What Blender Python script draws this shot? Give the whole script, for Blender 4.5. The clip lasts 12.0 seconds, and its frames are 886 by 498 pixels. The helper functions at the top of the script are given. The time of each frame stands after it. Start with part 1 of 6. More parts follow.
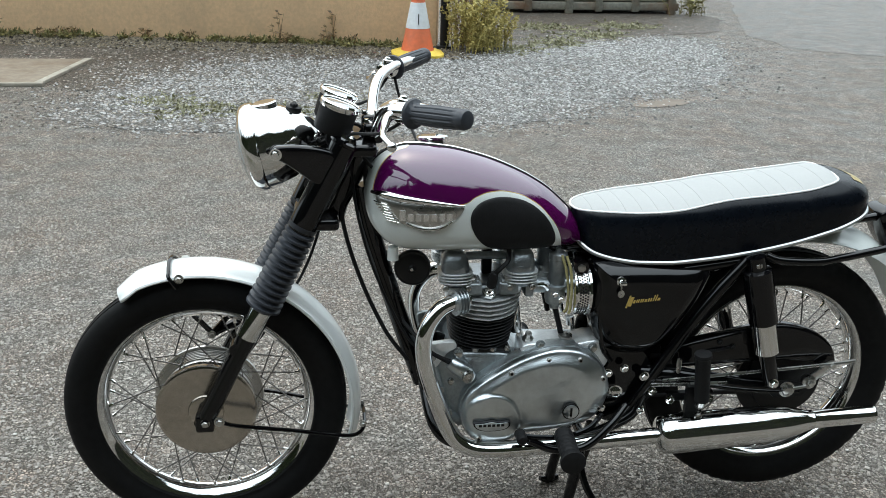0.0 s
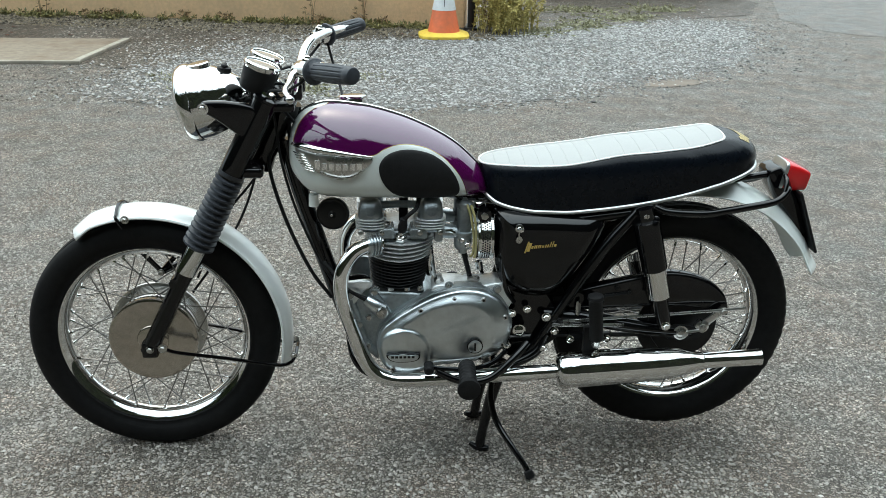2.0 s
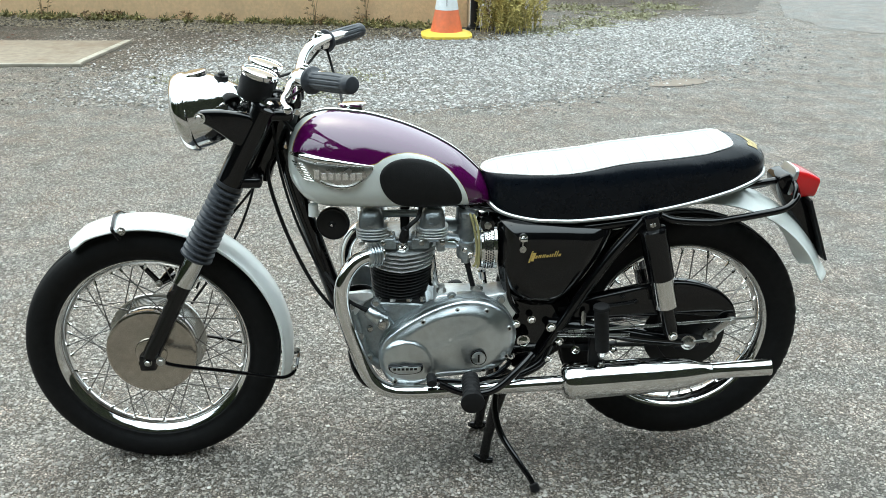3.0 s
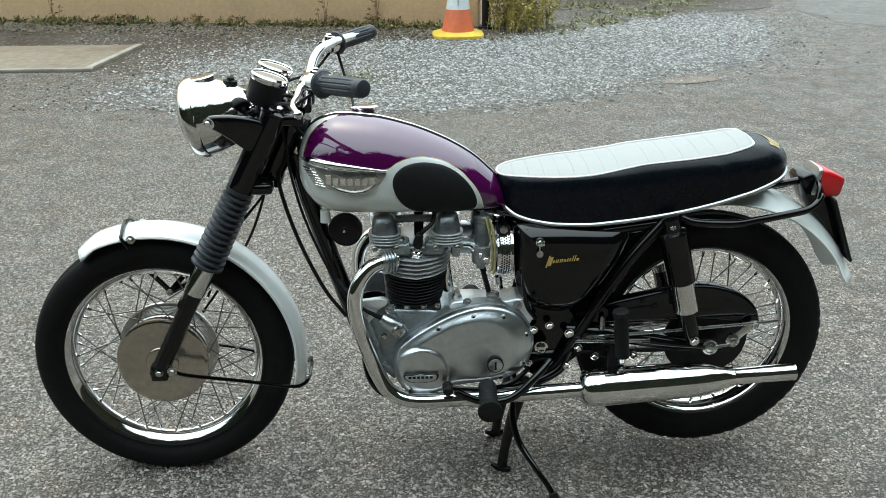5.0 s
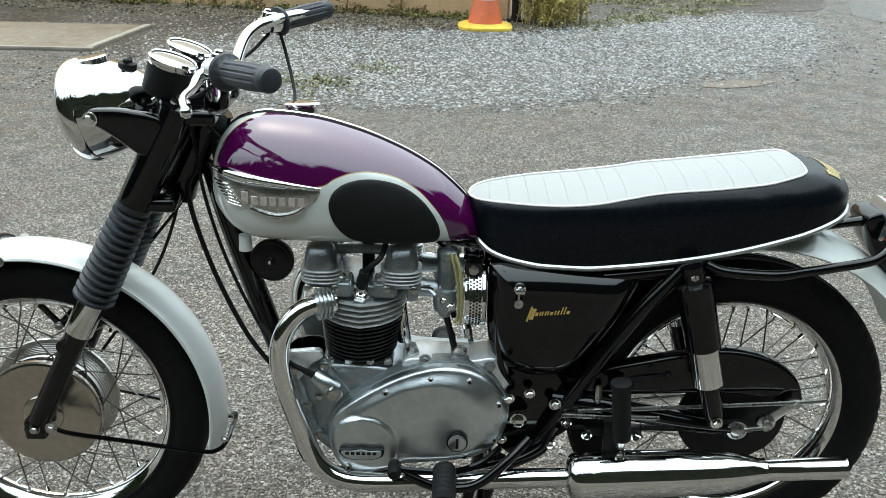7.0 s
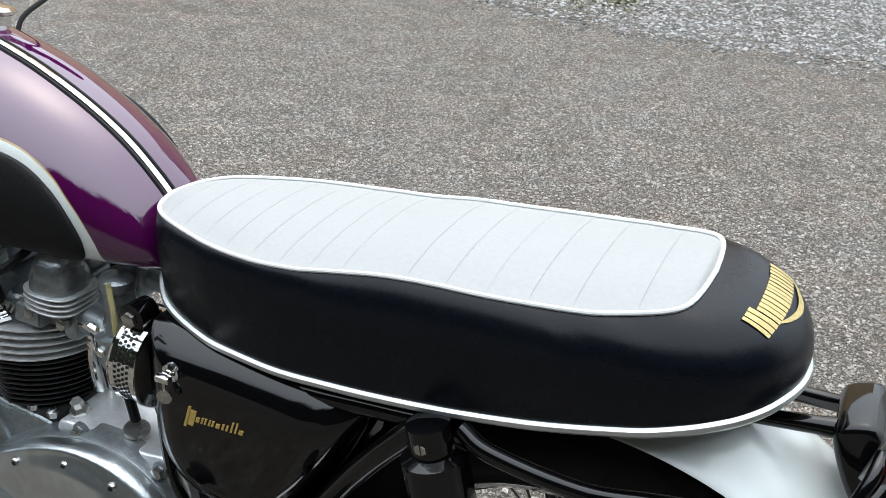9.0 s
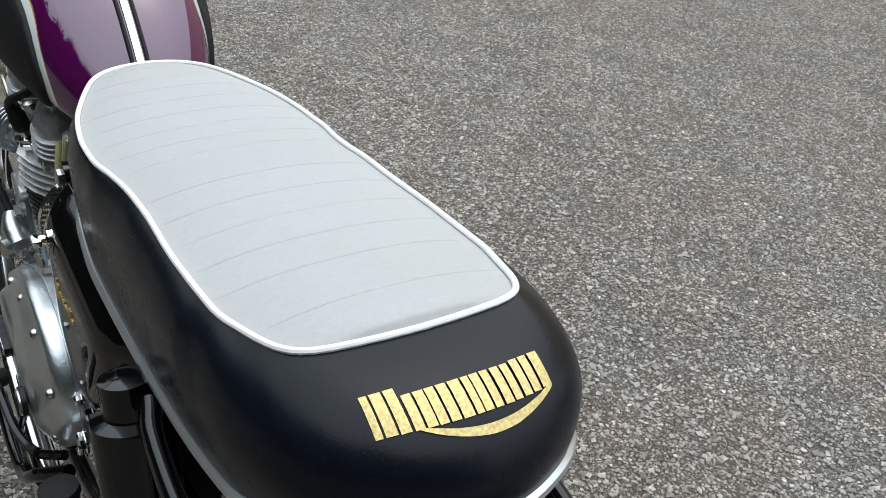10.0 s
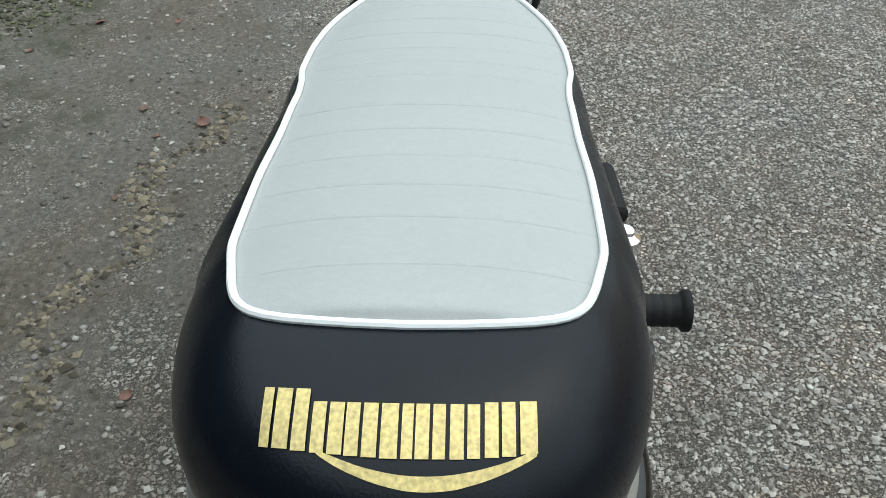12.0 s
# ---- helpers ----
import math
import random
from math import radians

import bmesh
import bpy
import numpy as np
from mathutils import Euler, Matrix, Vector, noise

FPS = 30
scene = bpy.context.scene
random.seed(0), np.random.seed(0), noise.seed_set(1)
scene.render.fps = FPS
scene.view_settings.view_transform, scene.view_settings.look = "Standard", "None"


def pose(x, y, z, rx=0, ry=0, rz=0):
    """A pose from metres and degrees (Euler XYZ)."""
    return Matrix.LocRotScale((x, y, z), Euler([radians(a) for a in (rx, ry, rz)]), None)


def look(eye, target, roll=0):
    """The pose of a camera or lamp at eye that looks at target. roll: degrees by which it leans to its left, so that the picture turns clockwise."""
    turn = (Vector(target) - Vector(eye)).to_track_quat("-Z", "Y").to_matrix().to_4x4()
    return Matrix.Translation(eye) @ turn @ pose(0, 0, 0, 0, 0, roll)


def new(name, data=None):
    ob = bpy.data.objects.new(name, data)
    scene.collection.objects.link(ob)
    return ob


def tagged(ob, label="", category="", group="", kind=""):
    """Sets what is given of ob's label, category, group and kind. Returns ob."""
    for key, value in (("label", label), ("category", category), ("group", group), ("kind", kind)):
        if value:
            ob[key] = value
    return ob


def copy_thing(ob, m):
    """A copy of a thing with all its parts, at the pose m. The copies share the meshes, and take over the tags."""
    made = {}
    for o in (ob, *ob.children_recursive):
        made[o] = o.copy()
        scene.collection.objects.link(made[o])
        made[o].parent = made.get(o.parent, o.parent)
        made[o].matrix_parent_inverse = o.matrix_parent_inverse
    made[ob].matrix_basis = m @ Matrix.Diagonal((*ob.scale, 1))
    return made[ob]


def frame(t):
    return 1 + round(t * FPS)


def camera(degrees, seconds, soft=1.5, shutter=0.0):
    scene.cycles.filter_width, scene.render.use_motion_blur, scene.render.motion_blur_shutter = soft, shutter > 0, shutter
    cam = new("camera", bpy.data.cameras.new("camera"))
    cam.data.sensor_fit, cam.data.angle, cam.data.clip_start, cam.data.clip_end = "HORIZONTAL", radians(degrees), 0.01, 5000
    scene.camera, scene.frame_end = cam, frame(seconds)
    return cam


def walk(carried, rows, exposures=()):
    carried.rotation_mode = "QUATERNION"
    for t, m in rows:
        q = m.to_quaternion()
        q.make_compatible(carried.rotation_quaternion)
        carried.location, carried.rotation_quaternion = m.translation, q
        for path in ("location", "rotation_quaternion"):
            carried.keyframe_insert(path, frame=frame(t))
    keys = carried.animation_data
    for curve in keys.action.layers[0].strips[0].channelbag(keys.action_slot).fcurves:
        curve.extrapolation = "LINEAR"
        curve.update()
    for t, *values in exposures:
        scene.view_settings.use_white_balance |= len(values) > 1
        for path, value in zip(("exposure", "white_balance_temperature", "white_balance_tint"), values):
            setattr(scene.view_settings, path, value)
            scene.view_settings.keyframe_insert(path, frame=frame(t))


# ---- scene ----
cam = camera(48.4, 12.0, soft=0.8)
PATH = [
    (0, (0.285, -2.152, 1.499), (0.523, -0.288, 0.815), 1.4),
    (0.5, (0.409, -2.291, 1.496), (0.562, -0.434, 0.767), -0.9),
    (1, (0.548, -2.397, 1.497), (0.687, -0.536, 0.777), 0.6),
    (1.5, (0.618, -2.421, 1.500), (0.743, -0.557, 0.785), 0.9),
    (2, (0.615, -2.449, 1.501), (0.733, -0.583, 0.789), 1.0),
    (2.5, (0.615, -2.435, 1.511), (0.73, -0.571, 0.796), 1.0),
    (3, (0.623, -2.395, 1.513), (0.732, -0.531, 0.797), 0.6),
    (5, (0.622, -2.341, 1.508), (0.704, -0.476, 0.791), -0.3),
    (5.5, (0.631, -2.337, 1.508), (0.705, -0.472, 0.790), -0.5),
    (6, (0.656, -2.301, 1.494), (0.723, -0.436, 0.775), -0.2),
    (6.5, (0.705, -2.09, 1.437), (0.769, -0.223, 0.723), 0.7),
    (6.7, (0.728, -1.964, 1.415), (0.788, -0.099, 0.695), 1.2),
    (8.3, (1.274, -1.243, 1.380), (0.887, 0.542, 0.565), 2.66),
    (8.5, (1.332, -1.109, 1.363), (0.922, 0.646, 0.496), 4.4),
    (9, (1.572, -0.828, 1.312), (0.858, 0.792, 0.382), 4.06),
    (9.5, (1.805, -0.554, 1.291), (0.689, 0.76, 0.278), 4.48),
    (10, (1.891, -0.268, 1.272), (0.502, 0.668, 0.180), 6.7),
    (10.5, (1.909, -0.054, 1.213), (0.29, 0.313, 0.097), 5.27),
    (10.7, (1.92, -0.006, 1.223), (0.277, 0.191, 0.100), 4.68),
    (11, (1.934, 0.025, 1.199), (0.288, 0.092, 0.065), 3.45),
    (11.2, (1.941, 0.032, 1.187), (0.297, 0.045, 0.048), 3.17),
    (11.5, (1.922, 0.034, 1.197), (0.279, -0.002, 0.056), 0.81),
    (11.6, (1.914, 0.032, 1.202), (0.274, -0.007, 0.058), 0.05),
    (12, (1.831, 0.028, 1.203), (0.236, -0.022, -0.002), -0.22),
]
walk(cam, [(t, look(eye, target, roll)) for t, eye, target, roll in PATH],
     [(0, 0.27, 6200, 7), (1.5, 0.32, 6150, 3), (2.5, 0.36, 6150, 3), (3, 0.76, 6150, 2), (3.2, 0.80, 6150, 2), (4, 0.55, 6150, 2), (4.8, 0.34, 6150, 2), (6.5, 0.36, 6150, 2), (8.3, 0.42, 6200, 10), (9.5, 0.30, 6250, 12), (10, 0.08, 6250, 11), (10.5, 0.05, 6250, 7), (11.2, -0.03, 6150, 4), (12, -0.03, 6150, 4)])

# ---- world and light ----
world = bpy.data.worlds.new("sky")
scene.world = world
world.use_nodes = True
wn = world.node_tree.nodes
sky = wn.new("ShaderNodeTexSky")
sky.sky_type, sky.sun_disc = "NISHITA", False
sky.sun_elevation, sky.sun_rotation = radians(66), radians(337)
sky.air_density, sky.dust_density, sky.ozone_density = 1.0, 6.0, 1.0
haze = wn.new("ShaderNodeMix")
haze.data_type = "RGBA"
haze.inputs[0].default_value = 0.75
haze.inputs[7].default_value = (10.4, 11.4, 11.7, 1)
world.node_tree.links.new(sky.outputs[0], haze.inputs[6])
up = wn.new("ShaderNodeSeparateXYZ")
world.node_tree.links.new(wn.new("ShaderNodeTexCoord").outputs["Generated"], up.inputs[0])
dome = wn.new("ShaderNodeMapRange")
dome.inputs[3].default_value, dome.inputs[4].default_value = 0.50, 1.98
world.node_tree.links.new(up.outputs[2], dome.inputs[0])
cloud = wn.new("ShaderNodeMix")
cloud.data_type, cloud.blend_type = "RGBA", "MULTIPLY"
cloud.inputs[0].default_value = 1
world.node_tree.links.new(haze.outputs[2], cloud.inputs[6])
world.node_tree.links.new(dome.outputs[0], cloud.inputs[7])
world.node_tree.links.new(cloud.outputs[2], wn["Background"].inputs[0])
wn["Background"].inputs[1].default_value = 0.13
sun = new("sun", bpy.data.lights.new("sun", "SUN"))
sun.data.energy, sun.data.angle, sun.data.color = 0.6, radians(120), (1.0, 0.97, 0.92)
sun.matrix_world = look((-0.5, 1.1, 3.0), (0, 0, 0))


# ---- materials ----
def mat(name, color, rough=0.5, metal=0.0, grain=0.0, scale=60.0, bump=0.0, bscale=None, spec=0.5, coat=0.0,
        dirt=None, dirt_scale=6.0, dirt_amount=0.5, rvar=0.0):
    """Principled material with fine grain, larger stains and relief in object metres."""
    m = bpy.data.materials.new(name)
    m.use_nodes = True
    n, l = m.node_tree.nodes, m.node_tree.links
    p = n["Principled BSDF"]
    p.inputs["Base Color"].default_value = (*color, 1)
    p.inputs["Roughness"].default_value, p.inputs["Metallic"].default_value = rough, metal
    p.inputs["Specular IOR Level"].default_value = spec
    p.inputs["Coat Weight"].default_value, p.inputs["Coat Roughness"].default_value = coat, 0.03
    geo = n.new("ShaderNodeNewGeometry")
    pos = geo.outputs["Position"]
    out = None
    if grain:
        t = n.new("ShaderNodeTexNoise")
        t.inputs["Scale"].default_value, t.inputs["Detail"].default_value = scale, 6
        l.new(pos, t.inputs["Vector"])
        r = n.new("ShaderNodeMapRange")
        r.inputs[1].default_value, r.inputs[2].default_value = 0.3, 0.7
        r.inputs[3].default_value, r.inputs[4].default_value = 1 - grain, 1 + grain
        l.new(t.outputs[0], r.inputs[0])
        mx = n.new("ShaderNodeMix")
        mx.data_type, mx.blend_type = "RGBA", "MULTIPLY"
        mx.inputs[0].default_value = 1
        mx.inputs[6].default_value = (*color, 1)
        l.new(r.outputs[0], mx.inputs[7])
        out = mx.outputs[2]
    if dirt:
        t = n.new("ShaderNodeTexNoise")
        t.inputs["Scale"].default_value, t.inputs["Detail"].default_value, t.inputs["Roughness"].default_value = dirt_scale, 8, 0.65
        l.new(pos, t.inputs["Vector"])
        r = n.new("ShaderNodeMapRange")
        r.inputs[1].default_value, r.inputs[2].default_value, r.inputs[4].default_value = 0.48, 0.7, dirt_amount
        l.new(t.outputs[0], r.inputs[0])
        mx = n.new("ShaderNodeMix")
        mx.data_type = "RGBA"
        l.new(r.outputs[0], mx.inputs[0])
        mx.inputs[7].default_value = (*dirt, 1)
        if out:
            l.new(out, mx.inputs[6])
        else:
            mx.inputs[6].default_value = (*color, 1)
        out = mx.outputs[2]
    if out:
        l.new(out, p.inputs["Base Color"])
    if rvar:
        t = n.new("ShaderNodeTexNoise")
        t.inputs["Scale"].default_value, t.inputs["Detail"].default_value = 25, 5
        l.new(pos, t.inputs["Vector"])
        r = n.new("ShaderNodeMapRange")
        r.inputs[3].default_value, r.inputs[4].default_value = max(0, rough - rvar), rough + rvar
        l.new(t.outputs[0], r.inputs[0])
        l.new(r.outputs[0], p.inputs["Roughness"])
    if bump:
        t = n.new("ShaderNodeTexNoise")
        t.inputs["Scale"].default_value, t.inputs["Detail"].default_value = bscale or scale, 5
        l.new(pos, t.inputs["Vector"])
        b = n.new("ShaderNodeBump")
        b.inputs["Strength"].default_value, b.inputs["Distance"].default_value = 1, bump
        l.new(t.outputs[0], b.inputs["Height"])
        l.new(b.outputs[0], p.inputs["Normal"])
    return m


CHROME = mat("chrome", (0.78, 0.78, 0.77), 0.06, 1.0, 0.03, 40, rvar=0.03)
STEEL = mat("brushed_steel", (0.50, 0.49, 0.47), 0.28, 1.0, 0.08, 90, rvar=0.08)
HUBSTEEL = mat("brownish_polished_hub", (0.50, 0.46, 0.41), 0.20, 1.0, 0.10, 60, rvar=0.06, dirt=(0.25, 0.22, 0.18), dirt_amount=0.35)
ALLOY = mat("polished_alloy", (0.66, 0.705, 0.73), 0.31, 1.0, 0.06, 50, 0.0004, 300, rvar=0.08, dirt=(0.33, 0.33, 0.32), dirt_amount=0.35, dirt_scale=14)
CASTING = mat("cast_alloy", (0.38, 0.415, 0.43), 0.40, 0.85, 0.12, 150, 0.0006, 400, dirt=(0.16, 0.15, 0.14), dirt_amount=0.55, dirt_scale=22)
FIN_BLACK = mat("black_stove_enamel", (0.018, 0.018, 0.019), 0.35, 0.0, 0.2, 120, 0.0004, 300)
BLACK = mat("gloss_black_paint", (0.0025, 0.0025, 0.003), 0.07, 0.0, 0.15, 30, coat=0.0, rvar=0.04, spec=0.45)
SATIN = mat("satin_black_paint", (0.006, 0.006, 0.0065), 0.4, 0.0, 0.2, 60, rvar=0.1, spec=0.3)
SPOKE = mat("aged_spoke_steel", (0.22, 0.21, 0.20), 0.35, 1.0, 0.15, 60)
RUBBER = mat("black_rubber", (0.009, 0.009, 0.0095), 0.6, 0.0, 0.2, 90, 0.0005, 500, spec=0.22)
TYRE = mat("tyre_rubber", (0.006, 0.006, 0.0063), 0.62, 0.0, 0.25, 60, 0.0004, 350, spec=0.15, dirt=(0.014, 0.013, 0.012), dirt_amount=0.4)
GAITER = mat("gaiter_rubber", (0.030, 0.034, 0.042), 0.48, 0.0, 0.15, 80, spec=0.45)
WHITE = mat("alaskan_white_paint", (0.80, 0.825, 0.81), 0.16, 0.0, 0.03, 20, coat=0.4)
FENDER = mat("silver_white_paint", (0.80, 0.84, 0.815), 0.2, 0.0, 0.04, 20, coat=0.4)
RED = mat("red_lens", (0.55, 0.012, 0.015), 0.12, 0.0, 0.08, 40, coat=0.3)
GOLD = mat("gold_leaf", (0.52, 0.41, 0.165), 0.45, 0.35, 0.30, 420, 0.0002, 500)
GOLDPAINT = mat("gold_script", (0.62, 0.43, 0.12), 0.4, 0.2, 0.1, 200)
# slight blue in the vinyl's base colour stands for reflected sky
VINYL = mat("black_vinyl", (0.0035, 0.0050, 0.0080), 0.27, 0.0, 0.12, 120, 0.00012, 700, spec=0.19, rvar=0.06)
PADGREY = mat("pale_grey_vinyl", (0.352, 0.359, 0.354), 0.55, 0.0, 0.03, 200, 0.0003, 900, dirt=(0.330, 0.336, 0.330), dirt_amount=0.4, dirt_scale=9, spec=0.3)
# cast alloy made pale: the sky's reflection is put into the base colour
SKYLITCAST = mat("sky_lit_casting", (0.84, 0.86, 0.87), 0.34, 0.6, 0.06, 120, 0.0003, 400, dirt=(0.55, 0.55, 0.54), dirt_amount=0.3, dirt_scale=16)
BRIGHTTRIM = mat("bright_trim", (0.58, 0.60, 0.60), 0.36, 0.92, 0.03, 60)
PIPING = mat("white_piping", (0.80, 0.80, 0.79), 0.4, 0.0, 0.03, 80)
# grey of the glass's reflection is put into the dial colour
GLASS_DIAL = mat("dial_glass_with_reflection", (0.36, 0.35, 0.33), 0.08, 0.0, 0.05, 60, coat=1.0)
LENS = mat("lamp_glass", (0.55, 0.58, 0.58), 0.05, 0.6, 0.05, 60, coat=1.0)
TUBING = mat("amber_fuel_pipe", (0.38, 0.34, 0.16), 0.25, 0.0, 0.08, 60)
CONE_ORANGE = mat("orange_cone_plastic", (0.72, 0.17, 0.07), 0.5, 0.0, 0.06, 30, dirt=(0.35, 0.14, 0.08), dirt_amount=0.4)
CONE_WHITE = mat("white_cone_sleeve", (0.72, 0.74, 0.76), 0.45, 0.0, 0.05, 30, dirt=(0.45, 0.45, 0.44), dirt_amount=0.4)
CONE_YELLOW = mat("yellow_cone_base", (0.74, 0.53, 0.07), 0.55, 0.0, 0.08, 20, dirt=(0.35, 0.28, 0.10), dirt_amount=0.5)
LEAF = mat("weed_leaf", (0.10, 0.14, 0.03), 0.6, 0.0, 0.4, 12, dirt=(0.22, 0.19, 0.05), dirt_amount=0.9, dirt_scale=8)
DRYSTEM = mat("dry_weed", (0.24, 0.13, 0.06), 0.7, 0.0, 0.4, 15)
DEADLEAF = mat("dead_leaf", (0.13, 0.065, 0.045), 0.7, 0.0, 0.4, 40)


# ---- mesh tools ----
def obj(name, bm, material, parent=None, label="", sharp=38):
    """One mesh object from a bmesh; under parent if that is given."""
    me = bpy.data.meshes.new(name)
    bmesh.ops.recalc_face_normals(bm, faces=bm.faces)
    bm.to_mesh(me)
    bm.free()
    mats = material if isinstance(material, (list, tuple)) else [material]
    for m in mats:
        me.materials.append(m)
    me.shade_smooth()
    me.set_sharp_from_angle(angle=radians(sharp))
    ob = new(name, me)
    if parent:
        adopt(ob, parent)
    if label:
        ob["label"] = label
    return ob


def adopt(ob, parent):
    ob.parent = parent
    ob.matrix_parent_inverse = Matrix.Translation(-base) if parent.type == "EMPTY" else Matrix()
    return ob


part = lambda name, bm, material, parent, label="", sharp=38: obj(name, bm, material, parent, label, sharp)


def smooth_path(pts, per=6):
    """Catmull-Rom through the points."""
    p = [Vector(q) for q in pts]
    p = [2 * p[0] - p[1]] + p + [2 * p[-1] - p[-2]]
    out = []
    for i in range(1, len(p) - 2):
        for k in range(per):
            t = k / per
            a, b, c, d = p[i - 1], p[i], p[i + 1], p[i + 2]
            out.append(0.5 * (2 * b + (c - a) * t + (2 * a - 5 * b + 4 * c - d) * t * t + (3 * b - a - 3 * c + d) * t ** 3))
    out.append(p[-2])
    return out


def tube(bm, pts, r, n=10, per=6, closed=False, caps=True):
    """Round tube through points; r is a radius or one for each point."""
    if closed:
        path = [Vector(q) for q in pts]
        rad = [r] * len(path)
    else:
        path = smooth_path(pts, per) if len(pts) > 2 else [Vector(q) for q in pts]
        if isinstance(r, (int, float)):
            rad = [r] * len(path)
        else:
            rad = [float(np.interp(i / (len(path) - 1) * (len(r) - 1), range(len(r)), r)) for i in range(len(path))]
    m = len(path)
    rings, up = [], None
    for i, q in enumerate(path):
        d = (path[(i + 1) % m] - path[i - 1]) if closed else (path[min(i + 1, m - 1)] - path[max(i - 1, 0)])
        d.normalize()
        if up is None:
            up = d.orthogonal().normalized()
        up = (up - d * up.dot(d)).normalized()
        side = d.cross(up)
        rings.append([bm.verts.new(q + rad[i] * (math.cos(a) * up + math.sin(a) * side)) for a in [2 * math.pi * k / n for k in range(n)]])
    skin(bm, rings, closed, caps)
    return bm


def skin(bm, rings, closed=False, caps=True, loop=True):
    n = len(rings[0])
    for i in range(len(rings) - (0 if closed else 1)):
        a, b = rings[i], rings[(i + 1) % len(rings)]
        for k in range(n if loop else n - 1):
            j = (k + 1) % n
            bm.faces.new((a[k], a[j], b[j], b[k]))
    if caps and not closed and loop:
        bm.faces.new(rings[0][::-1])
        bm.faces.new(rings[-1])


def lathe(bm, profile, at, axis, n=32, closed=False, caps=True):
    """Turns (along, radius) pairs round an axis through at."""
    d = Vector(axis).normalized()
    u = d.orthogonal().normalized()
    v = d.cross(u)
    at = Vector(at)
    rings = []
    for s, r in profile:
        rings.append([bm.verts.new(at + d * s + max(r, 1e-4) * (math.cos(a) * u + math.sin(a) * v)) for a in [2 * math.pi * k / n for k in range(n)]])
    skin(bm, rings, closed, caps)
    return bm


def prism(bm, outline, y0, y1, bevel=0.0, steps=2):
    """Extrudes an outline of (x, z) along y, its far and near rims bevelled."""
    pts = [Vector((x, 0, z)) for x, z in outline]
    c = sum(pts, Vector()) / len(pts)
    layers = []
    if bevel:
        for k in range(steps + 1):
            a = math.pi / 2 * k / steps
            layers.append((y0 + math.copysign(bevel * (1 - math.sin(a)), y1 - y0), bevel * (1 - math.cos(a))))
        layers = [(y0 + math.copysign(bevel * (1 - math.cos(a)), y1 - y0), bevel * (1 - math.sin(a))) for a in [math.pi / 2 * k / steps for k in range(steps + 1)]]
        back = [(y1 + y0 - y, i) for y, i in layers][::-1]
        layers = layers + back
    else:
        layers = [(y0, 0), (y1, 0)]
    rings = []
    m = len(pts)
    for y, inset in layers:
        ring = []
        for i, p in enumerate(pts):
            e = (pts[(i + 1) % m] - pts[i - 1]).normalized()
            nrm = Vector((e.z, 0, -e.x))
            if nrm.dot(p - c) < 0:
                nrm = -nrm
            q = p - nrm * inset
            ring.append(bm.verts.new((q.x, y, q.z)))
        rings.append(ring)
    skin(bm, rings)
    return bm


def outline(pts, per=5):
    """A closed smooth outline through (x, z) points."""
    m = len(pts)
    out = []
    p = [Vector((x, z)) for x, z in pts]
    for i in range(m):
        a, b, c, d = p[i - 1], p[i], p[(i + 1) % m], p[(i + 2) % m]
        for k in range(per):
            t = k / per
            q = 0.5 * (2 * b + (c - a) * t + (2 * a - 5 * b + 4 * c - d) * t * t + (3 * b - a - 3 * c + d) * t ** 3)
            out.append((q.x, q.y))
    return out


def box(bm, lo, hi, bevel=0.003, segments=2, m=None):
    """A box with rounded edges."""
    r = bmesh.ops.create_cube(bm, size=1)
    lo, hi = Vector(lo), Vector(hi)
    for v in r["verts"]:
        v.co = Vector([lo[i] + (v.co[i] + 0.5) * (hi[i] - lo[i]) for i in range(3)])
    es = list({e for v in r["verts"] for e in v.link_edges})
    made = []
    if bevel:
        made = bmesh.ops.bevel(bm, geom=es, offset=bevel, segments=segments, profile=0.5, affect="EDGES")["verts"]
    if m:
        for v in set(made) | {v for v in r["verts"] if v.is_valid}:
            v.co = m @ v.co
    return bm


def bolt(bm, at, axis, r=0.008, h=0.006, washer=True):
    """A hexagon head on a washer."""
    if washer:
        lathe(bm, [(0, r * 1.35), (h * 0.25, r * 1.35)], at, axis, 16)
    lathe(bm, [(h * 0.2, r), (h * 0.9, r), (h * 1.1, r * 0.75)], at, axis, 6)
    return bm


B = bmesh.new


def curve(xs, ys):
    """A function that runs smoothly through the given points."""
    xs, ys = np.array(xs, float), np.array(ys, float)
    d = np.diff(ys) / np.diff(xs)
    m = np.concatenate([[d[0]], np.where(d[:-1] * d[1:] > 0, 2 * d[:-1] * d[1:] / (d[:-1] + d[1:] + 1e-12), 0), [d[-1]]])

    def f(x):
        x = min(max(x, xs[0]), xs[-1])
        i = min(int(np.searchsorted(xs, x, "right")) - 1, len(xs) - 2)
        h = xs[i + 1] - xs[i]
        t = (x - xs[i]) / h
        return float((1 + 2 * t) * (1 - t) ** 2 * ys[i] + t * (1 - t) ** 2 * h * m[i] + t * t * (3 - 2 * t) * ys[i + 1] + t * t * (t - 1) * h * m[i + 1])
    return f


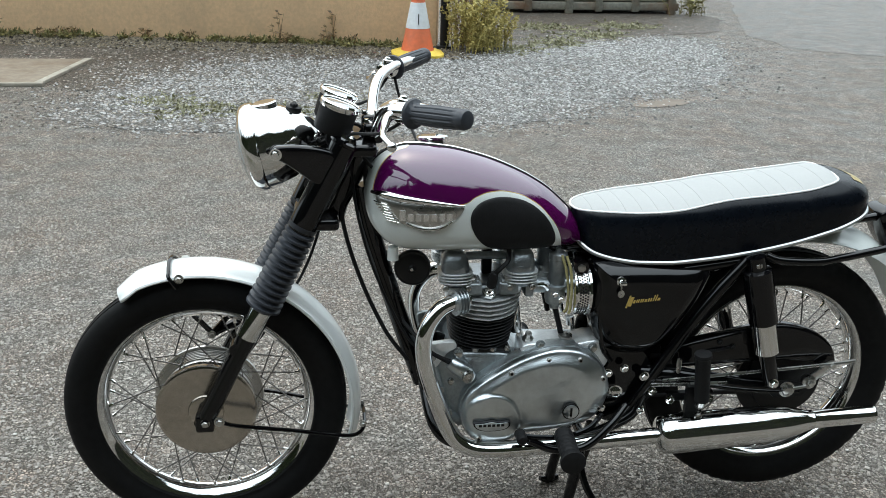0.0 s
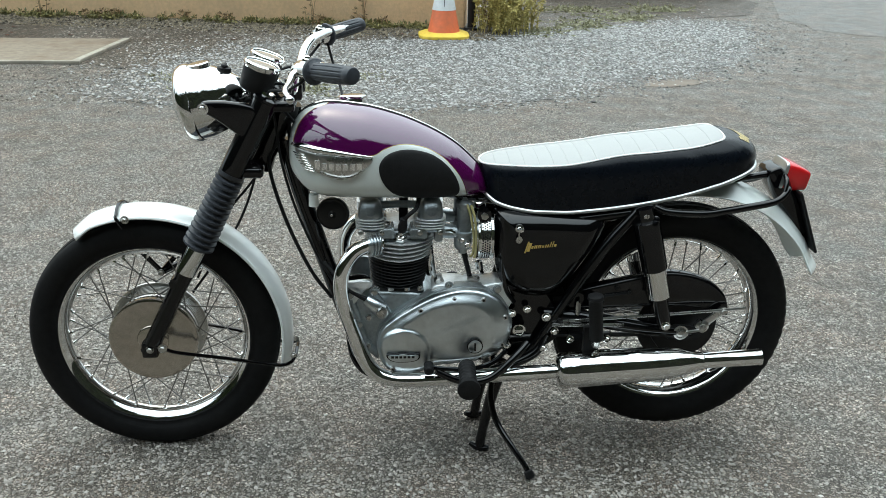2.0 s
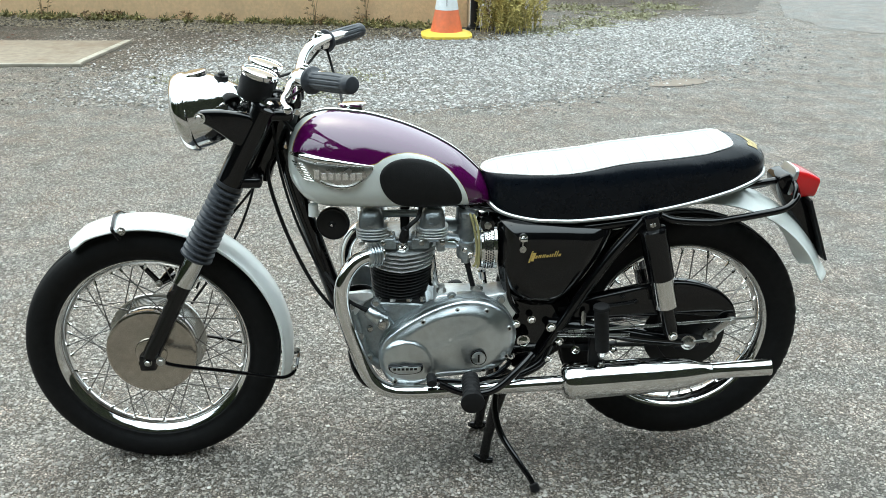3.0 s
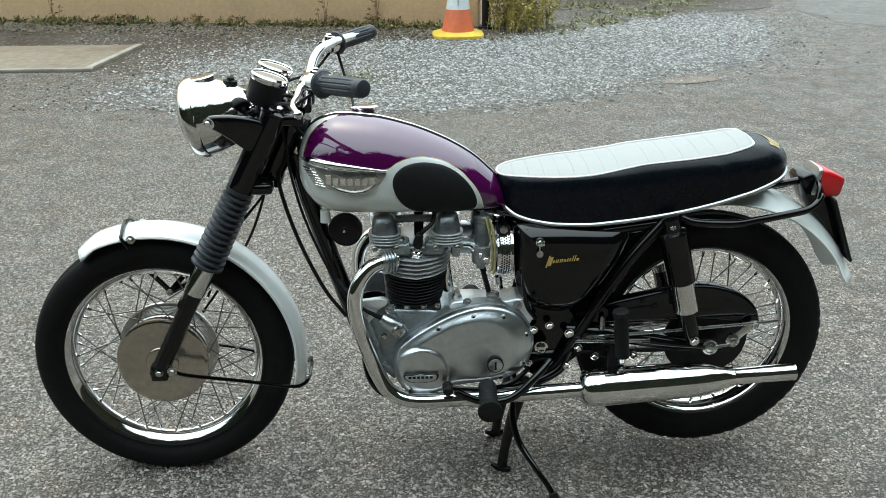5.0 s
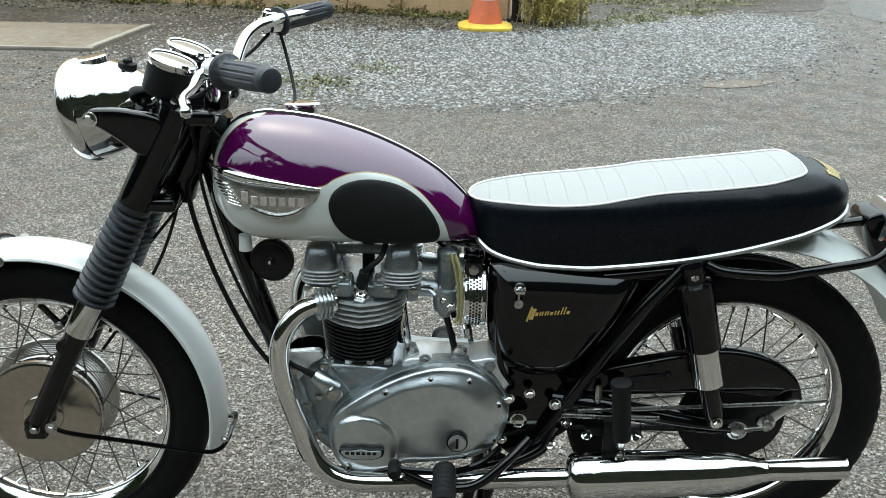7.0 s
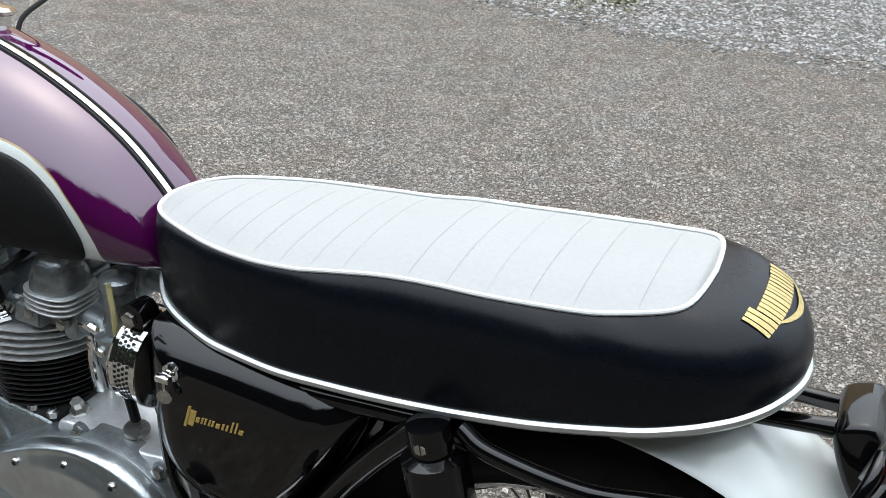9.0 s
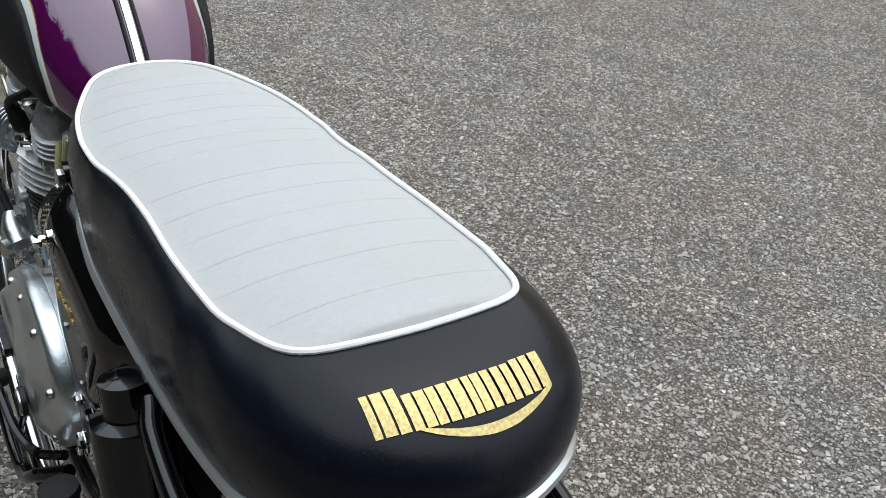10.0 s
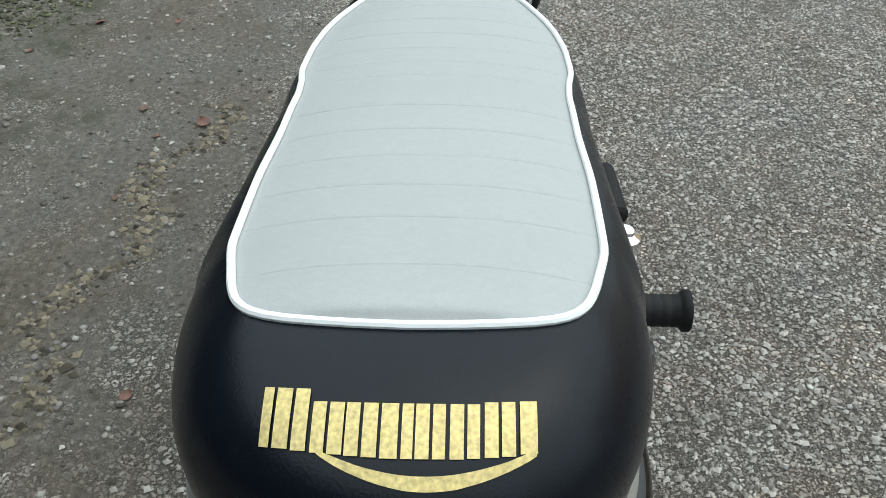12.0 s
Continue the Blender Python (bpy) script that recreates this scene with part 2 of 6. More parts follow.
# ---- ground ----
def ground_material(name, binder, stone, light, stain, vscale=85, bump=0.004, dirty=False):
    """Worn tarmac: rounded chippings of many shades in a dusty binder with painted gap shade, wide stains, real relief.
    """
    m = bpy.data.materials.new(name)
    m.use_nodes = True
    n, l = m.node_tree.nodes, m.node_tree.links
    p = n["Principled BSDF"]
    pos = n.new("ShaderNodeNewGeometry").outputs["Position"]

    def tex(scale, detail=4, rough=0.5):
        t = n.new("ShaderNodeTexNoise")
        t.inputs["Scale"].default_value, t.inputs["Detail"].default_value, t.inputs["Roughness"].default_value = scale, detail, rough
        l.new(pos, t.inputs["Vector"])
        return t

    def ranged(src, a, b, c=0.0, d=1.0, smooth=False):
        r = n.new("ShaderNodeMapRange")
        if smooth:
            r.interpolation_type = "SMOOTHSTEP"
        for k, v in enumerate((a, b, c, d)):
            r.inputs[k + 1].default_value = v
        l.new(src, r.inputs[0])
        return r.outputs[0]

    def calc(op, a, b):
        c = n.new("ShaderNodeMath")
        c.operation = op
        for k, v in enumerate((a, b)):
            if isinstance(v, (int, float)):
                c.inputs[k].default_value = v
            else:
                l.new(v, c.inputs[k])
        return c.outputs[0]

    def blend(fac, a, b, kind="MIX"):
        x = n.new("ShaderNodeMix")
        x.data_type, x.blend_type = "RGBA", kind
        for k, v in ((0, fac), (6, a), (7, b)):
            if isinstance(v, (int, float)):
                x.inputs[k].default_value = v
            elif isinstance(v, tuple):
                x.inputs[k].default_value = (*v, 1)
            else:
                l.new(v, x.inputs[k])
        return x.outputs[2]

    def ramp(src, *stops):
        r = n.new("ShaderNodeValToRGB")
        e = r.color_ramp.elements
        e[0].position, e[0].color = stops[0][0], (*stops[0][1], 1)
        e[1].position, e[1].color = stops[-1][0], (*stops[-1][1], 1)
        for q, c in stops[1:-1]:
            e.new(q).color = (*c, 1)
        l.new(src, r.inputs[0])
        return r.outputs[0]

    warp = tex(vscale * 0.8, 5, 0.6)
    add = n.new("ShaderNodeVectorMath")
    add.operation = "MULTIPLY_ADD"
    add.inputs[1].default_value = (1.7 / vscale,) * 3
    l.new(warp.outputs["Color"], add.inputs[0])
    l.new(pos, add.inputs[2])

    def cells(scale, feature):
        v = n.new("ShaderNodeTexVoronoi")
        v.voronoi_dimensions, v.feature = "2D", feature
        v.inputs["Scale"].default_value = scale
        l.new(add.outputs[0], v.inputs["Vector"])
        return v

    def pebbles(scale):
        """Shade and standing of the stones of one size; 0 in the dark gaps between them."""
        sep = n.new("ShaderNodeSeparateColor")
        l.new(cells(scale, "F1").outputs["Color"], sep.inputs[0])
        edge = cells(scale, "DISTANCE_TO_EDGE").outputs["Distance"]
        stand = ranged(calc("SUBTRACT", edge, ranged(sep.outputs[1], 0, 1, 0.0, 0.22)), 0.02, 0.15, smooth=True)
        return sep.outputs[0], sep.outputs[2], stand

    grit = tex(vscale * 3.2, 5, 0.65)
    wide = tex(1.1, 7, 0.62)
    patchy = tex(6.0, 6, 0.6)
    tone, sunk, stand = pebbles(vscale)
    tone2, sunk2, stand2 = pebbles(vscale * 2.1)
    # stones lie deep or proud in the bitumen; small ones fill in between the large
    mask = calc("MULTIPLY", stand, ranged(sunk, 0.2, 0.6, 0.08, 1.0))
    mask2 = calc("MULTIPLY", stand2, ranged(sunk2, 0.2, 0.75, 0.10, 1.0))
    mask = calc("MULTIPLY", mask, ranged(patchy.outputs[0], 0.36, 0.56, 0.55, 1.0))
    stops = ((0.0, tuple(c * 0.6 for c in stone)), (0.35, tuple(c * 0.85 for c in stone)), (0.88, tuple(c * 1.15 for c in stone)), (1.0, light))
    # 0.42 darkens the bitumen further, painting in the shade of the gaps
    shaded_bind = blend(1.0, tuple(c * 0.42 for c in binder), ramp(grit.outputs[0], (0.34, (0.4, 0.4, 0.4)), (0.66, (1.6, 1.58, 1.55))), "MULTIPLY")
    col = blend(mask2, shaded_bind, blend(1.0, ramp(tone2, *stops), (0.78, 0.77, 0.75), "MULTIPLY"))
    col = blend(mask, col, ramp(tone, *stops))
    col = blend(1.0, col, ramp(tex(vscale * 1.7, 5, 0.7).outputs[0], (0.34, (0.62, 0.62, 0.62)), (0.66, (1.36, 1.35, 1.34))), "MULTIPLY")
    col = blend(1.0, col, ramp(patchy.outputs[0], (0.3, (0.84, 0.83, 0.82)), (0.7, (1.14, 1.14, 1.15))), "MULTIPLY")
    col = blend(1.0, col, ramp(tex(4.5, 4).outputs[0], (0.36, (1.06, 0.98, 0.92)), (0.64, (0.95, 1.0, 1.01))), "MULTIPLY")
    col = blend(ranged(wide.outputs[0], 0.42, 0.70, 0.0, 0.8), col, blend(1.0, col, stain, "MULTIPLY"))
    if dirty:
        # earth trodden into the tarmac along one side of the yard
        sep2 = n.new("ShaderNodeSeparateXYZ")
        l.new(pos, sep2.inputs[0])
        edge = tex(2.2, 8, 0.6)
        yy = calc("ADD", sep2.outputs["Y"], ranged(edge.outputs[0], 0.3, 0.7, -0.35, 0.35))
        earth = calc("MULTIPLY", calc("MULTIPLY", ranged(yy, -0.30, -0.62, smooth=True), ranged(yy, -2.6, -1.7, smooth=True)), ranged(tex(7.5, 9, 0.62).outputs[0], 0.34, 0.52, 0.25, 0.97))
        soil = ramp(tex(60, 9, 0.68).outputs[0], (0.28, (0.060, 0.050, 0.040)), (0.5, (0.165, 0.147, 0.122)), (0.72, (0.27, 0.245, 0.205)))
        soil = blend(ranged(tex(3.1, 5).outputs[0], 0.46, 0.62, 0, 0.65), soil, blend(1.0, soil, (0.80, 0.70, 0.60), "MULTIPLY"))
        moss = calc("MULTIPLY", calc("MULTIPLY", ranged(yy, -0.98, -1.2, smooth=True), ranged(sep2.outputs["X"], 0.2, -0.4, smooth=True)), ranged(tex(14, 8, 0.7).outputs[0], 0.42, 0.58, 0, 0.9))
        soil = blend(moss, soil, ramp(grit.outputs[0], (0.3, (0.02, 0.024, 0.012)), (0.7, (0.10, 0.105, 0.05))))
        col = blend(earth, col, soil)
        mask = calc("MULTIPLY", mask, ranged(earth, 0, 1, 1, 0.25))
    l.new(col, p.inputs["Base Color"])
    p.inputs["Roughness"].default_value = 0.62
    p.inputs["Specular IOR Level"].default_value = 0.45
    h = calc("ADD", calc("MAXIMUM", mask, calc("MULTIPLY", mask2, 0.55)), calc("ADD", calc("MULTIPLY", grit.outputs[0], 0.35), calc("MULTIPLY", tex(vscale * 0.4, 3).outputs[0], 0.8)))
    b = n.new("ShaderNodeBump")
    b.inputs["Strength"].default_value, b.inputs["Distance"].default_value = 1.0, bump
    l.new(h, b.inputs["Height"])
    l.new(b.outputs[0], p.inputs["Normal"])
    return m


TARMAC = ground_material("worn_tarmac", (0.195, 0.172, 0.149), (0.545, 0.506, 0.458), (0.78, 0.75, 0.71), (0.84, 0.77, 0.70), 100, 0.016, True)
bm = B()
for q in ((-400, -400), (400, -400), (400, 400), (-400, 400)):
    bm.verts.new((*q, 0))
bm.faces.new(bm.verts)
tagged(obj("ground", bm, TARMAC), "worn grey-brown tarmac yard with loose chippings", "ground", kind="structure")

# ---- building wall ----
WALLPAINT = mat("ochre_render", (0.80, 0.555, 0.33), 0.85, 0.0, 0.08, 30, 0.004, 60, dirt=(0.52, 0.38, 0.24), dirt_amount=0.45, dirt_scale=1.6)
wall_dir = Vector((1.45 + 6, 7.88 - 9.15, 0)).normalized()
wall_yaw = math.atan2(wall_dir.y, wall_dir.x)
WALL = Matrix.Translation((1.45, 7.88, 0)) @ Matrix.Rotation(wall_yaw, 4, "Z")
bm = B()
box(bm, (-14, 0, 0), (0, 0.3, 4.2), 0.02, 2, WALL)
tagged(obj("wall_north", bm, WALLPAINT), "ochre rendered building wall stained along its foot", "wall", kind="structure")

# ---- motorcycle ----
base = Vector((0.87, 0, 0))
bike = new("motorcycle")
bike.matrix_basis = Matrix.Translation(base + Vector((0, 0, 0.008)))
tagged(bike, "purple and white classic twin-cylinder motorcycle on its centre stand", "motorcycle")
FA, RA = Vector((0, 0, 0.323)), Vector((1.397, 0, 0.362))


def wheel(name, c, rim_r, tyre_r, rim_w, tyre_w, hub_parts, spokes, flange, label, blocks):
    """Chrome rim with tyre, hub and laced spokes."""
    bm = B()
    w = rim_w
    prof = [(-w, rim_r + 0.004), (-w - 0.002, rim_r), (-w + 0.003, rim_r - 0.009), (-w * 0.6, rim_r - 0.014), (-w * 0.35, rim_r - 0.022), (0, rim_r - 0.024),
            (w * 0.35, rim_r - 0.022), (w * 0.6, rim_r - 0.014), (w - 0.003, rim_r - 0.009), (w + 0.002, rim_r), (w, rim_r + 0.004), (w * 0.4, rim_r - 0.004), (-w * 0.4, rim_r - 0.004)]
    lathe(bm, prof, c, (0, 1, 0), 96, closed=True)
    rim = part(name, bm, CHROME, bike, label)
    # tyre
    bm = B()
    t, h = tyre_w, tyre_r - rim_r
    half = [(-w + 0.001, rim_r - 0.001), (-w - 0.006, rim_r + 0.004), (-t * 0.80, rim_r + h * 0.17), (-t * 0.83, rim_r + h * 0.19), (-t * 0.90, rim_r + h * 0.29), (-t * 0.93, rim_r + h * 0.31), (-t * 0.985, rim_r + h * 0.45), (-t, rim_r + h * 0.55),
            (-t * 0.975, rim_r + h * 0.64), (-t * 0.965, rim_r + h * 0.66), (-t * 0.92, rim_r + h * 0.76), (-t * 0.80, rim_r + h * 0.87), (-t * 0.62, rim_r + h * 0.945),
            (-t * 0.50, rim_r + h * 0.965), (-t * 0.47, rim_r + h * 0.90), (-t * 0.41, rim_r + h * 0.90), (-t * 0.38, rim_r + h * 0.98),
            (-t * 0.16, tyre_r), (-t * 0.13, tyre_r - 0.005), (-t * 0.05, tyre_r - 0.005), (-t * 0.02, tyre_r)]
    prof = half + [(-s, r) for s, r in half[::-1]]
    n = 240
    rings = []
    for k in range(n):
        a = 2 * math.pi * k / n
        ring = []
        for i, (s, r) in enumerate(prof):
            q = r
            if blocks and min(i, len(prof) - 1 - i) in (10, 11, 12, 13) and k % 4 == 0:
                q -= 0.0022
            ring.append(bm.verts.new(c + Vector((math.cos(a) * q, s, math.sin(a) * q))))
        rings.append(ring)
    skin(bm, rings, closed=True, loop=False)
    for k in range(n):
        bm.faces.new((rings[k][0], rings[k][-1], rings[(k + 1) % n][-1], rings[(k + 1) % n][0]))
    part("tyre", bm, TYRE, rim, "black grooved rubber tyre", 50)
    for nm, prof, y, material, lab in hub_parts:
        bm = B()
        lathe(bm, prof, c + Vector((0, y, 0)), (0, -1, 0), 64)
        part(nm, bm, material, rim, lab, 30)
    # spokes: one mesh of unit length with its nipple
    bm = B()
    lathe(bm, [(0, 0.00175), (0.90, 0.00175), (0.905, 0.0036), (1.0, 0.0036)], (0, 0, 0), (0, 0, 1), 7)
    for f in bm.faces:
        f.material_index = 1 if f.calc_center_median().z > 0.9 else 0
    me = bpy.data.meshes.new("spoke")
    bm.to_mesh(me)
    bm.free()
    me.materials.append(SPOKE)
    me.materials.append(CHROME)
    for k in range(spokes):
        side = 1 if k % 2 else -1
        a = 2 * math.pi * k / spokes
        lead = radians(34) * (1 if (k // 2) % 2 else -1)
        fr, fy = flange[0 if side < 0 else 1]
        p0 = c + Vector((math.cos(a + lead) * fr, fy * side, math.sin(a + lead) * fr))
        p1 = c + Vector((math.cos(a) * (rim_r - 0.019), side * rim_w * 0.22, math.sin(a) * (rim_r - 0.019)))
        d = p1 - p0
        ob = new("spoke", me)
        adopt(ob, rim)
        ob.matrix_basis = Matrix.Translation(p0) @ d.to_track_quat("Z", "Y").to_matrix().to_4x4() @ Matrix.Diagonal((1, 1, d.length, 1))
    return rim


ribs = [(0.012 + 0.006 * k + e, 0.1135 + 0.0012 * k + d) for k in range(7) for e, d in ((0, 0), (0.001, 0.0030), (0.0035, 0.0030), (0.0045, 0))]
front = wheel("front_wheel", FA, 0.252, 0.331, 0.028, 0.043,
              [("hub", [(-0.062, 0.035), (-0.060, 0.127), (-0.055, 0.130), (-0.050, 0.129), (-0.0485, 0.121)] + [(-q, r) for q, r in ribs[::-1]] + [(-0.004, 0.112), (0.0, 0.04)], -0.016, STEEL, "ribbed steel brake drum"),
               ("brake_plate", [(-0.010, 0.100), (-0.008, 0.1170), (0.001, 0.1175), (0.0045, 0.1155), (0.0062, 0.1120), (0.0068, 0.108), (0.0060, 0.104), (0.0064, 0.060), (0.0066, 0.042), (0.010, 0.040), (0.0115, 0.036), (0.0118, 0.020)], -0.042, HUBSTEEL, "dull polished flat brake plate")],
              40, ((0.110, 0.020), (0.122, 0.045)), "chromed steel front wheel rim", False)
rear = wheel("rear_wheel", RA, 0.240, 0.326, 0.033, 0.052,
             [("hub", [(-0.05, 0.03), (-0.05, 0.06), (-0.03, 0.05), (0.03, 0.05), (0.045, 0.085), (0.06, 0.085), (0.06, 0.02)], 0.0, SATIN, "black rear hub"),
              ("sprocket", [(0.0, 0.105), (0.006, 0.105), (0.006, 0.03)], -0.062, SATIN, "dark sprocket")],
             40, ((0.075, 0.05), (0.055, 0.045)), "chromed steel rear wheel rim", True)


def fender(name, c, r, a0, a1, w, material, label, flare=0.0, depth=0.016, stripe=None, n=60):
    """A rolled mudguard round a wheel, with beaded edges."""
    bm = B()
    rings = []
    sec = [(-1.0, -depth - 0.004), (-1.04, -depth - 0.001), (-1.0, -depth + 0.003)] + [(s, -depth * abs(s) ** 2.2) for s in np.linspace(-0.93, 0.93, 15)] + \
          [(1.0, -depth + 0.003), (1.04, -depth - 0.001), (1.0, -depth - 0.004)] + [(s, -depth * abs(s) ** 2.2 - 0.003) for s in np.linspace(0.93, -0.93, 15)]
    for k in range(n + 1):
        t = k / n
        a = radians(a0 + (a1 - a0) * t)
        rr = r(t) if callable(r) else r
        ww = w * (1 - 0.35 * max(0, (0.04 - t) / 0.04) ** 2 - 0.2 * max(0, (t - 0.97) / 0.03) ** 2)
        ring = []
        for s, d in sec:
            q = rr + d
            ring.append(bm.verts.new(c + Vector((math.cos(a) * q, s * ww, math.sin(a) * q))))
        rings.append(ring)
    skin(bm, rings)
    return part(name, bm, material, bike, label, 45)


ff = fender("front_mudguard", FA, lambda t: 0.366 - 0.014 * max(0, (0.07 - t) / 0.07), 122, -15, 0.056, WHITE, "white painted front mudguard", depth=0.022)
rear_r = curve([0, 0.45, 0.7, 0.85, 0.95, 1.0], [0.398, 0.412, 0.417, 0.418, 0.415, 0.421])
rf = fender("rear_mudguard", RA, rear_r, 125, 22, 0.086, FENDER, "silvery white painted rear mudguard", depth=0.036)
# ---- front fork ----
fork_dir = (Vector((0.327, 0, 0.968)) - Vector((0.0, 0, 0.318))).normalized()
f_at = lambda z: Vector((0.0, 0, 0.318)) + fork_dir * ((z - 0.318) / fork_dir.z)
EAR = [(0.174, 0.963), (0.180, 0.974), (0.195, 0.979), (0.25, 0.978), (0.31, 0.962), (0.305, 0.915), (0.282, 0.893), (0.264, 0.897), (0.247, 0.909), (0.226, 0.925), (0.198, 0.944), (0.181, 0.951)]
for s in (-1, 1):
    off = Vector((0, s * 0.086, 0))
    p = f_at(0.318) + off
    bm = B()
    lathe(bm, [(-0.018, 0.012), (-0.014, 0.021), (0.03, 0.022), (0.20, 0.0215), (0.245, 0.024)], p, fork_dir, 24)
    leg = part("fork_slider", bm, BLACK, bike, "black lower fork leg")
    bm = B()
    box(bm, (p.x - 0.02, s * 0.086 - 0.017, 0.295), (p.x + 0.022, s * 0.086 + 0.017, 0.338), 0.006)
    bolt(bm, (p.x + 0.002, s * 0.103, 0.322), (0, s, 0), 0.010, 0.008)
    part("axle_clamp", bm, BLACK, leg)
    bm = B()
    bolt(bm, (p.x + 0.003, s * 0.104, 0.322), (0, s, 0), 0.008, 0.009)
    part("axle_bolt", bm, STEEL, leg)
    bm = B()
    lathe(bm, [(0.238, 0.025), (0.24, 0.0275), (0.315, 0.0275), (0.32, 0.026)], p, fork_dir, 24)
    part("slider_collar", bm, CHROME, leg, "chrome fork collar")
    bm = B()
    prof = [(0.312, 0.026)]
    for k in range(13):
        z = 0.318 + 0.0158 * k
        g = 0.041 - 0.006 * k / 12
        prof += [(z, g - 0.010), (z + 0.004, g), (z + 0.009, g), (z + 0.0135, g - 0.010)]
    prof += [(0.526, 0.033), (0.536, 0.033)]
    lathe(bm, prof, p, fork_dir, 28)
    part("fork_gaiter", bm, GAITER, bike, "ribbed dark rubber fork gaiter", 60)
    bm = B()
    lathe(bm, [(0.52, 0.030), (0.53, 0.0325), (0.56, 0.033), (0.735, 0.031), (0.738, 0.034), (0.744, 0.034), (0.75, 0.02)], p, fork_dir, 24)
    part("fork_shroud", bm, BLACK, bike, "black fork shroud")
    bm = B()
    lathe(bm, [(0.745, 0.02), (0.757, 0.019), (0.76, 0.012)], p, fork_dir, 6)
    part("fork_cap_nut", bm, CHROME, bike)
    # headlamp ear
    bm = B()
    prism(bm, outline(EAR, 4), s * 0.090, s * 0.116, 0.008, 4)
    part("lamp_ear", bm, BLACK, bike, "black headlamp bracket")
    bm = B()
    bolt(bm, (0.186, s * 0.119, 0.962), (0, s, 0), 0.010, 0.009)
    part("lamp_bolt", bm, CHROME, bike)
    # mudguard brace
    mid = f_at(0.505) + off
    if s > 0:
        hub_at = Vector((0.012, 0.062, 0.474))
        for tip in ((-0.108, 0.050, 0.618), (0.128, 0.050, 0.605)):
            bm = B()
            tube(bm, [hub_at, hub_at.lerp(Vector(tip), 0.5) + Vector((0, 0.004, 0)), Vector(tip)], 0.007, 8)
            part("mudguard_brace", bm, BLACK, bike, "black mudguard brace")
        bm = B()
        tube(bm, [hub_at, hub_at.lerp(mid, 0.5), mid], 0.010, 8)
        part("brace_arm", bm, BLACK, bike)
        bm = B()
        bolt(bm, hub_at + Vector((0, -0.008, 0)), (0, -1, 0), 0.007, 0.008)
        part("brace_bolt", bm, STEEL, bike)
    bm = B()
    lathe(bm, [(-0.016, 0.005), (-0.016, 0.016), (0.018, 0.016), (0.02, 0.006)], mid + Vector((-0.012, 0, 0.0)), (0, s, 0), 12)
    part("brace_boss", bm, BLACK, bike)

# lower and upper yokes, steering head
for z in (0.800, 0.965):
    q = f_at(z)
    bm = B()
    box(bm, (q.x - 0.026, -0.105, z - 0.016), (q.x + 0.075, 0.105, z + 0.012), 0.010, 3)
    part("fork_yoke", bm, BLACK, bike)
bm = B()
hp = f_at(0.80) + Vector((0.055, 0, 0))
lathe(bm, [(-0.01, 0.036), (0.0, 0.038), (0.03, 0.032), (0.13, 0.032), (0.16, 0.038), (0.178, 0.036)], hp, fork_dir, 24)
lathe(bm, [(0.18, 0.022), (0.215, 0.021), (0.22, 0.01)], hp, fork_dir, 6)
part("steering_head", bm, BLACK, bike)
bm = B()
lathe(bm, [(0.198, 0.018), (0.222, 0.017), (0.226, 0.01)], hp, fork_dir, 6)
part("steering_nut", bm, CHROME, bike)

# front mudguard loops and stays
bm = B()
a = radians(100)
loop = [FA + Vector((math.cos(a) * (0.372 - 0.022 * abs(s) ** 2) + 0.0, s * 0.062, math.sin(a) * (0.372 - 0.022 * abs(s) ** 2))) for s in np.linspace(-1, 1, 13)]
lo = FA + Vector((math.cos(a) * 0.325, 0, math.sin(a) * 0.325))
tube(bm, [Vector((lo.x + 0.012, -0.064, lo.z))] + loop + [Vector((lo.x + 0.012, 0.064, lo.z))], 0.0045, 8, 3)
part("mudguard_loop", bm, BLACK, bike)
for s in (-1, 1):
    bm = B()
    bolt(bm, (lo.x + 0.018, s * 0.062, lo.z + 0.022), (0, s, 0), 0.008, 0.01)
    part("loop_bolt", bm, STEEL, bike)
    bm = B()
    tube(bm, [(0.035, s * 0.098, 0.322), (0.075, s * 0.097, 0.308), (0.2, s * 0.088, 0.285), (0.32, s * 0.075, 0.258), (0.357, s * 0.066, 0.258), (0.372, s * 0.045, 0.268), (0.374, 0, 0.272)], 0.0048, 8, 5)
    part("mudguard_stay", bm, BLACK, bike, "thin black mudguard stay")
    bm = B()
    bolt(bm, (0.035, s * 0.101, 0.323), (0, s, 0), 0.009, 0.009)
    part("stay_bolt", bm, STEEL, bike)
    bm = B()
    bolt(bm, (0.368, s * 0.05, 0.274), (0, s, 0), 0.006, 0.008)
    part("stay_bolt", bm, STEEL, bike)

# ---- headlamp ----
lamp_axis = Vector((-0.97, 0, -0.20)).normalized()
LC = Vector((0.178, 0, 0.957))
bm = B()
lathe(bm, [(-0.108, 0.004), (-0.104, 0.022), (-0.090, 0.042), (-0.065, 0.062), (-0.033, 0.080), (0.0, 0.0895), (0.028, 0.0935)], LC, lamp_axis, 48)
lamp = part("headlamp", bm, CHROME, bike, "chromed headlamp shell")
bm = B()
lathe(bm, [(0.026, 0.094), (0.030, 0.0975), (0.040, 0.0985), (0.052, 0.096), (0.060, 0.088), (0.062, 0.083), (0.056, 0.082)], LC, lamp_axis, 48, caps=False)
part("lamp_rim", bm, CHROME, lamp)
bm = B()
lathe(bm, [(0.056, 0.083), (0.066, 0.072), (0.076, 0.045), (0.080, 0.015), (0.0803, 0.001)], LC, lamp_axis, 48)
part("lamp_glass", bm, LENS, lamp)
upl = Vector((-0.20, 0, 0.97)).normalized()
bm = B()
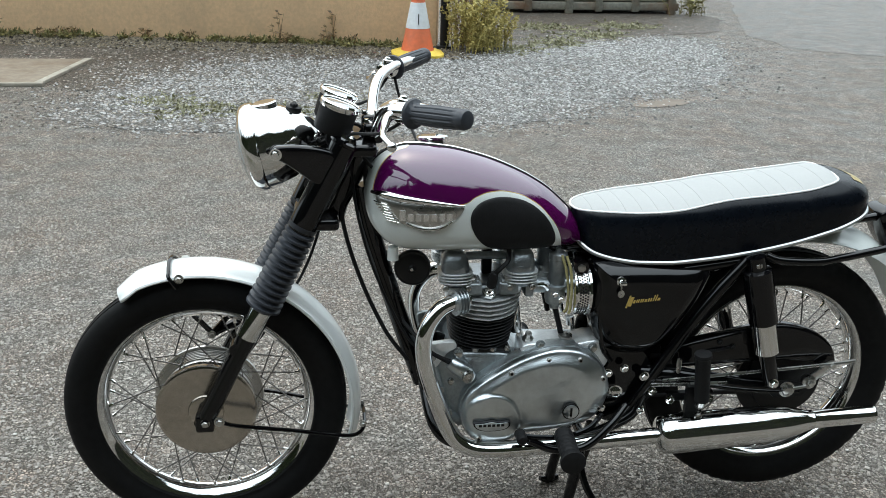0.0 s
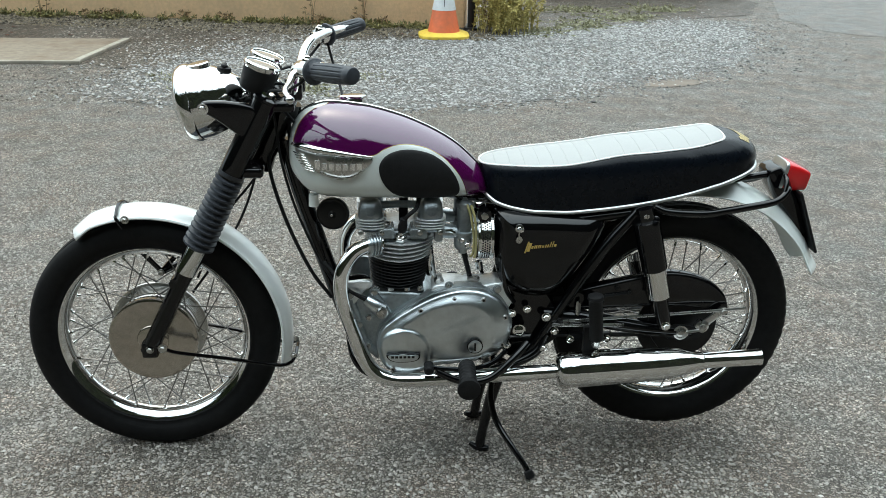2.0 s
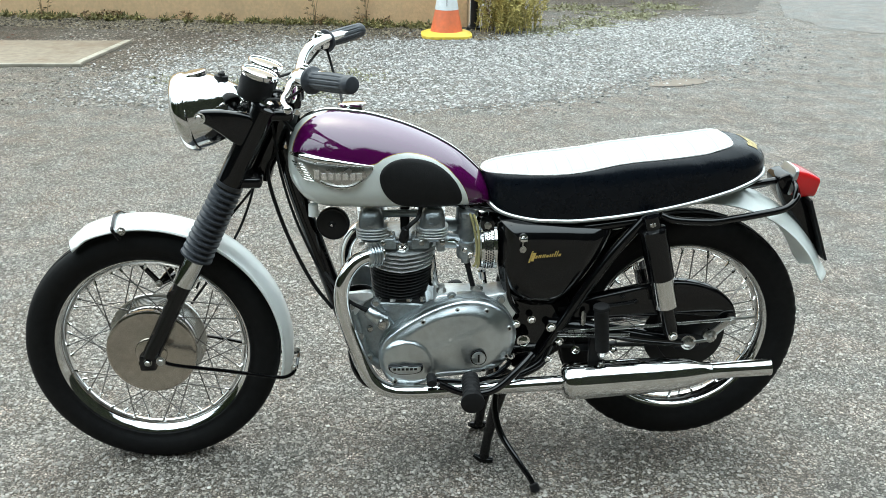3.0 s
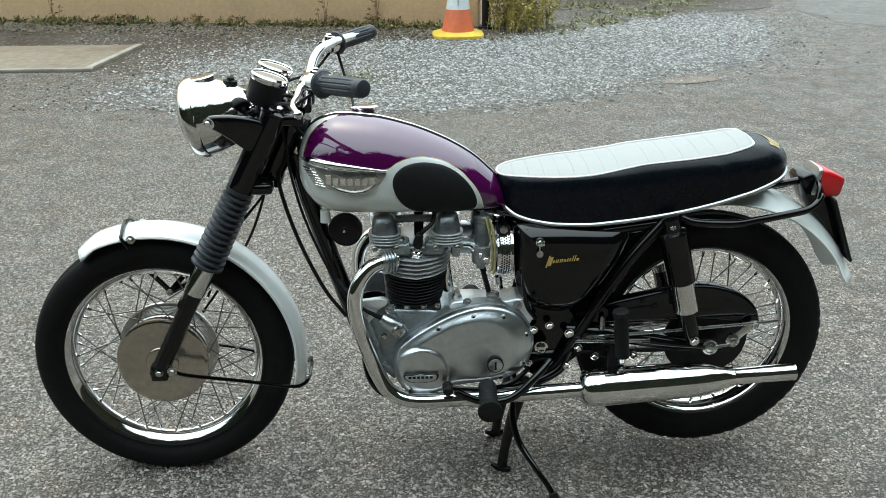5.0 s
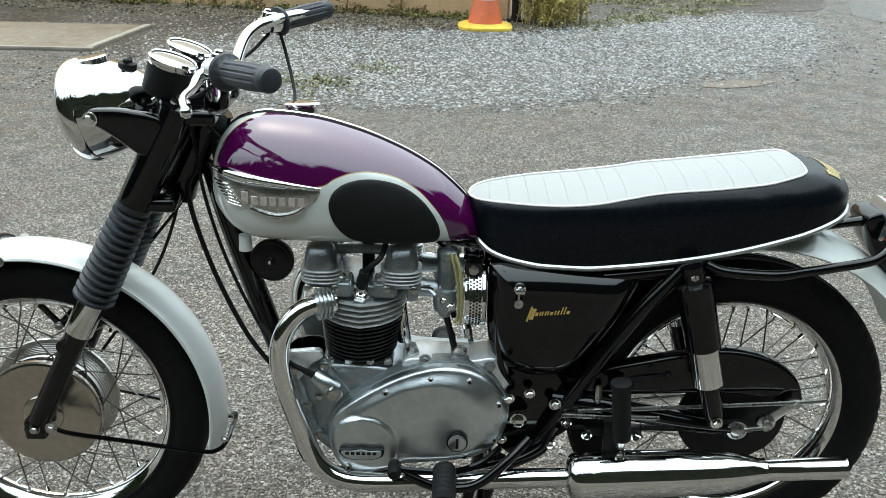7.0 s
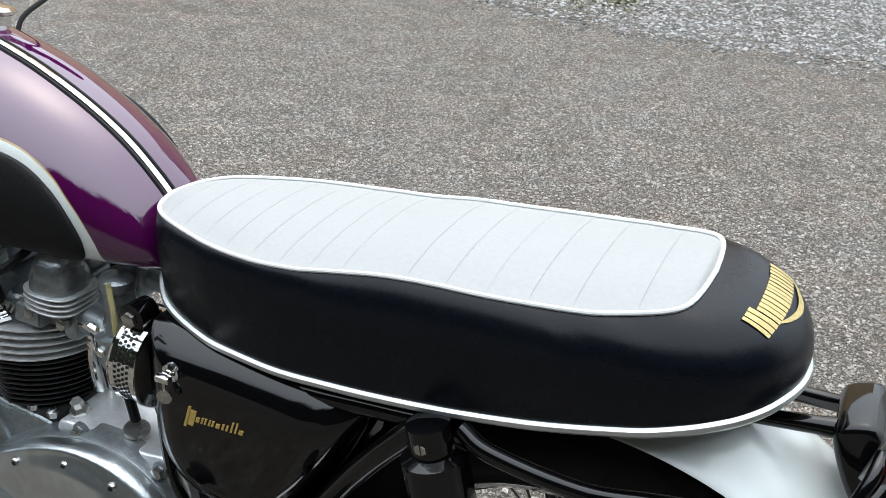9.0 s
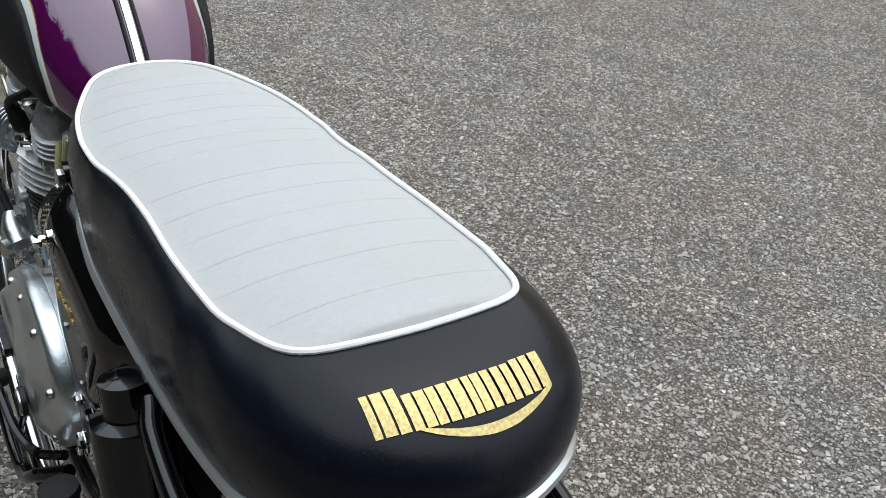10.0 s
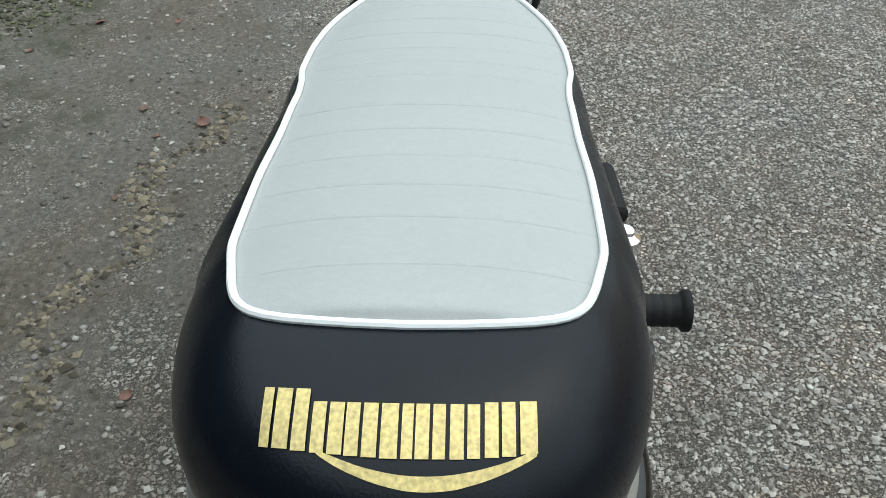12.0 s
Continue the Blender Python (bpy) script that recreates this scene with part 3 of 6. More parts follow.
q = LC + upl * 0.086 + lamp_axis * 0.0
lathe(bm, [(-0.006, 0.028), (0.006, 0.028), (0.009, 0.025), (0.010, 0.0)], q, upl, 24)
part("ammeter", bm, CHROME, lamp, "small round ammeter in a chrome ring")
bm = B()
q = LC + upl * 0.068 - lamp_axis * 0.060
lathe(bm, [(-0.01, 0.017), (0.003, 0.017), (0.005, 0.009), (0.010, 0.008), (0.012, 0.004)], q, (upl - lamp_axis * 0.35), 16)
box(bm, (q.x - 0.003, -0.018, q.z + 0.006), (q.x + 0.005, 0.018, q.z + 0.013), 0.003)
part("light_switch", bm, RUBBER, lamp)

# ---- instruments ----
for y in (-0.062, 0.062):
    ax = Vector((0.33, 0, 0.94)).normalized()
    c = Vector((0.318, y, 1.040))
    bm = B()
    lathe(bm, [(-0.048, 0.02), (-0.046, 0.036), (-0.04, 0.0405), (0.012, 0.0415)], c, ax, 36)
    g = part("instrument", bm, RUBBER, bike, "black cased round instrument")
    bm = B()
    lathe(bm, [(0.008, 0.042), (0.012, 0.0445), (0.020, 0.0445), (0.024, 0.041), (0.022, 0.0385)], c, ax, 36, caps=False)
    part("bezel", bm, CHROME, g)
    bm = B()
    lathe(bm, [(0.020, 0.039), (0.0215, 0.03), (0.022, 0.001)], c, ax, 36)
    part("glass", bm, GLASS_DIAL, g)
    bm = B()
    tube(bm, [c - ax * 0.045, c - ax * 0.07 + Vector((0.01, 0, 0)), (0.345, y * 0.9, 0.965)], 0.011, 8)
    part("instrument_bracket", bm, SATIN, g)

# ---- handlebar ----
bar = [(0.545, -0.372, 1.092), (0.469, -0.255, 1.089), (0.447, -0.217, 1.086), (0.427, -0.182, 1.079), (0.412, -0.150, 1.063), (0.404, -0.120, 1.038), (0.399, -0.090, 1.010), (0.394, -0.060, 0.994), (0.393, 0, 0.992)]
bar = bar + [(x, -y, z) for x, y, z in bar[-2::-1]]
bm = B()
tube(bm, bar, 0.0125, 16, 8)
hb = part("handlebar", bm, CHROME, bike, "chromed raised handlebar")
for s in (-1, 1):
    a, b = Vector((0.545, s * 0.372, 1.092)), Vector((0.458, s * 0.262, 1.080))
    d = (b - a).normalized()
    L = (b - a).length
    bm = B()
    prof = [(-0.012, 0.004), (-0.012, 0.012), (-0.010, 0.0172), (-0.005, 0.0195), (0.004, 0.0200), (0.008, 0.0190)]
    prof += [(0.012 + (L - 0.03) * k / 12, 0.0186 + 0.0026 * math.sin(math.pi * (0.15 + 0.75 * k / 12))) for k in range(13)]
    prof += [(L - 0.014, 0.021), (L - 0.010, 0.0285), (L - 0.006, 0.0305), (L - 0.002, 0.029), (L, 0.02)]
    n = 48
    u = d.orthogonal().normalized()
    v = d.cross(u)
    rings = [[bm.verts.new(a + d * q + (r - (0.0019 if (k % 4 == 0 and 0.010 < q < L - 0.017) else 0)) * (math.cos(2 * math.pi * k / n) * u + math.sin(2 * math.pi * k / n) * v)) for k in range(n)] for q, r in prof]
    skin(bm, rings)
    part("grip", bm, GAITER, hb, "fluted black rubber handlebar grip", 35)
    bm = B()
    lathe(bm, [(L + 0.002, 0.014), (L + 0.004, 0.0225), (L + 0.030, 0.0225), (L + 0.033, 0.017), (L + 0.052, 0.017), (L + 0.054, 0.012)], a, d, 20)
    part("lever_clamp", bm, CHROME, hb)
    # lever
    fwd = Vector((-1, 0, -0.15)).normalized()
    p0 = a + d * (L + 0.035)
    bm = B()
    tube(bm, [p0, p0 + fwd * 0.022 + Vector((0, s * 0.004, -0.006)), Vector((0.405, s * 0.262, 1.052)), Vector((0.400, s * 0.305, 1.046)), Vector((0.414, s * 0.345, 1.034))], [0.010, 0.0105, 0.0075, 0.006, 0.006], 12)
    bmesh.ops.create_uvsphere(bm, u_segments=14, v_segments=10, radius=0.0098, matrix=Matrix.Translation((0.414, s * 0.345, 1.034)))
    part("lever", bm, CHROME, hb, "chrome hand lever")
    bm = B()
    lathe(bm, [(-0.012, 0.011), (0.006, 0.011), (0.008, 0.008), (0.012, 0.007), (0.014, 0.004)], p0 + Vector((0.006, 0, 0.02)), (0.2, 0, 1), 14)
    part("button", bm, CHROME, hb)
    bm = B()
    box(bm, (0.372, s * 0.045 - 0.013, 0.968), (0.416, s * 0.045 + 0.013, 1.012), 0.008, 3)
    part("bar_clamp", bm, BLACK, hb)
    bm = B()
    for dx in (-0.014, 0.014):
        bolt(bm, (0.394 + dx, s * 0.045, 1.011), (0, 0, 1), 0.007, 0.010, False)
    part("clamp_bolt", bm, CHROME, hb)

# cables
for pts, r in (([(0.455, -0.245, 1.068), (0.40, -0.215, 1.03), (0.34, -0.11, 1.0), (0.345, -0.05, 0.93), (0.36, -0.045, 0.80), (0.40, -0.05, 0.66), (0.47, -0.06, 0.51), (0.53, -0.08, 0.45)], 0.0035),
               ([(0.445, 0.245, 1.06), (0.40, 0.18, 1.02), (0.33, 0.1, 1.0), (0.33, 0.05, 0.9), (0.29, 0.07, 0.76), (0.17, 0.1, 0.6), (0.10, 0.1, 0.44)], 0.0035),
               ([(0.462, 0.262, 1.062), (0.475, 0.262, 1.01), (0.498, 0.20, 0.95), (0.51, 0.12, 0.92), (0.53, 0.1, 0.85)], 0.0035),
               ([(0.35, -0.02, 0.86), (0.325, -0.03, 0.80), (0.36, -0.035, 0.66), (0.42, -0.04, 0.52), (0.475, -0.045, 0.44)], 0.005),
               ([(0.32, -0.055, 0.99), (0.36, -0.04, 0.95), (0.40, -0.03, 0.90)], 0.004),
               ([(0.29, 0.03, 0.97), (0.36, 0.0, 1.0), (0.40, 0.04, 0.93)], 0.004),
               ([(0.25, -0.02, 0.945), (0.31, -0.02, 0.97), (0.37, -0.02, 0.93), (0.38, -0.02, 0.86)], 0.006),
               ([(0.28, 0.075, 0.80), (0.275, 0.07, 0.74), (0.235, 0.066, 0.63), (0.17, 0.066, 0.52), (0.09, 0.066, 0.41)], 0.0035)):
    bm = B()
    tube(bm, pts, r, 7, 8)
    part("cable", bm, RUBBER, bike)

# ---- fuel tank ----
tk_top = curve([0.372, 0.380, 0.395, 0.43, 0.476, 0.557, 0.639, 0.72, 0.789, 0.839, 0.862, 0.872, 0.876], [0.845, 0.888, 0.918, 0.945, 0.956, 0.949, 0.929, 0.897, 0.858, 0.815, 0.788, 0.767, 0.740])
tk_bot = curve([0.372, 0.380, 0.40, 0.43, 0.47, 0.6, 0.8, 0.85, 0.876], [0.845, 0.800, 0.765, 0.738, 0.727, 0.723, 0.722, 0.722, 0.725])
tk_w = curve([0.372, 0.378, 0.39, 0.42, 0.47, 0.53, 0.6, 0.68, 0.76, 0.82, 0.86, 0.876], [0.0, 0.055, 0.085, 0.112, 0.130, 0.136, 0.134, 0.125, 0.108, 0.088, 0.066, 0.05])


def tank_ring(x, n=56):
    zt, zb, w = tk_top(x), tk_bot(x), tk_w(x)
    zm = zb + 0.40 * (zt - zb)
    ring = []
    for k in range(n):
        a = 2 * math.pi * k / n
        c, s = math.cos(a), math.sin(a)
        e = 2.15 if s > 0 else 3.2
        y = math.copysign(abs(c) ** (2 / e), c) * w
        z = zm + math.copysign(abs(s) ** (2 / e), s) * ((zt - zm) if s > 0 else (zm - zb))
        ring.append((x, y, z))
    return ring


def tank_material():
    """Purple flake over white, parted by the curves of the paint scheme, with a gold line between."""
    m = mat("tank_paint", (0.1, 0.01, 0.1), 0.05, 0.0, coat=1.0, spec=0.4)
    m.node_tree.nodes["Principled BSDF"].inputs["Coat IOR"].default_value = 1.64
    n, l = m.node_tree.nodes, m.node_tree.links
    p = n["Principled BSDF"]
    own = n.new("ShaderNodeTexCoord").outputs["Object"]
    sep = n.new("ShaderNodeSeparateXYZ")
    l.new(own, sep.inputs[0])

    def line(src, lo, hi, pts, vlo, vhi):
        r = n.new("ShaderNodeMapRange")
        r.inputs[1].default_value, r.inputs[2].default_value = lo, hi
        l.new(src, r.inputs[0])
        f = n.new("ShaderNodeFloatCurve")
        cu = f.mapping.curves[0]
        for i, (a, b) in enumerate(pts):
            a, b = (a - lo) / (hi - lo), (b - vlo) / (vhi - vlo)
            if i in (0, 1) and i < len(cu.points) and i == 0:
                cu.points[0].location = (a, b)
            elif i == len(pts) - 1:
                cu.points[len(cu.points) - 1].location = (a, b)
            else:
                cu.points.new(a, b)
        f.mapping.update()
        l.new(r.outputs[0], f.inputs[1])
        o = n.new("ShaderNodeMapRange")
        o.clamp = False
        o.inputs[3].default_value, o.inputs[4].default_value = vlo, vhi
        l.new(f.outputs[0], o.inputs[0])
        return o.outputs[0]

    def sub(a, b):
        s = n.new("ShaderNodeMath")
        s.operation = "SUBTRACT"
        l.new(a, s.inputs[0])
        l.new(b, s.inputs[1])
        return s.outputs[0]

    low = line(sep.outputs["X"], 0.37, 0.88, [(0.37, 0.870), (0.45, 0.866), (0.55, 0.852), (0.59, 0.852), (0.615, 0.865), (0.65, 0.873), (0.70, 0.867), (0.75, 0.844), (0.785, 0.812), (0.81, 0.775), (0.822, 0.735), (0.83, 0.70), (0.88, 0.60)], 0.60, 0.90)
    nose = line(sep.outputs["Z"], 0.70, 0.97, [(0.70, 0.385), (0.86, 0.390), (0.90, 0.400), (0.925, 0.415), (0.945, 0.442), (0.955, 0.475), (0.97, 0.52)], 0.36, 0.54)
    d1 = sub(low, sep.outputs["Z"])
    d2 = sub(nose, sep.outputs["X"])
    mx = n.new("ShaderNodeMath")
    mx.operation = "MAXIMUM"
    l.new(d1, mx.inputs[0])
    l.new(d2, mx.inputs[1])
    ramp = n.new("ShaderNodeMapRange")
    ramp.inputs[1].default_value, ramp.inputs[2].default_value = -0.01, 0.01
    l.new(mx.outputs[0], ramp.inputs[0])
    cr = n.new("ShaderNodeValToRGB")
    cr.color_ramp.interpolation = "CONSTANT"
    e = cr.color_ramp.elements
    e[0].position, e[0].color = 0, (0.060, 0.0015, 0.050, 1)
    e[1].position, e[1].color = 0.55, (0.70, 0.735, 0.71, 1)
    k = e.new(0.46)
    k.color = (0.40, 0.27, 0.08, 1)
    l.new(ramp.outputs[0], cr.inputs[0])
    fl = n.new("ShaderNodeTexNoise")
    fl.inputs["Scale"].default_value = 900
    l.new(own, fl.inputs["Vector"])
    fr = n.new("ShaderNodeMapRange")
    fr.inputs[3].default_value, fr.inputs[4].default_value = 0.8, 1.2
    l.new(fl.outputs[0], fr.inputs[0])
    mul = n.new("ShaderNodeMix")
    mul.data_type, mul.blend_type = "RGBA", "MULTIPLY"
    mul.inputs[0].default_value = 1
    l.new(cr.outputs[0], mul.inputs[6])
    l.new(fr.outputs[0], mul.inputs[7])
    l.new(mul.outputs[2], p.inputs["Base Color"])
    return m


bm = B()
xs = [0.3722, 0.3735, 0.3755, 0.378, 0.382, 0.387] + list(np.linspace(0.393, 0.86, 60)) + [0.866, 0.871, 0.874, 0.876]
rings = [[bm.verts.new(q) for q in tank_ring(x)] for x in xs]
skin(bm, rings)
bm.normal_update()
from mathutils.bvhtree import BVHTree
TANK_HIT = BVHTree.FromBMesh(bm)
tank = part("fuel_tank", bm, tank_material(), bike, "purple and white fuel tank with gold lining", 60)


def on_tank(x, z, s=-1, lift=0.0):
    hit, nrm, _, _ = TANK_HIT.ray_cast(Vector((x, s * 0.4, z)), Vector((0, -s, 0)))
    if hit is None:
        hit, nrm, _, _ = TANK_HIT.find_nearest(Vector((x, s * 0.1, z)))
    if nrm.y * s < 0:
        nrm = -nrm
    return hit + nrm * lift


def plate_on(fn, pts, lift, rows=7, dome=0.0, round_edge=0.3):
    """A padded plate of the given (x, z) outline laid on a surface."""
    bm = B()
    c = Vector((sum(p[0] for p in pts) / len(pts), sum(p[1] for p in pts) / len(pts)))
    rings = []
    fr = [1.0, 1.0, 0.985, 0.95, 0.85, 0.6, 0.3, 0.02]
    li = [-0.004, lift * 0.45, lift * 0.8, lift, lift + dome * 0.4, lift + dome * 0.8, lift + dome, lift + dome]
    for f, h in zip(fr, li):
        rings.append([bm.verts.new(fn(c.x + (x - c.x) * f, c.y + (z - c.y) * f, h)) for x, z in pts])
    skin(bm, rings, caps=False)
    bm.faces.new(rings[-1])
    return bm


knee = outline([(0.602, 0.815), (0.611, 0.842), (0.638, 0.858), (0.68, 0.860), (0.73, 0.846), (0.772, 0.815), (0.798, 0.775), (0.800, 0.745), (0.775, 0.737), (0.70, 0.739), (0.645, 0.750), (0.615, 0.778)], 5)
for s in (-1, 1):
    part("knee_pad", plate_on(lambda x, z, h: on_tank(x, z, s, h), knee, 0.006), RUBBER, tank, "black rubber knee pad")
    body = outline([(0.398, 0.862), (0.45, 0.857), (0.52, 0.851), (0.585, 0.846), (0.572, 0.822), (0.545, 0.801), (0.508, 0.792), (0.465, 0.803), (0.425, 0.828)], 4)
    badge = part("tank_badge", plate_on(lambda x, z, h: on_tank(x, z, s, h), body, 0.005, dome=0.002), STEEL, tank, "dull metal tank badge under a chrome brow")
    bm = B()
    tube(bm, [on_tank(x, z, s, 0.004) for x, z in ((0.392, 0.868), (0.42, 0.867), (0.46, 0.862), (0.52, 0.855), (0.560, 0.850), (0.588, 0.847))], [0.004, 0.009, 0.0085, 0.006, 0.004, 0.002], 10)
    part("badge_brow", bm, CHROME, badge)
    for k in range(7):
        z = 0.852 - 0.006 * k
        bm = B()
        tube(bm, [on_tank(0.399 + 0.004 * k, z, s, 0.008), on_tank(0.412 + 0.0045 * k, z - 0.002, s, 0.009), on_tank(0.424 + 0.004 * k, z - 0.004, s, 0.008)], 0.0016, 6, 3)
        part("grille_bar", bm, CHROME, badge)
    for k in range(7):
        x0 = 0.449 + 0.0165 * k
        hgt = 0.022 if k == 0 else 0.016
        o = [(x0, 0.817), (x0 + 0.0125, 0.817), (x0 + 0.0125, 0.817 + hgt), (x0, 0.817 + hgt)]
        part("plain_bar", plate_on(lambda x, z, h: on_tank(x, z, s, h + 0.006), o, 0.003), CHROME, badge)
    bm = B()
    tube(bm, [on_tank(x, z, s, 0.009) for x, z in ((0.462, 0.812), (0.485, 0.803), (0.512, 0.799), (0.54, 0.804), (0.565, 0.818))], [0.0015, 0.003, 0.0035, 0.003, 0.0015], 8)
    part("badge_sweep", bm, CHROME, badge)
    bm = B()
    lathe(bm, [(0, 0.012), (0.03, 0.013), (0.032, 0.008)], (0.437, s * 0.072, 0.735), (0, 0, -1), 16)
    part("tank_mount", bm, WHITE, tank)
# centre trim, its dark seam and the cap
bm = B()
rings = []
for x in np.linspace(0.395, 0.868, 50):
    z = tk_top(x)
    rings.append([bm.verts.new((x, y, z + h)) for y, h in ((-0.0055, -0.003), (-0.004, 0.0025), (0, 0.004), (0.004, 0.0025), (0.0055, -0.003))])
skin(bm, rings, loop=False)
part("centre_trim", bm, CHROME, tank, "thin chrome strip along the tank top")
for s in (-1, 1):
    bm = B()
    tube(bm, [(x, s * 0.0085, tk_top(x) - 0.0006) for x in np.linspace(0.395, 0.868, 24)], 0.0028, 6, 2)
    part("trim_seam", bm, RUBBER, tank)
bm = B()
cz = tk_top(0.535) - 0.006
lathe(bm, [(-0.006, 0.030), (0.006, 0.030), (0.009, 0.036), (0.013, 0.037), (0.017, 0.034), (0.020, 0.02), (0.0205, 0.001)], (0.535, 0.045, cz), (-0.03, 0.18, 1), 36)
part("filler_cap", bm, CHROME, tank, "chrome fuel filler cap")

# ---- seat ----
pad_w = curve([0.8580, 0.8620, 0.8727, 0.8924, 0.9170, 0.9464, 0.9808, 1.0152, 1.0545, 1.0939, 1.1332, 1.1724, 1.2314, 1.3101, 1.3887, 1.4230, 1.4526, 1.4655, 1.4735, 1.4785, 1.4800],
              [0.0000, 0.0229, 0.0441, 0.0614, 0.0741, 0.0860, 0.0979, 0.1053, 0.1097, 0.1103, 0.1056, 0.1031, 0.1028, 0.1054, 0.1039, 0.0975, 0.0894, 0.0814, 0.0673, 0.0311, 0.0000])
pad_z = curve([0.860, 0.900, 1.000, 1.060, 1.100, 1.150, 1.200, 1.300, 1.400, 1.450, 1.500], [0.8048, 0.8088, 0.8144, 0.8188, 0.8240, 0.8326, 0.8421, 0.8531, 0.8659, 0.8763, 0.8878])
base_w = curve([0.868, 0.872, 0.885, 0.91, 0.95, 1.0, 1.1, 1.2, 1.3, 1.4, 1.455, 1.495, 1.527, 1.551, 1.566, 1.5740, 1.577, 1.578], [0.0, 0.035, 0.060, 0.082, 0.098, 0.110, 0.118, 0.119, 0.120, 0.121, 0.120, 0.113, 0.099, 0.076, 0.050, 0.029, 0.014, 0.0])
base_z = curve([0.868, 0.90, 0.95, 1.0, 1.06, 1.148, 1.25, 1.351, 1.45, 1.53, 1.583], [0.735, 0.716, 0.706, 0.702, 0.702, 0.709, 0.723, 0.744, 0.773, 0.799, 0.811])


def loop_x(x0, x1, n):
    """Stations from front to back, closer together at both ends."""
    return [x0 + (x1 - x0) * (0.5 - 0.5 * math.cos(math.pi * k / n)) for k in range(n + 1)]


NS = 72
px, bx = loop_x(0.858, 1.480, NS), loop_x(0.868, 1.578, NS)
P = [Vector((x, -pad_w(x), pad_z(x))) for x in px] + [Vector((x, pad_w(x), pad_z(x))) for x in px[-2:0:-1]]
BB = [Vector((x, -base_w(x), base_z(x))) for x in bx] + [Vector((x, base_w(x), base_z(x))) for x in bx[-2:0:-1]]
bm = B()
rings = []
for k in range(15):
    a = math.pi / 2 * k / 14
    ring = []
    for p, b in zip(P, BB):
        out = Vector((b.x - 1.2, b.y * 2.5, 0))
        out = Vector((0, math.copysign(1, b.y) if abs(b.y) > 1e-6 else 0, 0)) if abs(b.x - 1.2) < 0.22 else out.normalized()
        q = Vector((p.x + (b.x - p.x) * math.cos(a) ** 0.9, p.y + (b.y - p.y) * math.cos(a) ** 0.9, b.z + (p.z - b.z) * math.sin(a)))
        out.x *= 0.6
        q += out * (0.007 + 0.007 * min(1, max(0, (b.x - 1.10) / 0.3))) * math.sin(2 * a) ** 1.2
        ring.append(bm.verts.new(q))
    rings.append(ring)
skin(bm, rings, caps=False)
bm.faces.new(rings[0][::-1])
bm.normal_update()
SEAT_HIT = BVHTree.FromBMesh(bm)
seat = part("dual_seat", bm, VINYL, bike, "black vinyl dual seat with a pale grey top", 60)
# ribbed top
bm = B()
pleats = [0.895 + 0.0355 * k for k in range(8)] + [1.214 + 0.041 * k for k in range(5)] + [1.433]
rows = []
xs = sorted(set([round(x, 4) for x in np.linspace(0.8585, 1.4795, 150)] + [round(q + d, 4) for q in pleats for d in (-0.006, -0.0014, -0.0006, 0, 0.0006, 0.0014, 0.006)]))
for x in xs:
    w, z = pad_w(x), pad_z(x)
    row = []
    for y in np.linspace(-1, 1, 29):
        e = 1 - abs(y) ** 2.4
        h = 0.014 * e * min(1, w / 0.1) - 0.001
        for q in pleats:
            h -= 0.0009 * math.exp(-((x - q) / 0.0006) ** 2) * min(1, (1 - abs(y)) * 9)
            h += 0.0002 * math.exp(-((x - q - 0.017) / 0.012) ** 2) * e
        row.append(bm.verts.new((x, y * w, z + h)))
    rows.append(row)
skin(bm, rows, loop=False)
part("seat_top", bm, PADGREY, seat, "pale grey ribbed vinyl seat top", 60)
bm = B()
tube(bm, [p + Vector((0, 0, 0.001)) for p in P], 0.0025, 8, closed=True)
part("piping", bm, PIPING, seat, "white piping")
bm = B()
tube(bm, [b + Vector((0, 0, -0.003)) for b in BB], 0.0054, 8, closed=True)
part("base_trim", bm, BRIGHTTRIM, seat, "bright trim round the seat base")


def on_seat(y, u, lift):
    """A place on the seat's tail: y across, u down the slope from the top's edge."""
    o = Vector((1.515 + 0.62 * u, y, 0.882 - 0.76 * u))
    d = Vector((-0.80, 0, -0.60)).normalized()
    hit, nrm, _, _ = SEAT_HIT.ray_cast(o - d * 0.2, d)
    if nrm.dot(d) > 0:
        nrm = -nrm
    return hit + nrm * lift


def tail_plate(pts, lift=0.0012):
    bm = B()
    top = [bm.verts.new(on_seat(y, u, lift)) for y, u in pts]
    low = [bm.verts.new(on_seat(y, u, -0.002)) for y, u in pts]
    bm.faces.new(top)
    skin(bm, [low, top], caps=False)
    return bm


def bar_strip(y0, y1, u0, u1):
    """A plain bar that follows the curve of the tail."""
    bm = B()
    ys, us = np.linspace(y0, y1, 4), np.linspace(u0, u1, 5)
    g = [[bm.verts.new(on_seat(y, u, 0.0013)) for y in ys] for u in us]
    skin(bm, g, loop=False)
    return bm


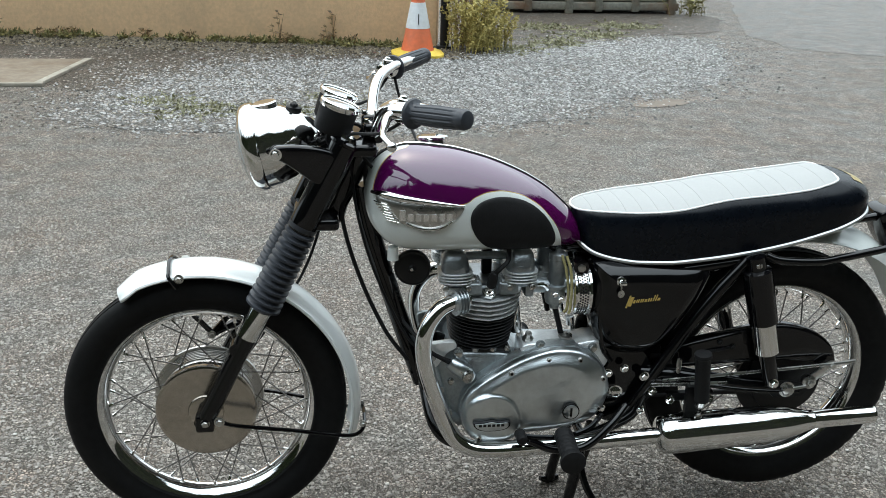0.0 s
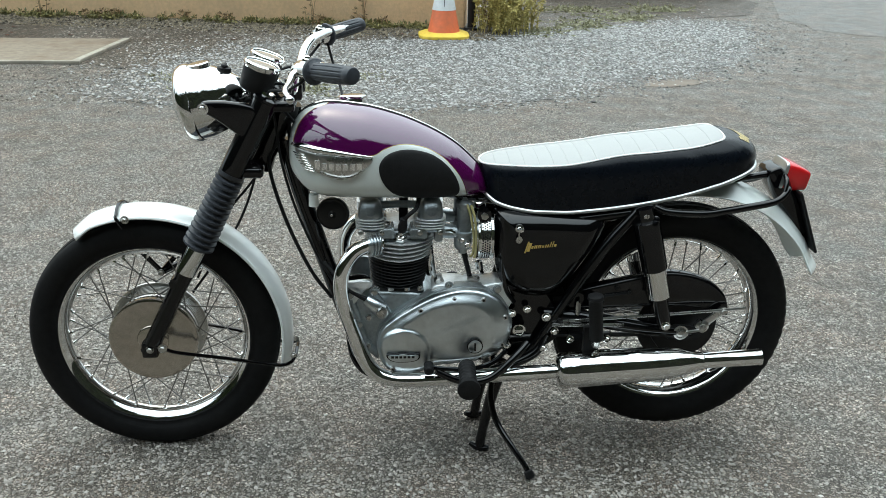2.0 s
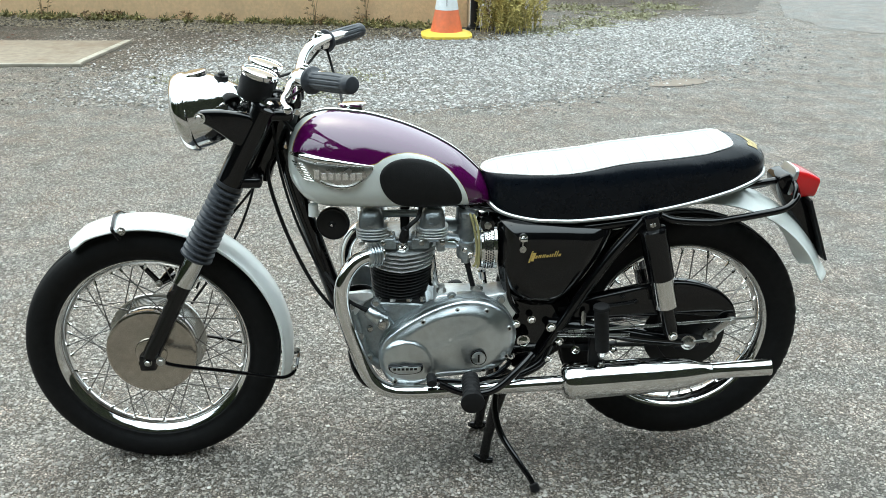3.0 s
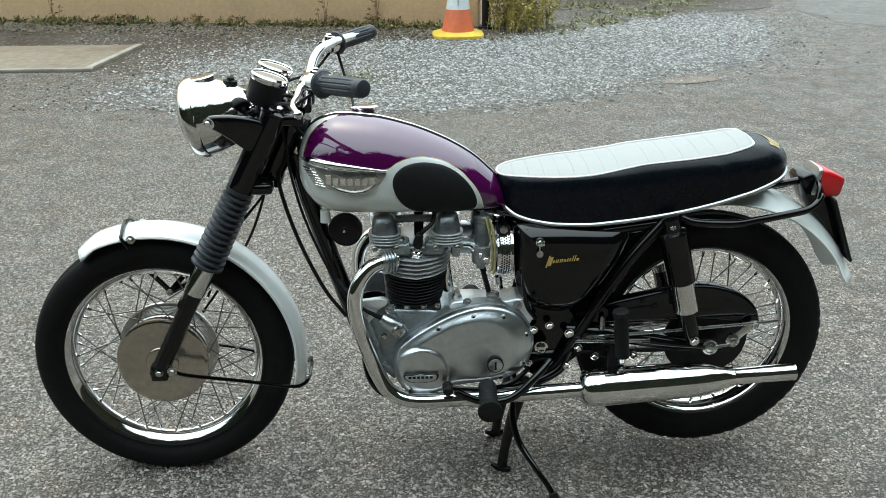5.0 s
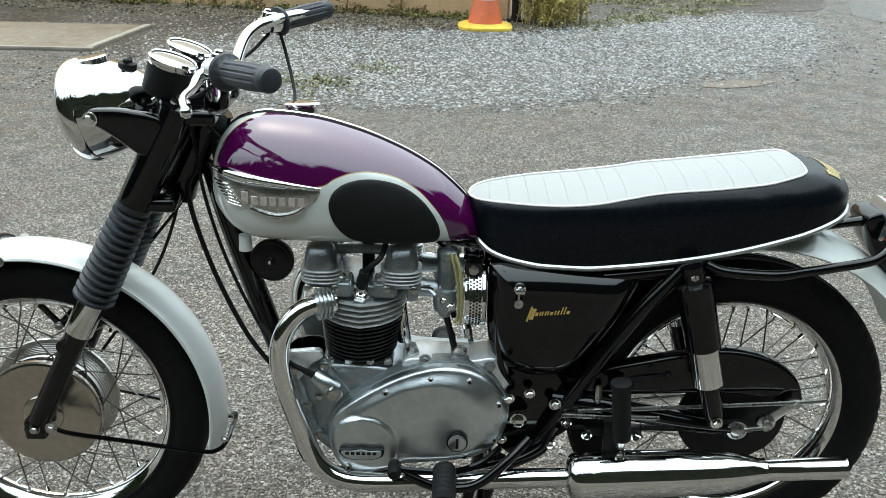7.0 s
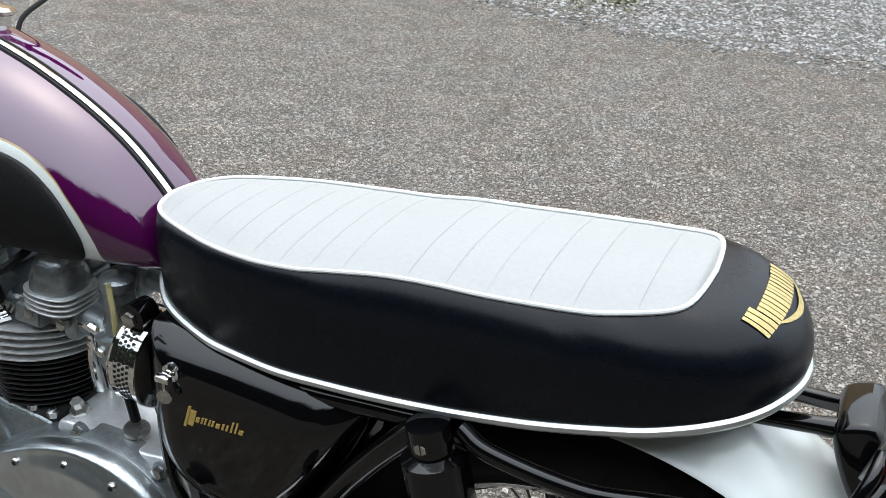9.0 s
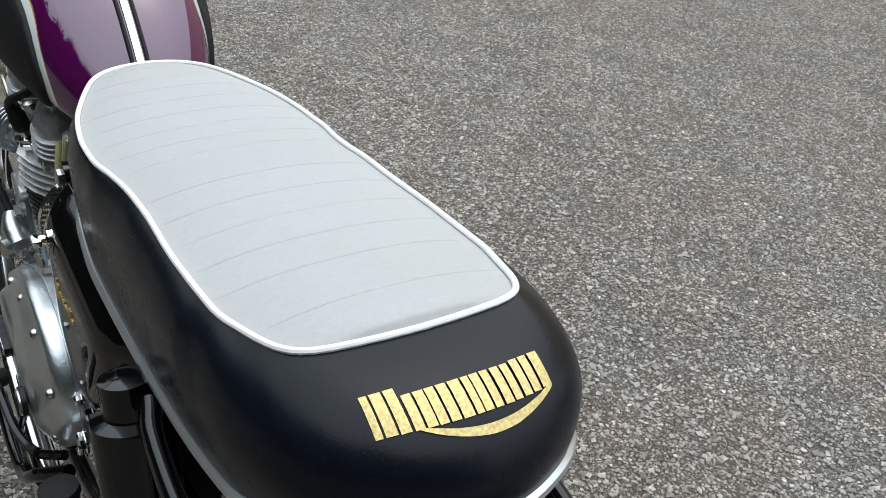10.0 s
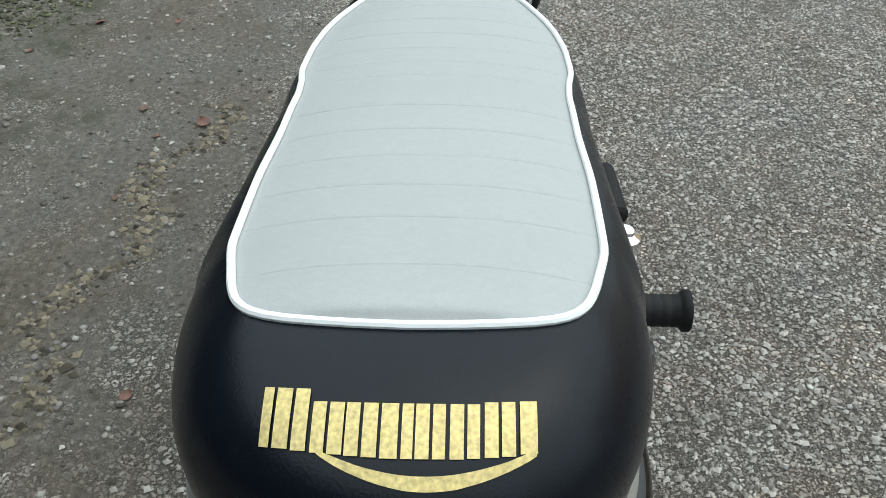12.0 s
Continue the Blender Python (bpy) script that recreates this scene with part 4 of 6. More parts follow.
EU = 0.005
for y0, w, u0, u1 in ((-0.0620, 0.0045, 0.0, 0.0245), (-0.0560, 0.0070, 0.0, 0.0245), (-0.0475, 0.0065, 0.0, 0.0250), (-0.0390, 0.0060, 0.0050, 0.0255), (-0.0315, 0.0065, 0.0050, 0.0258), (-0.0240, 0.0060, 0.0050, 0.0262),
                      (-0.0165, 0.0065, 0.0050, 0.0265), (-0.0085, 0.0075, 0.0050, 0.0268), (0.0005, 0.0050, 0.0050, 0.0268), (0.0065, 0.0060, 0.0050, 0.0268), (0.0140, 0.0055, 0.0050, 0.0268), (0.0215, 0.0060, 0.0050, 0.0268),
                      (0.0290, 0.0055, 0.0050, 0.0265), (0.0365, 0.0060, 0.0042, 0.0262), (0.0440, 0.0060, 0.0040, 0.0258), (0.0520, 0.0075, 0.0038, 0.0250)):
    part("plain_bar", bar_strip(y0, y0 + w, EU + u0, EU + u1), GOLD, seat, "plain gold bar")
bm = B()
g = []
for k in range(33):
    t = k / 32
    y = -0.037 + 0.0960 * t
    u = EU + 0.0245 + 0.0122 * math.sin(math.pi * t) ** 0.9 
    h = 0.0006 + 0.0025 * math.sin(math.pi * min(1, t * 0.95)) ** 0.7
    g.append([bm.verts.new(on_seat(y, u - h, 0.0013)), bm.verts.new(on_seat(y, u + h, 0.0013))])
skin(bm, g, loop=False)
part("gold_sweep", bm, GOLD, seat, "curved gold underline")

# ---- frame ----
bm = B()
tube(bm, [(0.366, 0, 0.86), (0.391, 0, 0.75), (0.436, 0, 0.60), (0.481, 0, 0.46), (0.515, 0, 0.36)], 0.0225, 14)
frame_ob = part("frame_tube", bm, BLACK, bike, "gloss black frame tube")
for pts, r in (([(0.36, 0, 0.84), (0.5, 0, 0.80), (0.72, 0, 0.735), (0.92, 0, 0.70)], 0.019),
               ([(0.92, 0, 0.73), (0.965, 0, 0.56), (1.00, 0, 0.38), (0.99, 0, 0.30)], 0.019)):
    bm = B()
    tube(bm, pts, r, 12)
    part("frame_tube", bm, BLACK, bike)
for s in (-1, 1):
    for pts, r in (([(0.515, s * 0.02, 0.37), (0.54, s * 0.10, 0.28), (0.62, s * 0.12, 0.245), (0.85, s * 0.125, 0.25), (1.0, s * 0.12, 0.30), (1.04, s * 0.11, 0.36)], 0.0125),
                   ([(0.90, s * 0.05, 0.685), (1.05, s * 0.100, 0.675), (1.20, s * 0.106, 0.690), (1.28, s * 0.108, 0.704)], 0.0125),
                   ([(1.255, s * 0.122, 0.705), (1.18, s * 0.120, 0.61), (1.10, s * 0.115, 0.48), (1.03, s * 0.108, 0.355), (1.0, s * 0.10, 0.30)], 0.0135),
                   ([(1.035, s * 0.085, 0.405), (1.15, s * 0.105, 0.40), (1.30, s * 0.112, 0.375), (1.43, s * 0.112, 0.362)], [0.026, 0.021, 0.019, 0.016])):
        bm = B()
        tube(bm, pts, r, 12)
        part("frame_tube" if r != [0.026, 0.021, 0.019, 0.016] else "swinging_arm", bm, BLACK, bike)
    # engine plates
    bm = B()
    prism(bm, outline([(0.93, 0.30), (1.00, 0.28), (1.055, 0.35), (1.06, 0.43), (1.0, 0.50), (0.93, 0.50), (0.91, 0.40)], 3), s * 0.085, s * 0.095, 0.002)
    part("engine_plate", bm, BLACK, bike)
    bm = B()
    prism(bm, outline([(0.495, 0.45), (0.56, 0.47), (0.60, 0.42), (0.59, 0.33), (0.54, 0.30), (0.51, 0.36)], 3), s * 0.04, s * 0.046, 0.002)
    part("engine_plate", bm, BLACK, bike)
for at, r in (((0.965, -0.128, 0.379), 0.0125), ((0.985, -0.118, 0.435), 0.008), ((1.036, -0.118, 0.412), 0.009), ((1.062, -0.112, 0.368), 0.008), ((1.030, -0.122, 0.325), 0.009), ((0.945, -0.122, 0.425), 0.008), ((0.935, -0.125, 0.335), 0.007)):
    bm = B()
    bolt(bm, at, (0, -1, 0), r, 0.010)
    part("plate_bolt", bm, CHROME, bike)

# black block added to close the see-through gap behind the gearbox
bm = B()
prism(bm, outline([(0.935, 0.31), (1.00, 0.29), (1.075, 0.325), (1.095, 0.40), (1.085, 0.475), (1.03, 0.52), (0.95, 0.51)], 3), -0.072, 0.072, 0.006)
part("gearbox_gap_fill", bm, SATIN, bike, "added black block filling the gap behind the gearbox")

# ---- suspension ----
for s in (-1, 1):
    top, low = Vector((1.268, s * 0.138, 0.706)), Vector((1.345, s * 0.138, 0.400))
    d = (low - top).normalized()
    L = (low - top).length
    bm = B()
    lathe(bm, [(-0.016, 0.012), (-0.014, 0.022), (0.018, 0.022), (0.022, 0.033), (0.03, 0.034), (0.155, 0.034), (0.158, 0.030)], top, d, 24)
    sh = part("shock_absorber", bm, BLACK, bike, "black shrouded rear shock absorber")
    bm = B()
    lathe(bm, [(0.150, 0.029), (0.236, 0.029), (0.238, 0.026)], top, d, 24)
    part("chrome_sleeve", bm, CHROME, sh)
    bm = B()
    lathe(bm, [(0.235, 0.020), (0.30, 0.020), (L + 0.012, 0.016), (L + 0.016, 0.008)], top, d, 16)
    part("damper_body", bm, BLACK, sh)
    bm = B()
    bolt(bm, top + Vector((0, s * 0.012, -0.004)), (0, s, 0), 0.0085, 0.009)
    part("shock_bolt", bm, STEEL, sh)
    bm = B()
    bolt(bm, low + Vector((0, s * 0.018, 0)), (0, s, 0), 0.009, 0.010)
    part("shock_bolt", bm, CHROME, sh)
    # axle adjuster
    bm = B()
    prism(bm, outline([(1.365, 0.345), (1.44, 0.345), (1.45, 0.372), (1.40, 0.388), (1.36, 0.380)], 3), s * 0.118, s * 0.125, 0.002)
    part("axle_plate", bm, SATIN, bike)
    bm = B()
    bolt(bm, (1.397, s * 0.125, 0.366), (0, s, 0), 0.015, 0.012)
    tube(bm, [(1.40, s * 0.128, 0.366), (1.452, s * 0.128, 0.374)], 0.004, 8)
    part("axle_nut", bm, STEEL, bike, "steel rear axle nut and adjuster")

# brake arm and rod
bm = B()
prism(bm, outline([(1.446, 0.372), (1.460, 0.370), (1.486, 0.396), (1.514, 0.418), (1.515, 0.432), (1.500, 0.433), (1.470, 0.408), (1.446, 0.388)], 4), -0.114, -0.121, 0.002)
bolt(bm, (1.507, -0.121, 0.425), (0, -1, 0), 0.008, 0.008)
lathe(bm, [(-0.004, 0.018), (0.008, 0.018), (0.012, 0.010), (0.016, 0.009)], (1.454, -0.116, 0.381), (0, -1, 0), 18)
bolt(bm, (1.454, -0.130, 0.381), (0, -1, 0), 0.008, 0.007)
part("brake_arm", bm, STEEL, bike, "steel rear brake arm")
bm = B()
tube(bm, [(1.08, -0.128, 0.403), (1.30, -0.126, 0.416), (1.51, -0.124, 0.430), (1.566, -0.120, 0.434)], 0.0042, 8)
part("brake_rod", bm, STEEL, bike, "bright steel brake rod")
bm = B()
prism(bm, outline([(1.114, 0.420), (1.124, 0.420), (1.125, 0.452), (1.119, 0.457), (1.113, 0.452)], 3), -0.118, -0.122, 0.001)
part("brake_link", bm, STEEL, bike)
bm = B()
tube(bm, [(1.18, -0.103, 0.462), (1.215, -0.106, 0.468), (1.25, -0.103, 0.472)], 0.004, 8)
for q in ((1.185, -0.102, 0.449), (1.222, -0.102, 0.487), (1.256, -0.102, 0.474)):
    bolt(bm, q, (0, -1, 0), 0.005, 0.006)
part("guard_clip", bm, SATIN, bike, "small bolted clip on the chain guard")
bm = B()
tube(bm, [(1.05, -0.132, 0.395), (1.14, -0.132, 0.393), (1.24, -0.130, 0.392)], 0.0045, 8)
part("brake_rod", bm, STEEL, bike)

# chain guard and chain
guard = outline([(1.10, 0.470), (1.22, 0.502), (1.33, 0.524), (1.40, 0.523), (1.47, 0.500), (1.515, 0.460), (1.53, 0.410), (1.518, 0.402), (1.47, 0.42), (1.36, 0.43), (1.22, 0.425), (1.10, 0.425)], 4)
bm = B()
prism(bm, guard, -0.066, -0.100, 0.008, 3)
part("chain_guard", bm, BLACK, bike, "gloss black chain guard")
bm = B()
prism(bm, outline([(1.33, 0.335), (1.40, 0.265), (1.48, 0.295), (1.51, 0.36), (1.49, 0.42), (1.40, 0.46), (1.33, 0.43)], 5), -0.055, -0.075, 0.006)
part("brake_drum", bm, SATIN, bike, "black rear brake drum")
bm = B()
for z in (0.335, 0.44):
    box(bm, (1.06, -0.085, z), (1.40, -0.077, z + 0.012), 0.002)
part("drive_chain", bm, SATIN, bike, "dark drive chain")

# ---- side panel, oil tank ----
side = outline([(0.899, 0.688), (0.909, 0.698), (0.97, 0.699), (1.07, 0.697), (1.145, 0.692), (1.172, 0.683), (1.180, 0.660), (1.150, 0.592), (1.103, 0.520), (1.066, 0.480), (1.030, 0.466), (0.970, 0.470), (0.922, 0.498), (0.901, 0.545), (0.896, 0.62)], 5)
bm = B()
pc = Vector((1.025, 0.60))
rings = [[bm.verts.new((pc.x + (x - pc.x) * f, y, pc.y + (z - pc.y) * f)) for x, z in side] for y, f in [(-0.06, 1.0), (-0.094, 1.0)] + [(-0.100 - 0.0375 * (1 - max(0.0, (f - 0.52) / 0.48) ** 2.6), f) for f in (0.998, 0.99, 0.975, 0.955, 0.93, 0.90, 0.86, 0.81, 0.75, 0.68, 0.60, 0.52, 0.3, 0.1)]]
skin(bm, rings, caps=False)
bm.faces.new(rings[-1])
panel = part("side_panel", bm, BLACK, bike, "gloss black side panel with gold script")
for x0, w, z0, z1 in ((0.957, 0.0035, 0.602, 0.632), (0.9625, 0.0075, 0.606, 0.628), (0.974, 0.0045, 0.6135, 0.6205), (0.981, 0.0025, 0.614, 0.622), (0.9855, 0.0025, 0.6145, 0.6225), (0.991, 0.0025, 0.615, 0.623), (0.9955, 0.0025, 0.6155, 0.6235),
                      (1.001, 0.005, 0.616, 0.622), (1.009, 0.0025, 0.6165, 0.6245), (1.0145, 0.0025, 0.617, 0.625), (1.0205, 0.0022, 0.6175, 0.632), (1.026, 0.0022, 0.618, 0.633), (1.0315, 0.0055, 0.619, 0.625)):
    bm = B()
    z0, z1, x0 = z0 - 0.003, z1 - 0.003, x0 + 0.010
    prism(bm, [(x0, z0), (x0 + w, z0), (x0 + w + (z1 - z0) * 0.3, z1), (x0 + (z1 - z0) * 0.3, z1)], -0.136, -0.1387)
    part("plain_bar", bm, GOLDPAINT, panel, "small plain gold bar")
bm = B()
lathe(bm, [(0, 0.011), (0.008, 0.011), (0.010, 0.006), (0.016, 0.006)], (0.953, -0.130, 0.664), (0, -1, 0), 14)
box(bm, (0.944, -0.154, 0.660), (0.962, -0.144, 0.668), 0.002)
panel_lock = part("ignition_lock", bm, CHROME, panel, "chrome lock with a hanging key")
bm = B()
lathe(bm, [(0, 0.009), (0.002, 0.009)], (0.951, -0.147, 0.638), (0.3, -1, 0), 14)
box(bm, (0.949, -0.148, 0.643), (0.953, -0.146, 0.662), 0.0008)
part("key", bm, STEEL, panel)
bm = B()
prism(bm, side, 0.06, 0.134, 0.016, 5)
part("oil_tank", bm, BLACK, bike, "gloss black oil tank")
bm = B()
box(bm, (0.95, -0.06, 0.52), (1.12, 0.06, 0.70), 0.01)
part("battery_box", bm, SATIN, bike)
bm = B()
tube(bm, [(0.925, -0.11, 0.69), (0.916, -0.115, 0.60), (0.925, -0.118, 0.50), (0.95, -0.12, 0.455)], 0.006, 8)
part("breather_pipe", bm, BLACK, bike)

# ---- engine ----
DARKCAST = mat("darkened_cast_alloy", (0.31, 0.335, 0.35), 0.30, 0.85, 0.2, 120, 0.0006, 350, dirt=(0.06, 0.06, 0.06), dirt_amount=0.6, dirt_scale=30)
HEADFIN = mat("bright_fin_alloy", (0.72, 0.74, 0.75), 0.38, 0.55, 0.1, 90, dirt=(0.3, 0.3, 0.29), dirt_amount=0.4, dirt_scale=18)
bm = B()
prism(bm, outline([(0.572, 0.440), (0.580, 0.470), (0.600, 0.478), (0.715, 0.470), (0.745, 0.446), (0.80, 0.440), (0.90, 0.436), (0.930, 0.428), (0.945, 0.39), (0.92, 0.32), (0.82, 0.275), (0.66, 0.265), (0.600, 0.295), (0.570, 0.37)], 4), -0.097, 0.112, 0.008, 3)
engine = part("engine", bm, CASTING, bike, "polished alloy and black twin-cylinder engine", 45)
for y0, y1 in ((-0.104, -0.090), (0.090, 0.104)):
    bm = B()
    prism(bm, outline([(0.514, 0.470), (0.516, 0.500), (0.575, 0.500), (0.600, 0.470), (0.64, 0.40), (0.62, 0.30), (0.585, 0.300), (0.545, 0.38)], 4), y0, y1, 0.003)
    part("front_engine_plate", bm, CASTING, engine, "", 45)
# bolted lugs of the front casing
bm = B()
prism(bm, outline([(0.512, 0.470), (0.514, 0.506), (0.535, 0.512), (0.574, 0.515), (0.582, 0.500), (0.560, 0.484), (0.540, 0.455), (0.530, 0.452)], 3), -0.114, -0.096, 0.003, 3)
part("mounting_lug", bm, SKYLITCAST, engine, "alloy mounting lug with sky glare in its colour", 45)
bm = B()
tube(bm, [(0.527, -0.103, 0.462), (0.545, -0.104, 0.400), (0.565, -0.104, 0.335), (0.60, -0.104, 0.300)], [0.012, 0.010, 0.010, 0.012], 12)
part("case_flange", bm, CASTING, engine)
cover = outline([(0.594, 0.346), (0.603, 0.386), (0.634, 0.421), (0.707, 0.468), (0.767, 0.494), (0.815, 0.503), (0.868, 0.497), (0.912, 0.470), (0.940, 0.422), (0.942, 0.379), (0.922, 0.334), (0.878, 0.305), (0.800, 0.293), (0.738, 0.285), (0.708, 0.270), (0.658, 0.262), (0.620, 0.277), (0.600, 0.308)], 7)
cc = Vector((0.765, 0.385))
bm = B()
prism(bm, [(cc.x + (x - cc.x) * 1.012, cc.y + (z - cc.y) * 1.018) for x, z in cover], -0.09, -0.128, 0.002)
part("cover_joint", bm, CASTING, engine)
ease = lambda t: (lambda q: q * q * (3 - 2 * q))(min(1.0, max(0.0, t)))


def cover_relief(x, z):
    """How far the cover's face stands out: a round front boss, and a bulge under a slanting crease."""
    boss = ease((0.070 - math.hypot(x - 0.663, z - 0.333)) / 0.008)
    crease = 0.395 + (x - 0.72) * 0.39
    under = ease((crease - z) / 0.024) * ease((0.90 - x) / 0.09) * ease((x - 0.715) / 0.02)
    bulge = max(0.0, 1 - ((x - 0.845) / 0.135) ** 2 - ((z - 0.385) / 0.115) ** 2) ** 1.3
    return 0.0065 * boss + (1 - boss) * (0.0022 * under + 0.011 * bulge)


bm = B()
rings = []
steps = [(-0.124, 1.0), (-0.138, 0.998), (-0.144, 0.990), (-0.1485, 0.975)] + [(-0.1505, 0.955 - 0.94 * k / 39) for k in range(40)]
for y, f in steps:
    ring = []
    for x, z in cover:
        qx, qz = cc.x + (x - cc.x) * f, cc.y + (z - cc.y) * f
        ring.append(bm.verts.new((qx, y - 0.012 * ease((0.975 - f) / 0.26) - ease((0.985 - f) / 0.08) * cover_relief(qx, qz), qz)))
    rings.append(ring)
skin(bm, rings, caps=False)
bm.faces.new(rings[-1])
prim = part("primary_cover", bm, ALLOY, engine, "polished alloy primary chain cover", 60)
for x, z in ((0.634, 0.379), (0.706, 0.450), (0.792, 0.480), (0.866, 0.478), (0.924, 0.429), (0.918, 0.352), (0.634, 0.285), (0.86, 0.316)):
    for shape, y, d0, stuff in (("cover_screw", -0.152, 0.0068, STEEL), ("screw_slot", -0.1585, 0.0035, SATIN)):
        bm = B()
        lathe(bm, [(0, d0), (0.004, d0), (0.0062, d0 * 0.8), (0.0066, 0.001)] if stuff is STEEL else [(-0.001, d0), (0.0008, d0)], (x, y - (0.005 if z < 0.39 and x < 0.9 else 0.001), z), (0, -1, 0), 14 if stuff is STEEL else 6)
        part(shape, bm, stuff, prim)
bm = B()
lathe(bm, [(-0.004, 0.0205), (0.003, 0.0205), (0.003, 0.0180)], (0.845, -0.180, 0.360), (0, -1, 0), 28)
part("plug_seat", bm, SATIN, prim)
bm = B()
lathe(bm, [(-0.004, 0.0175), (0.005, 0.0175), (0.006, 0.016), (0.0062, 0.001)], (0.845, -0.180, 0.360), (0, -1, 0), 28)
part("inspection_plug", bm, ALLOY, prim, "slotted round alloy plug")
bm = B()
box(bm, (0.8425, -0.1875, 0.349), (0.8475, -0.1855, 0.371), 0.0006)
part("plug_slot", bm, SATIN, prim)
bm = B()
prism(bm, outline([(0.618, 0.336), (0.624, 0.322), (0.645, 0.314), (0.682, 0.315), (0.702, 0.323), (0.703, 0.338), (0.680, 0.337), (0.660, 0.341), (0.640, 0.337)], 3), -0.165, -0.1795, 0.002)
part("maker_plate", bm, SATIN, prim, "small shaped maker's plate")
bm = B()
prism(bm, [(0.660 + (x - 0.660) * 0.9, 0.327 + (z - 0.327) * 0.82) for x, z in outline([(0.618, 0.336), (0.624, 0.322), (0.645, 0.314), (0.682, 0.315), (0.702, 0.323), (0.703, 0.338), (0.680, 0.337), (0.660, 0.341), (0.640, 0.337)], 3)], -0.172, -0.1805, 0.001)
part("plate_face", bm, ALLOY, prim)
for k in range(6):
    bm = B()
    box(bm, (0.630 + 0.0105 * k, -0.1815, 0.327), (0.6375 + 0.0105 * k, -0.1800, 0.3335), 0.0006)
    part("plain_bar", bm, SATIN, prim)
# gearbox top, front case details
bm = B()
prism(bm, outline([(0.735, 0.480), (0.745, 0.500), (0.79, 0.503), (0.87, 0.500), (0.905, 0.506), (0.935, 0.495), (0.935, 0.43), (0.80, 0.42), (0.742, 0.43)], 3), -0.112, -0.030, 0.006, 3)
part("gearbox_case", bm, SKYLITCAST, engine, "alloy gearbox casting with sky glare in its colour", 45)
bm = B()
lathe(bm, [(0, 0.017), (0.005, 0.016), (0.006, 0.001)], (0.845, -0.085, 0.507), (0.05, -0.1, 1), 20)
part("gearbox_cap", bm, STEEL, engine)
for x in (0.755, 0.925):
    bm = B()
    lathe(bm, [(0, 0.013), (0.012, 0.013), (0.016, 0.008), (0.026, 0.008)], (x, -0.085, 0.498), (0, -0.3, 1), 6)
    part("case_stud", bm, STEEL, engine)
bm = B()
tube(bm, [(0.606, -0.125, 0.440), (0.585, -0.128, 0.456), (0.566, -0.126, 0.470)], [0.021, 0.018, 0.013], 16)
part("engine_boss", bm, ALLOY, engine)
bm = B()
lathe(bm, [(0, 0.015), (0.008, 0.015), (0.010, 0.012), (0.0105, 0.001)], (0.606, -0.142, 0.440), (0.35, -1, -0.1), 18)
part("boss_cap", bm, STEEL, engine)
bm = B()
tube(bm, [(0.566, -0.126, 0.470), (0.545, -0.13, 0.483), (0.515, -0.13, 0.505), (0.46, -0.09, 0.56)], [0.007, 0.0055, 0.0045, 0.0045], 8)
part("cable", bm, RUBBER, engine)
for x, z, y in ((0.524, 0.477, -0.112), (0.587, 0.486, -0.112), (0.572, 0.411, -0.101), (0.548, 0.392, -0.106), (0.569, 0.331, -0.106), (0.905, 0.49, -0.112), (0.78, 0.500, -0.112)):
    for name, r0, r1, hh, stuff in (("washer", 0.0115, 0.0115, 0.003, CASTING), ("case_bolt", 0.0085, 0.0085, 0.012, STEEL)):
        bm = B()
        lathe(bm, [(-0.002, r0), (hh, r1), (hh + 0.001, r1 * 0.8), (hh + 0.0012, 0.001)], (x, y, z), (0, -1, 0), 18 if name == "washer" else 6)
        part(name, bm, stuff, engine)


def fin(z, x0, x1, w, th, bow=0.30):
    """One cooling fin: rounded corners, its long sides bowed outwards."""
    bm = B()
    c, hw = (x0 + x1) / 2, (x1 - x0) / 2
    pts = []
    for k in range(40):
        a = 2 * math.pi * k / 40
        ex = math.copysign(abs(math.cos(a)) ** 0.55, math.cos(a))
        ey = math.copysign(abs(math.sin(a)) ** 0.55, math.sin(a))
        pts.append((ex * hw, ey * w * (1 - bow * abs(ex) ** 1.4)))
    rings = [[bm.verts.new((c + x * f, y * f, z + h)) for x, y in pts] for h, f in ((-th, 0.985), (-th * 0.6, 1), (th * 0.6, 1), (th, 0.985))]
    skin(bm, rings)
    return bm


# cylinder
bm = B()
skin(bm, [[bm.verts.new((0.650 + x * f, y * g, z)) for x, y in ((-0.05, -0.05), (-0.03, -0.082), (0.03, -0.082), (0.05, -0.05), (0.05, 0.05), (0.03, 0.082), (-0.03, 0.082), (-0.05, 0.05))] for z, f, g in ((0.455, 1.15, 0.95), (0.50, 1.15, 0.95), (0.575, 1.25, 1.0))])
part("cylinder_barrel", bm, FIN_BLACK, engine, "black cylinder barrel")
for k in range(9):
    t = k / 8
    part("cylinder_fin", fin(0.489 + 0.0088 * k, 0.577 - 0.007 * t, 0.723 + 0.014 * t, 0.106 + 0.009 * t, 0.0013, 0.34), FIN_BLACK, engine)
for k in range(5):
    part("head_fin", fin(0.5675 + 0.0112 * k, 0.570 - 0.0008 * k, 0.738 + 0.002 * k, 0.119, 0.0015, 0.36), HEADFIN, engine)
# darker casting paints the shade of the gaps between head fins
bm = B()
box(bm, (0.585, -0.078, 0.582), (0.722, 0.078, 0.640), 0.014, 3)
part("cylinder_head", bm, DARKCAST, engine, "cast alloy cylinder head")
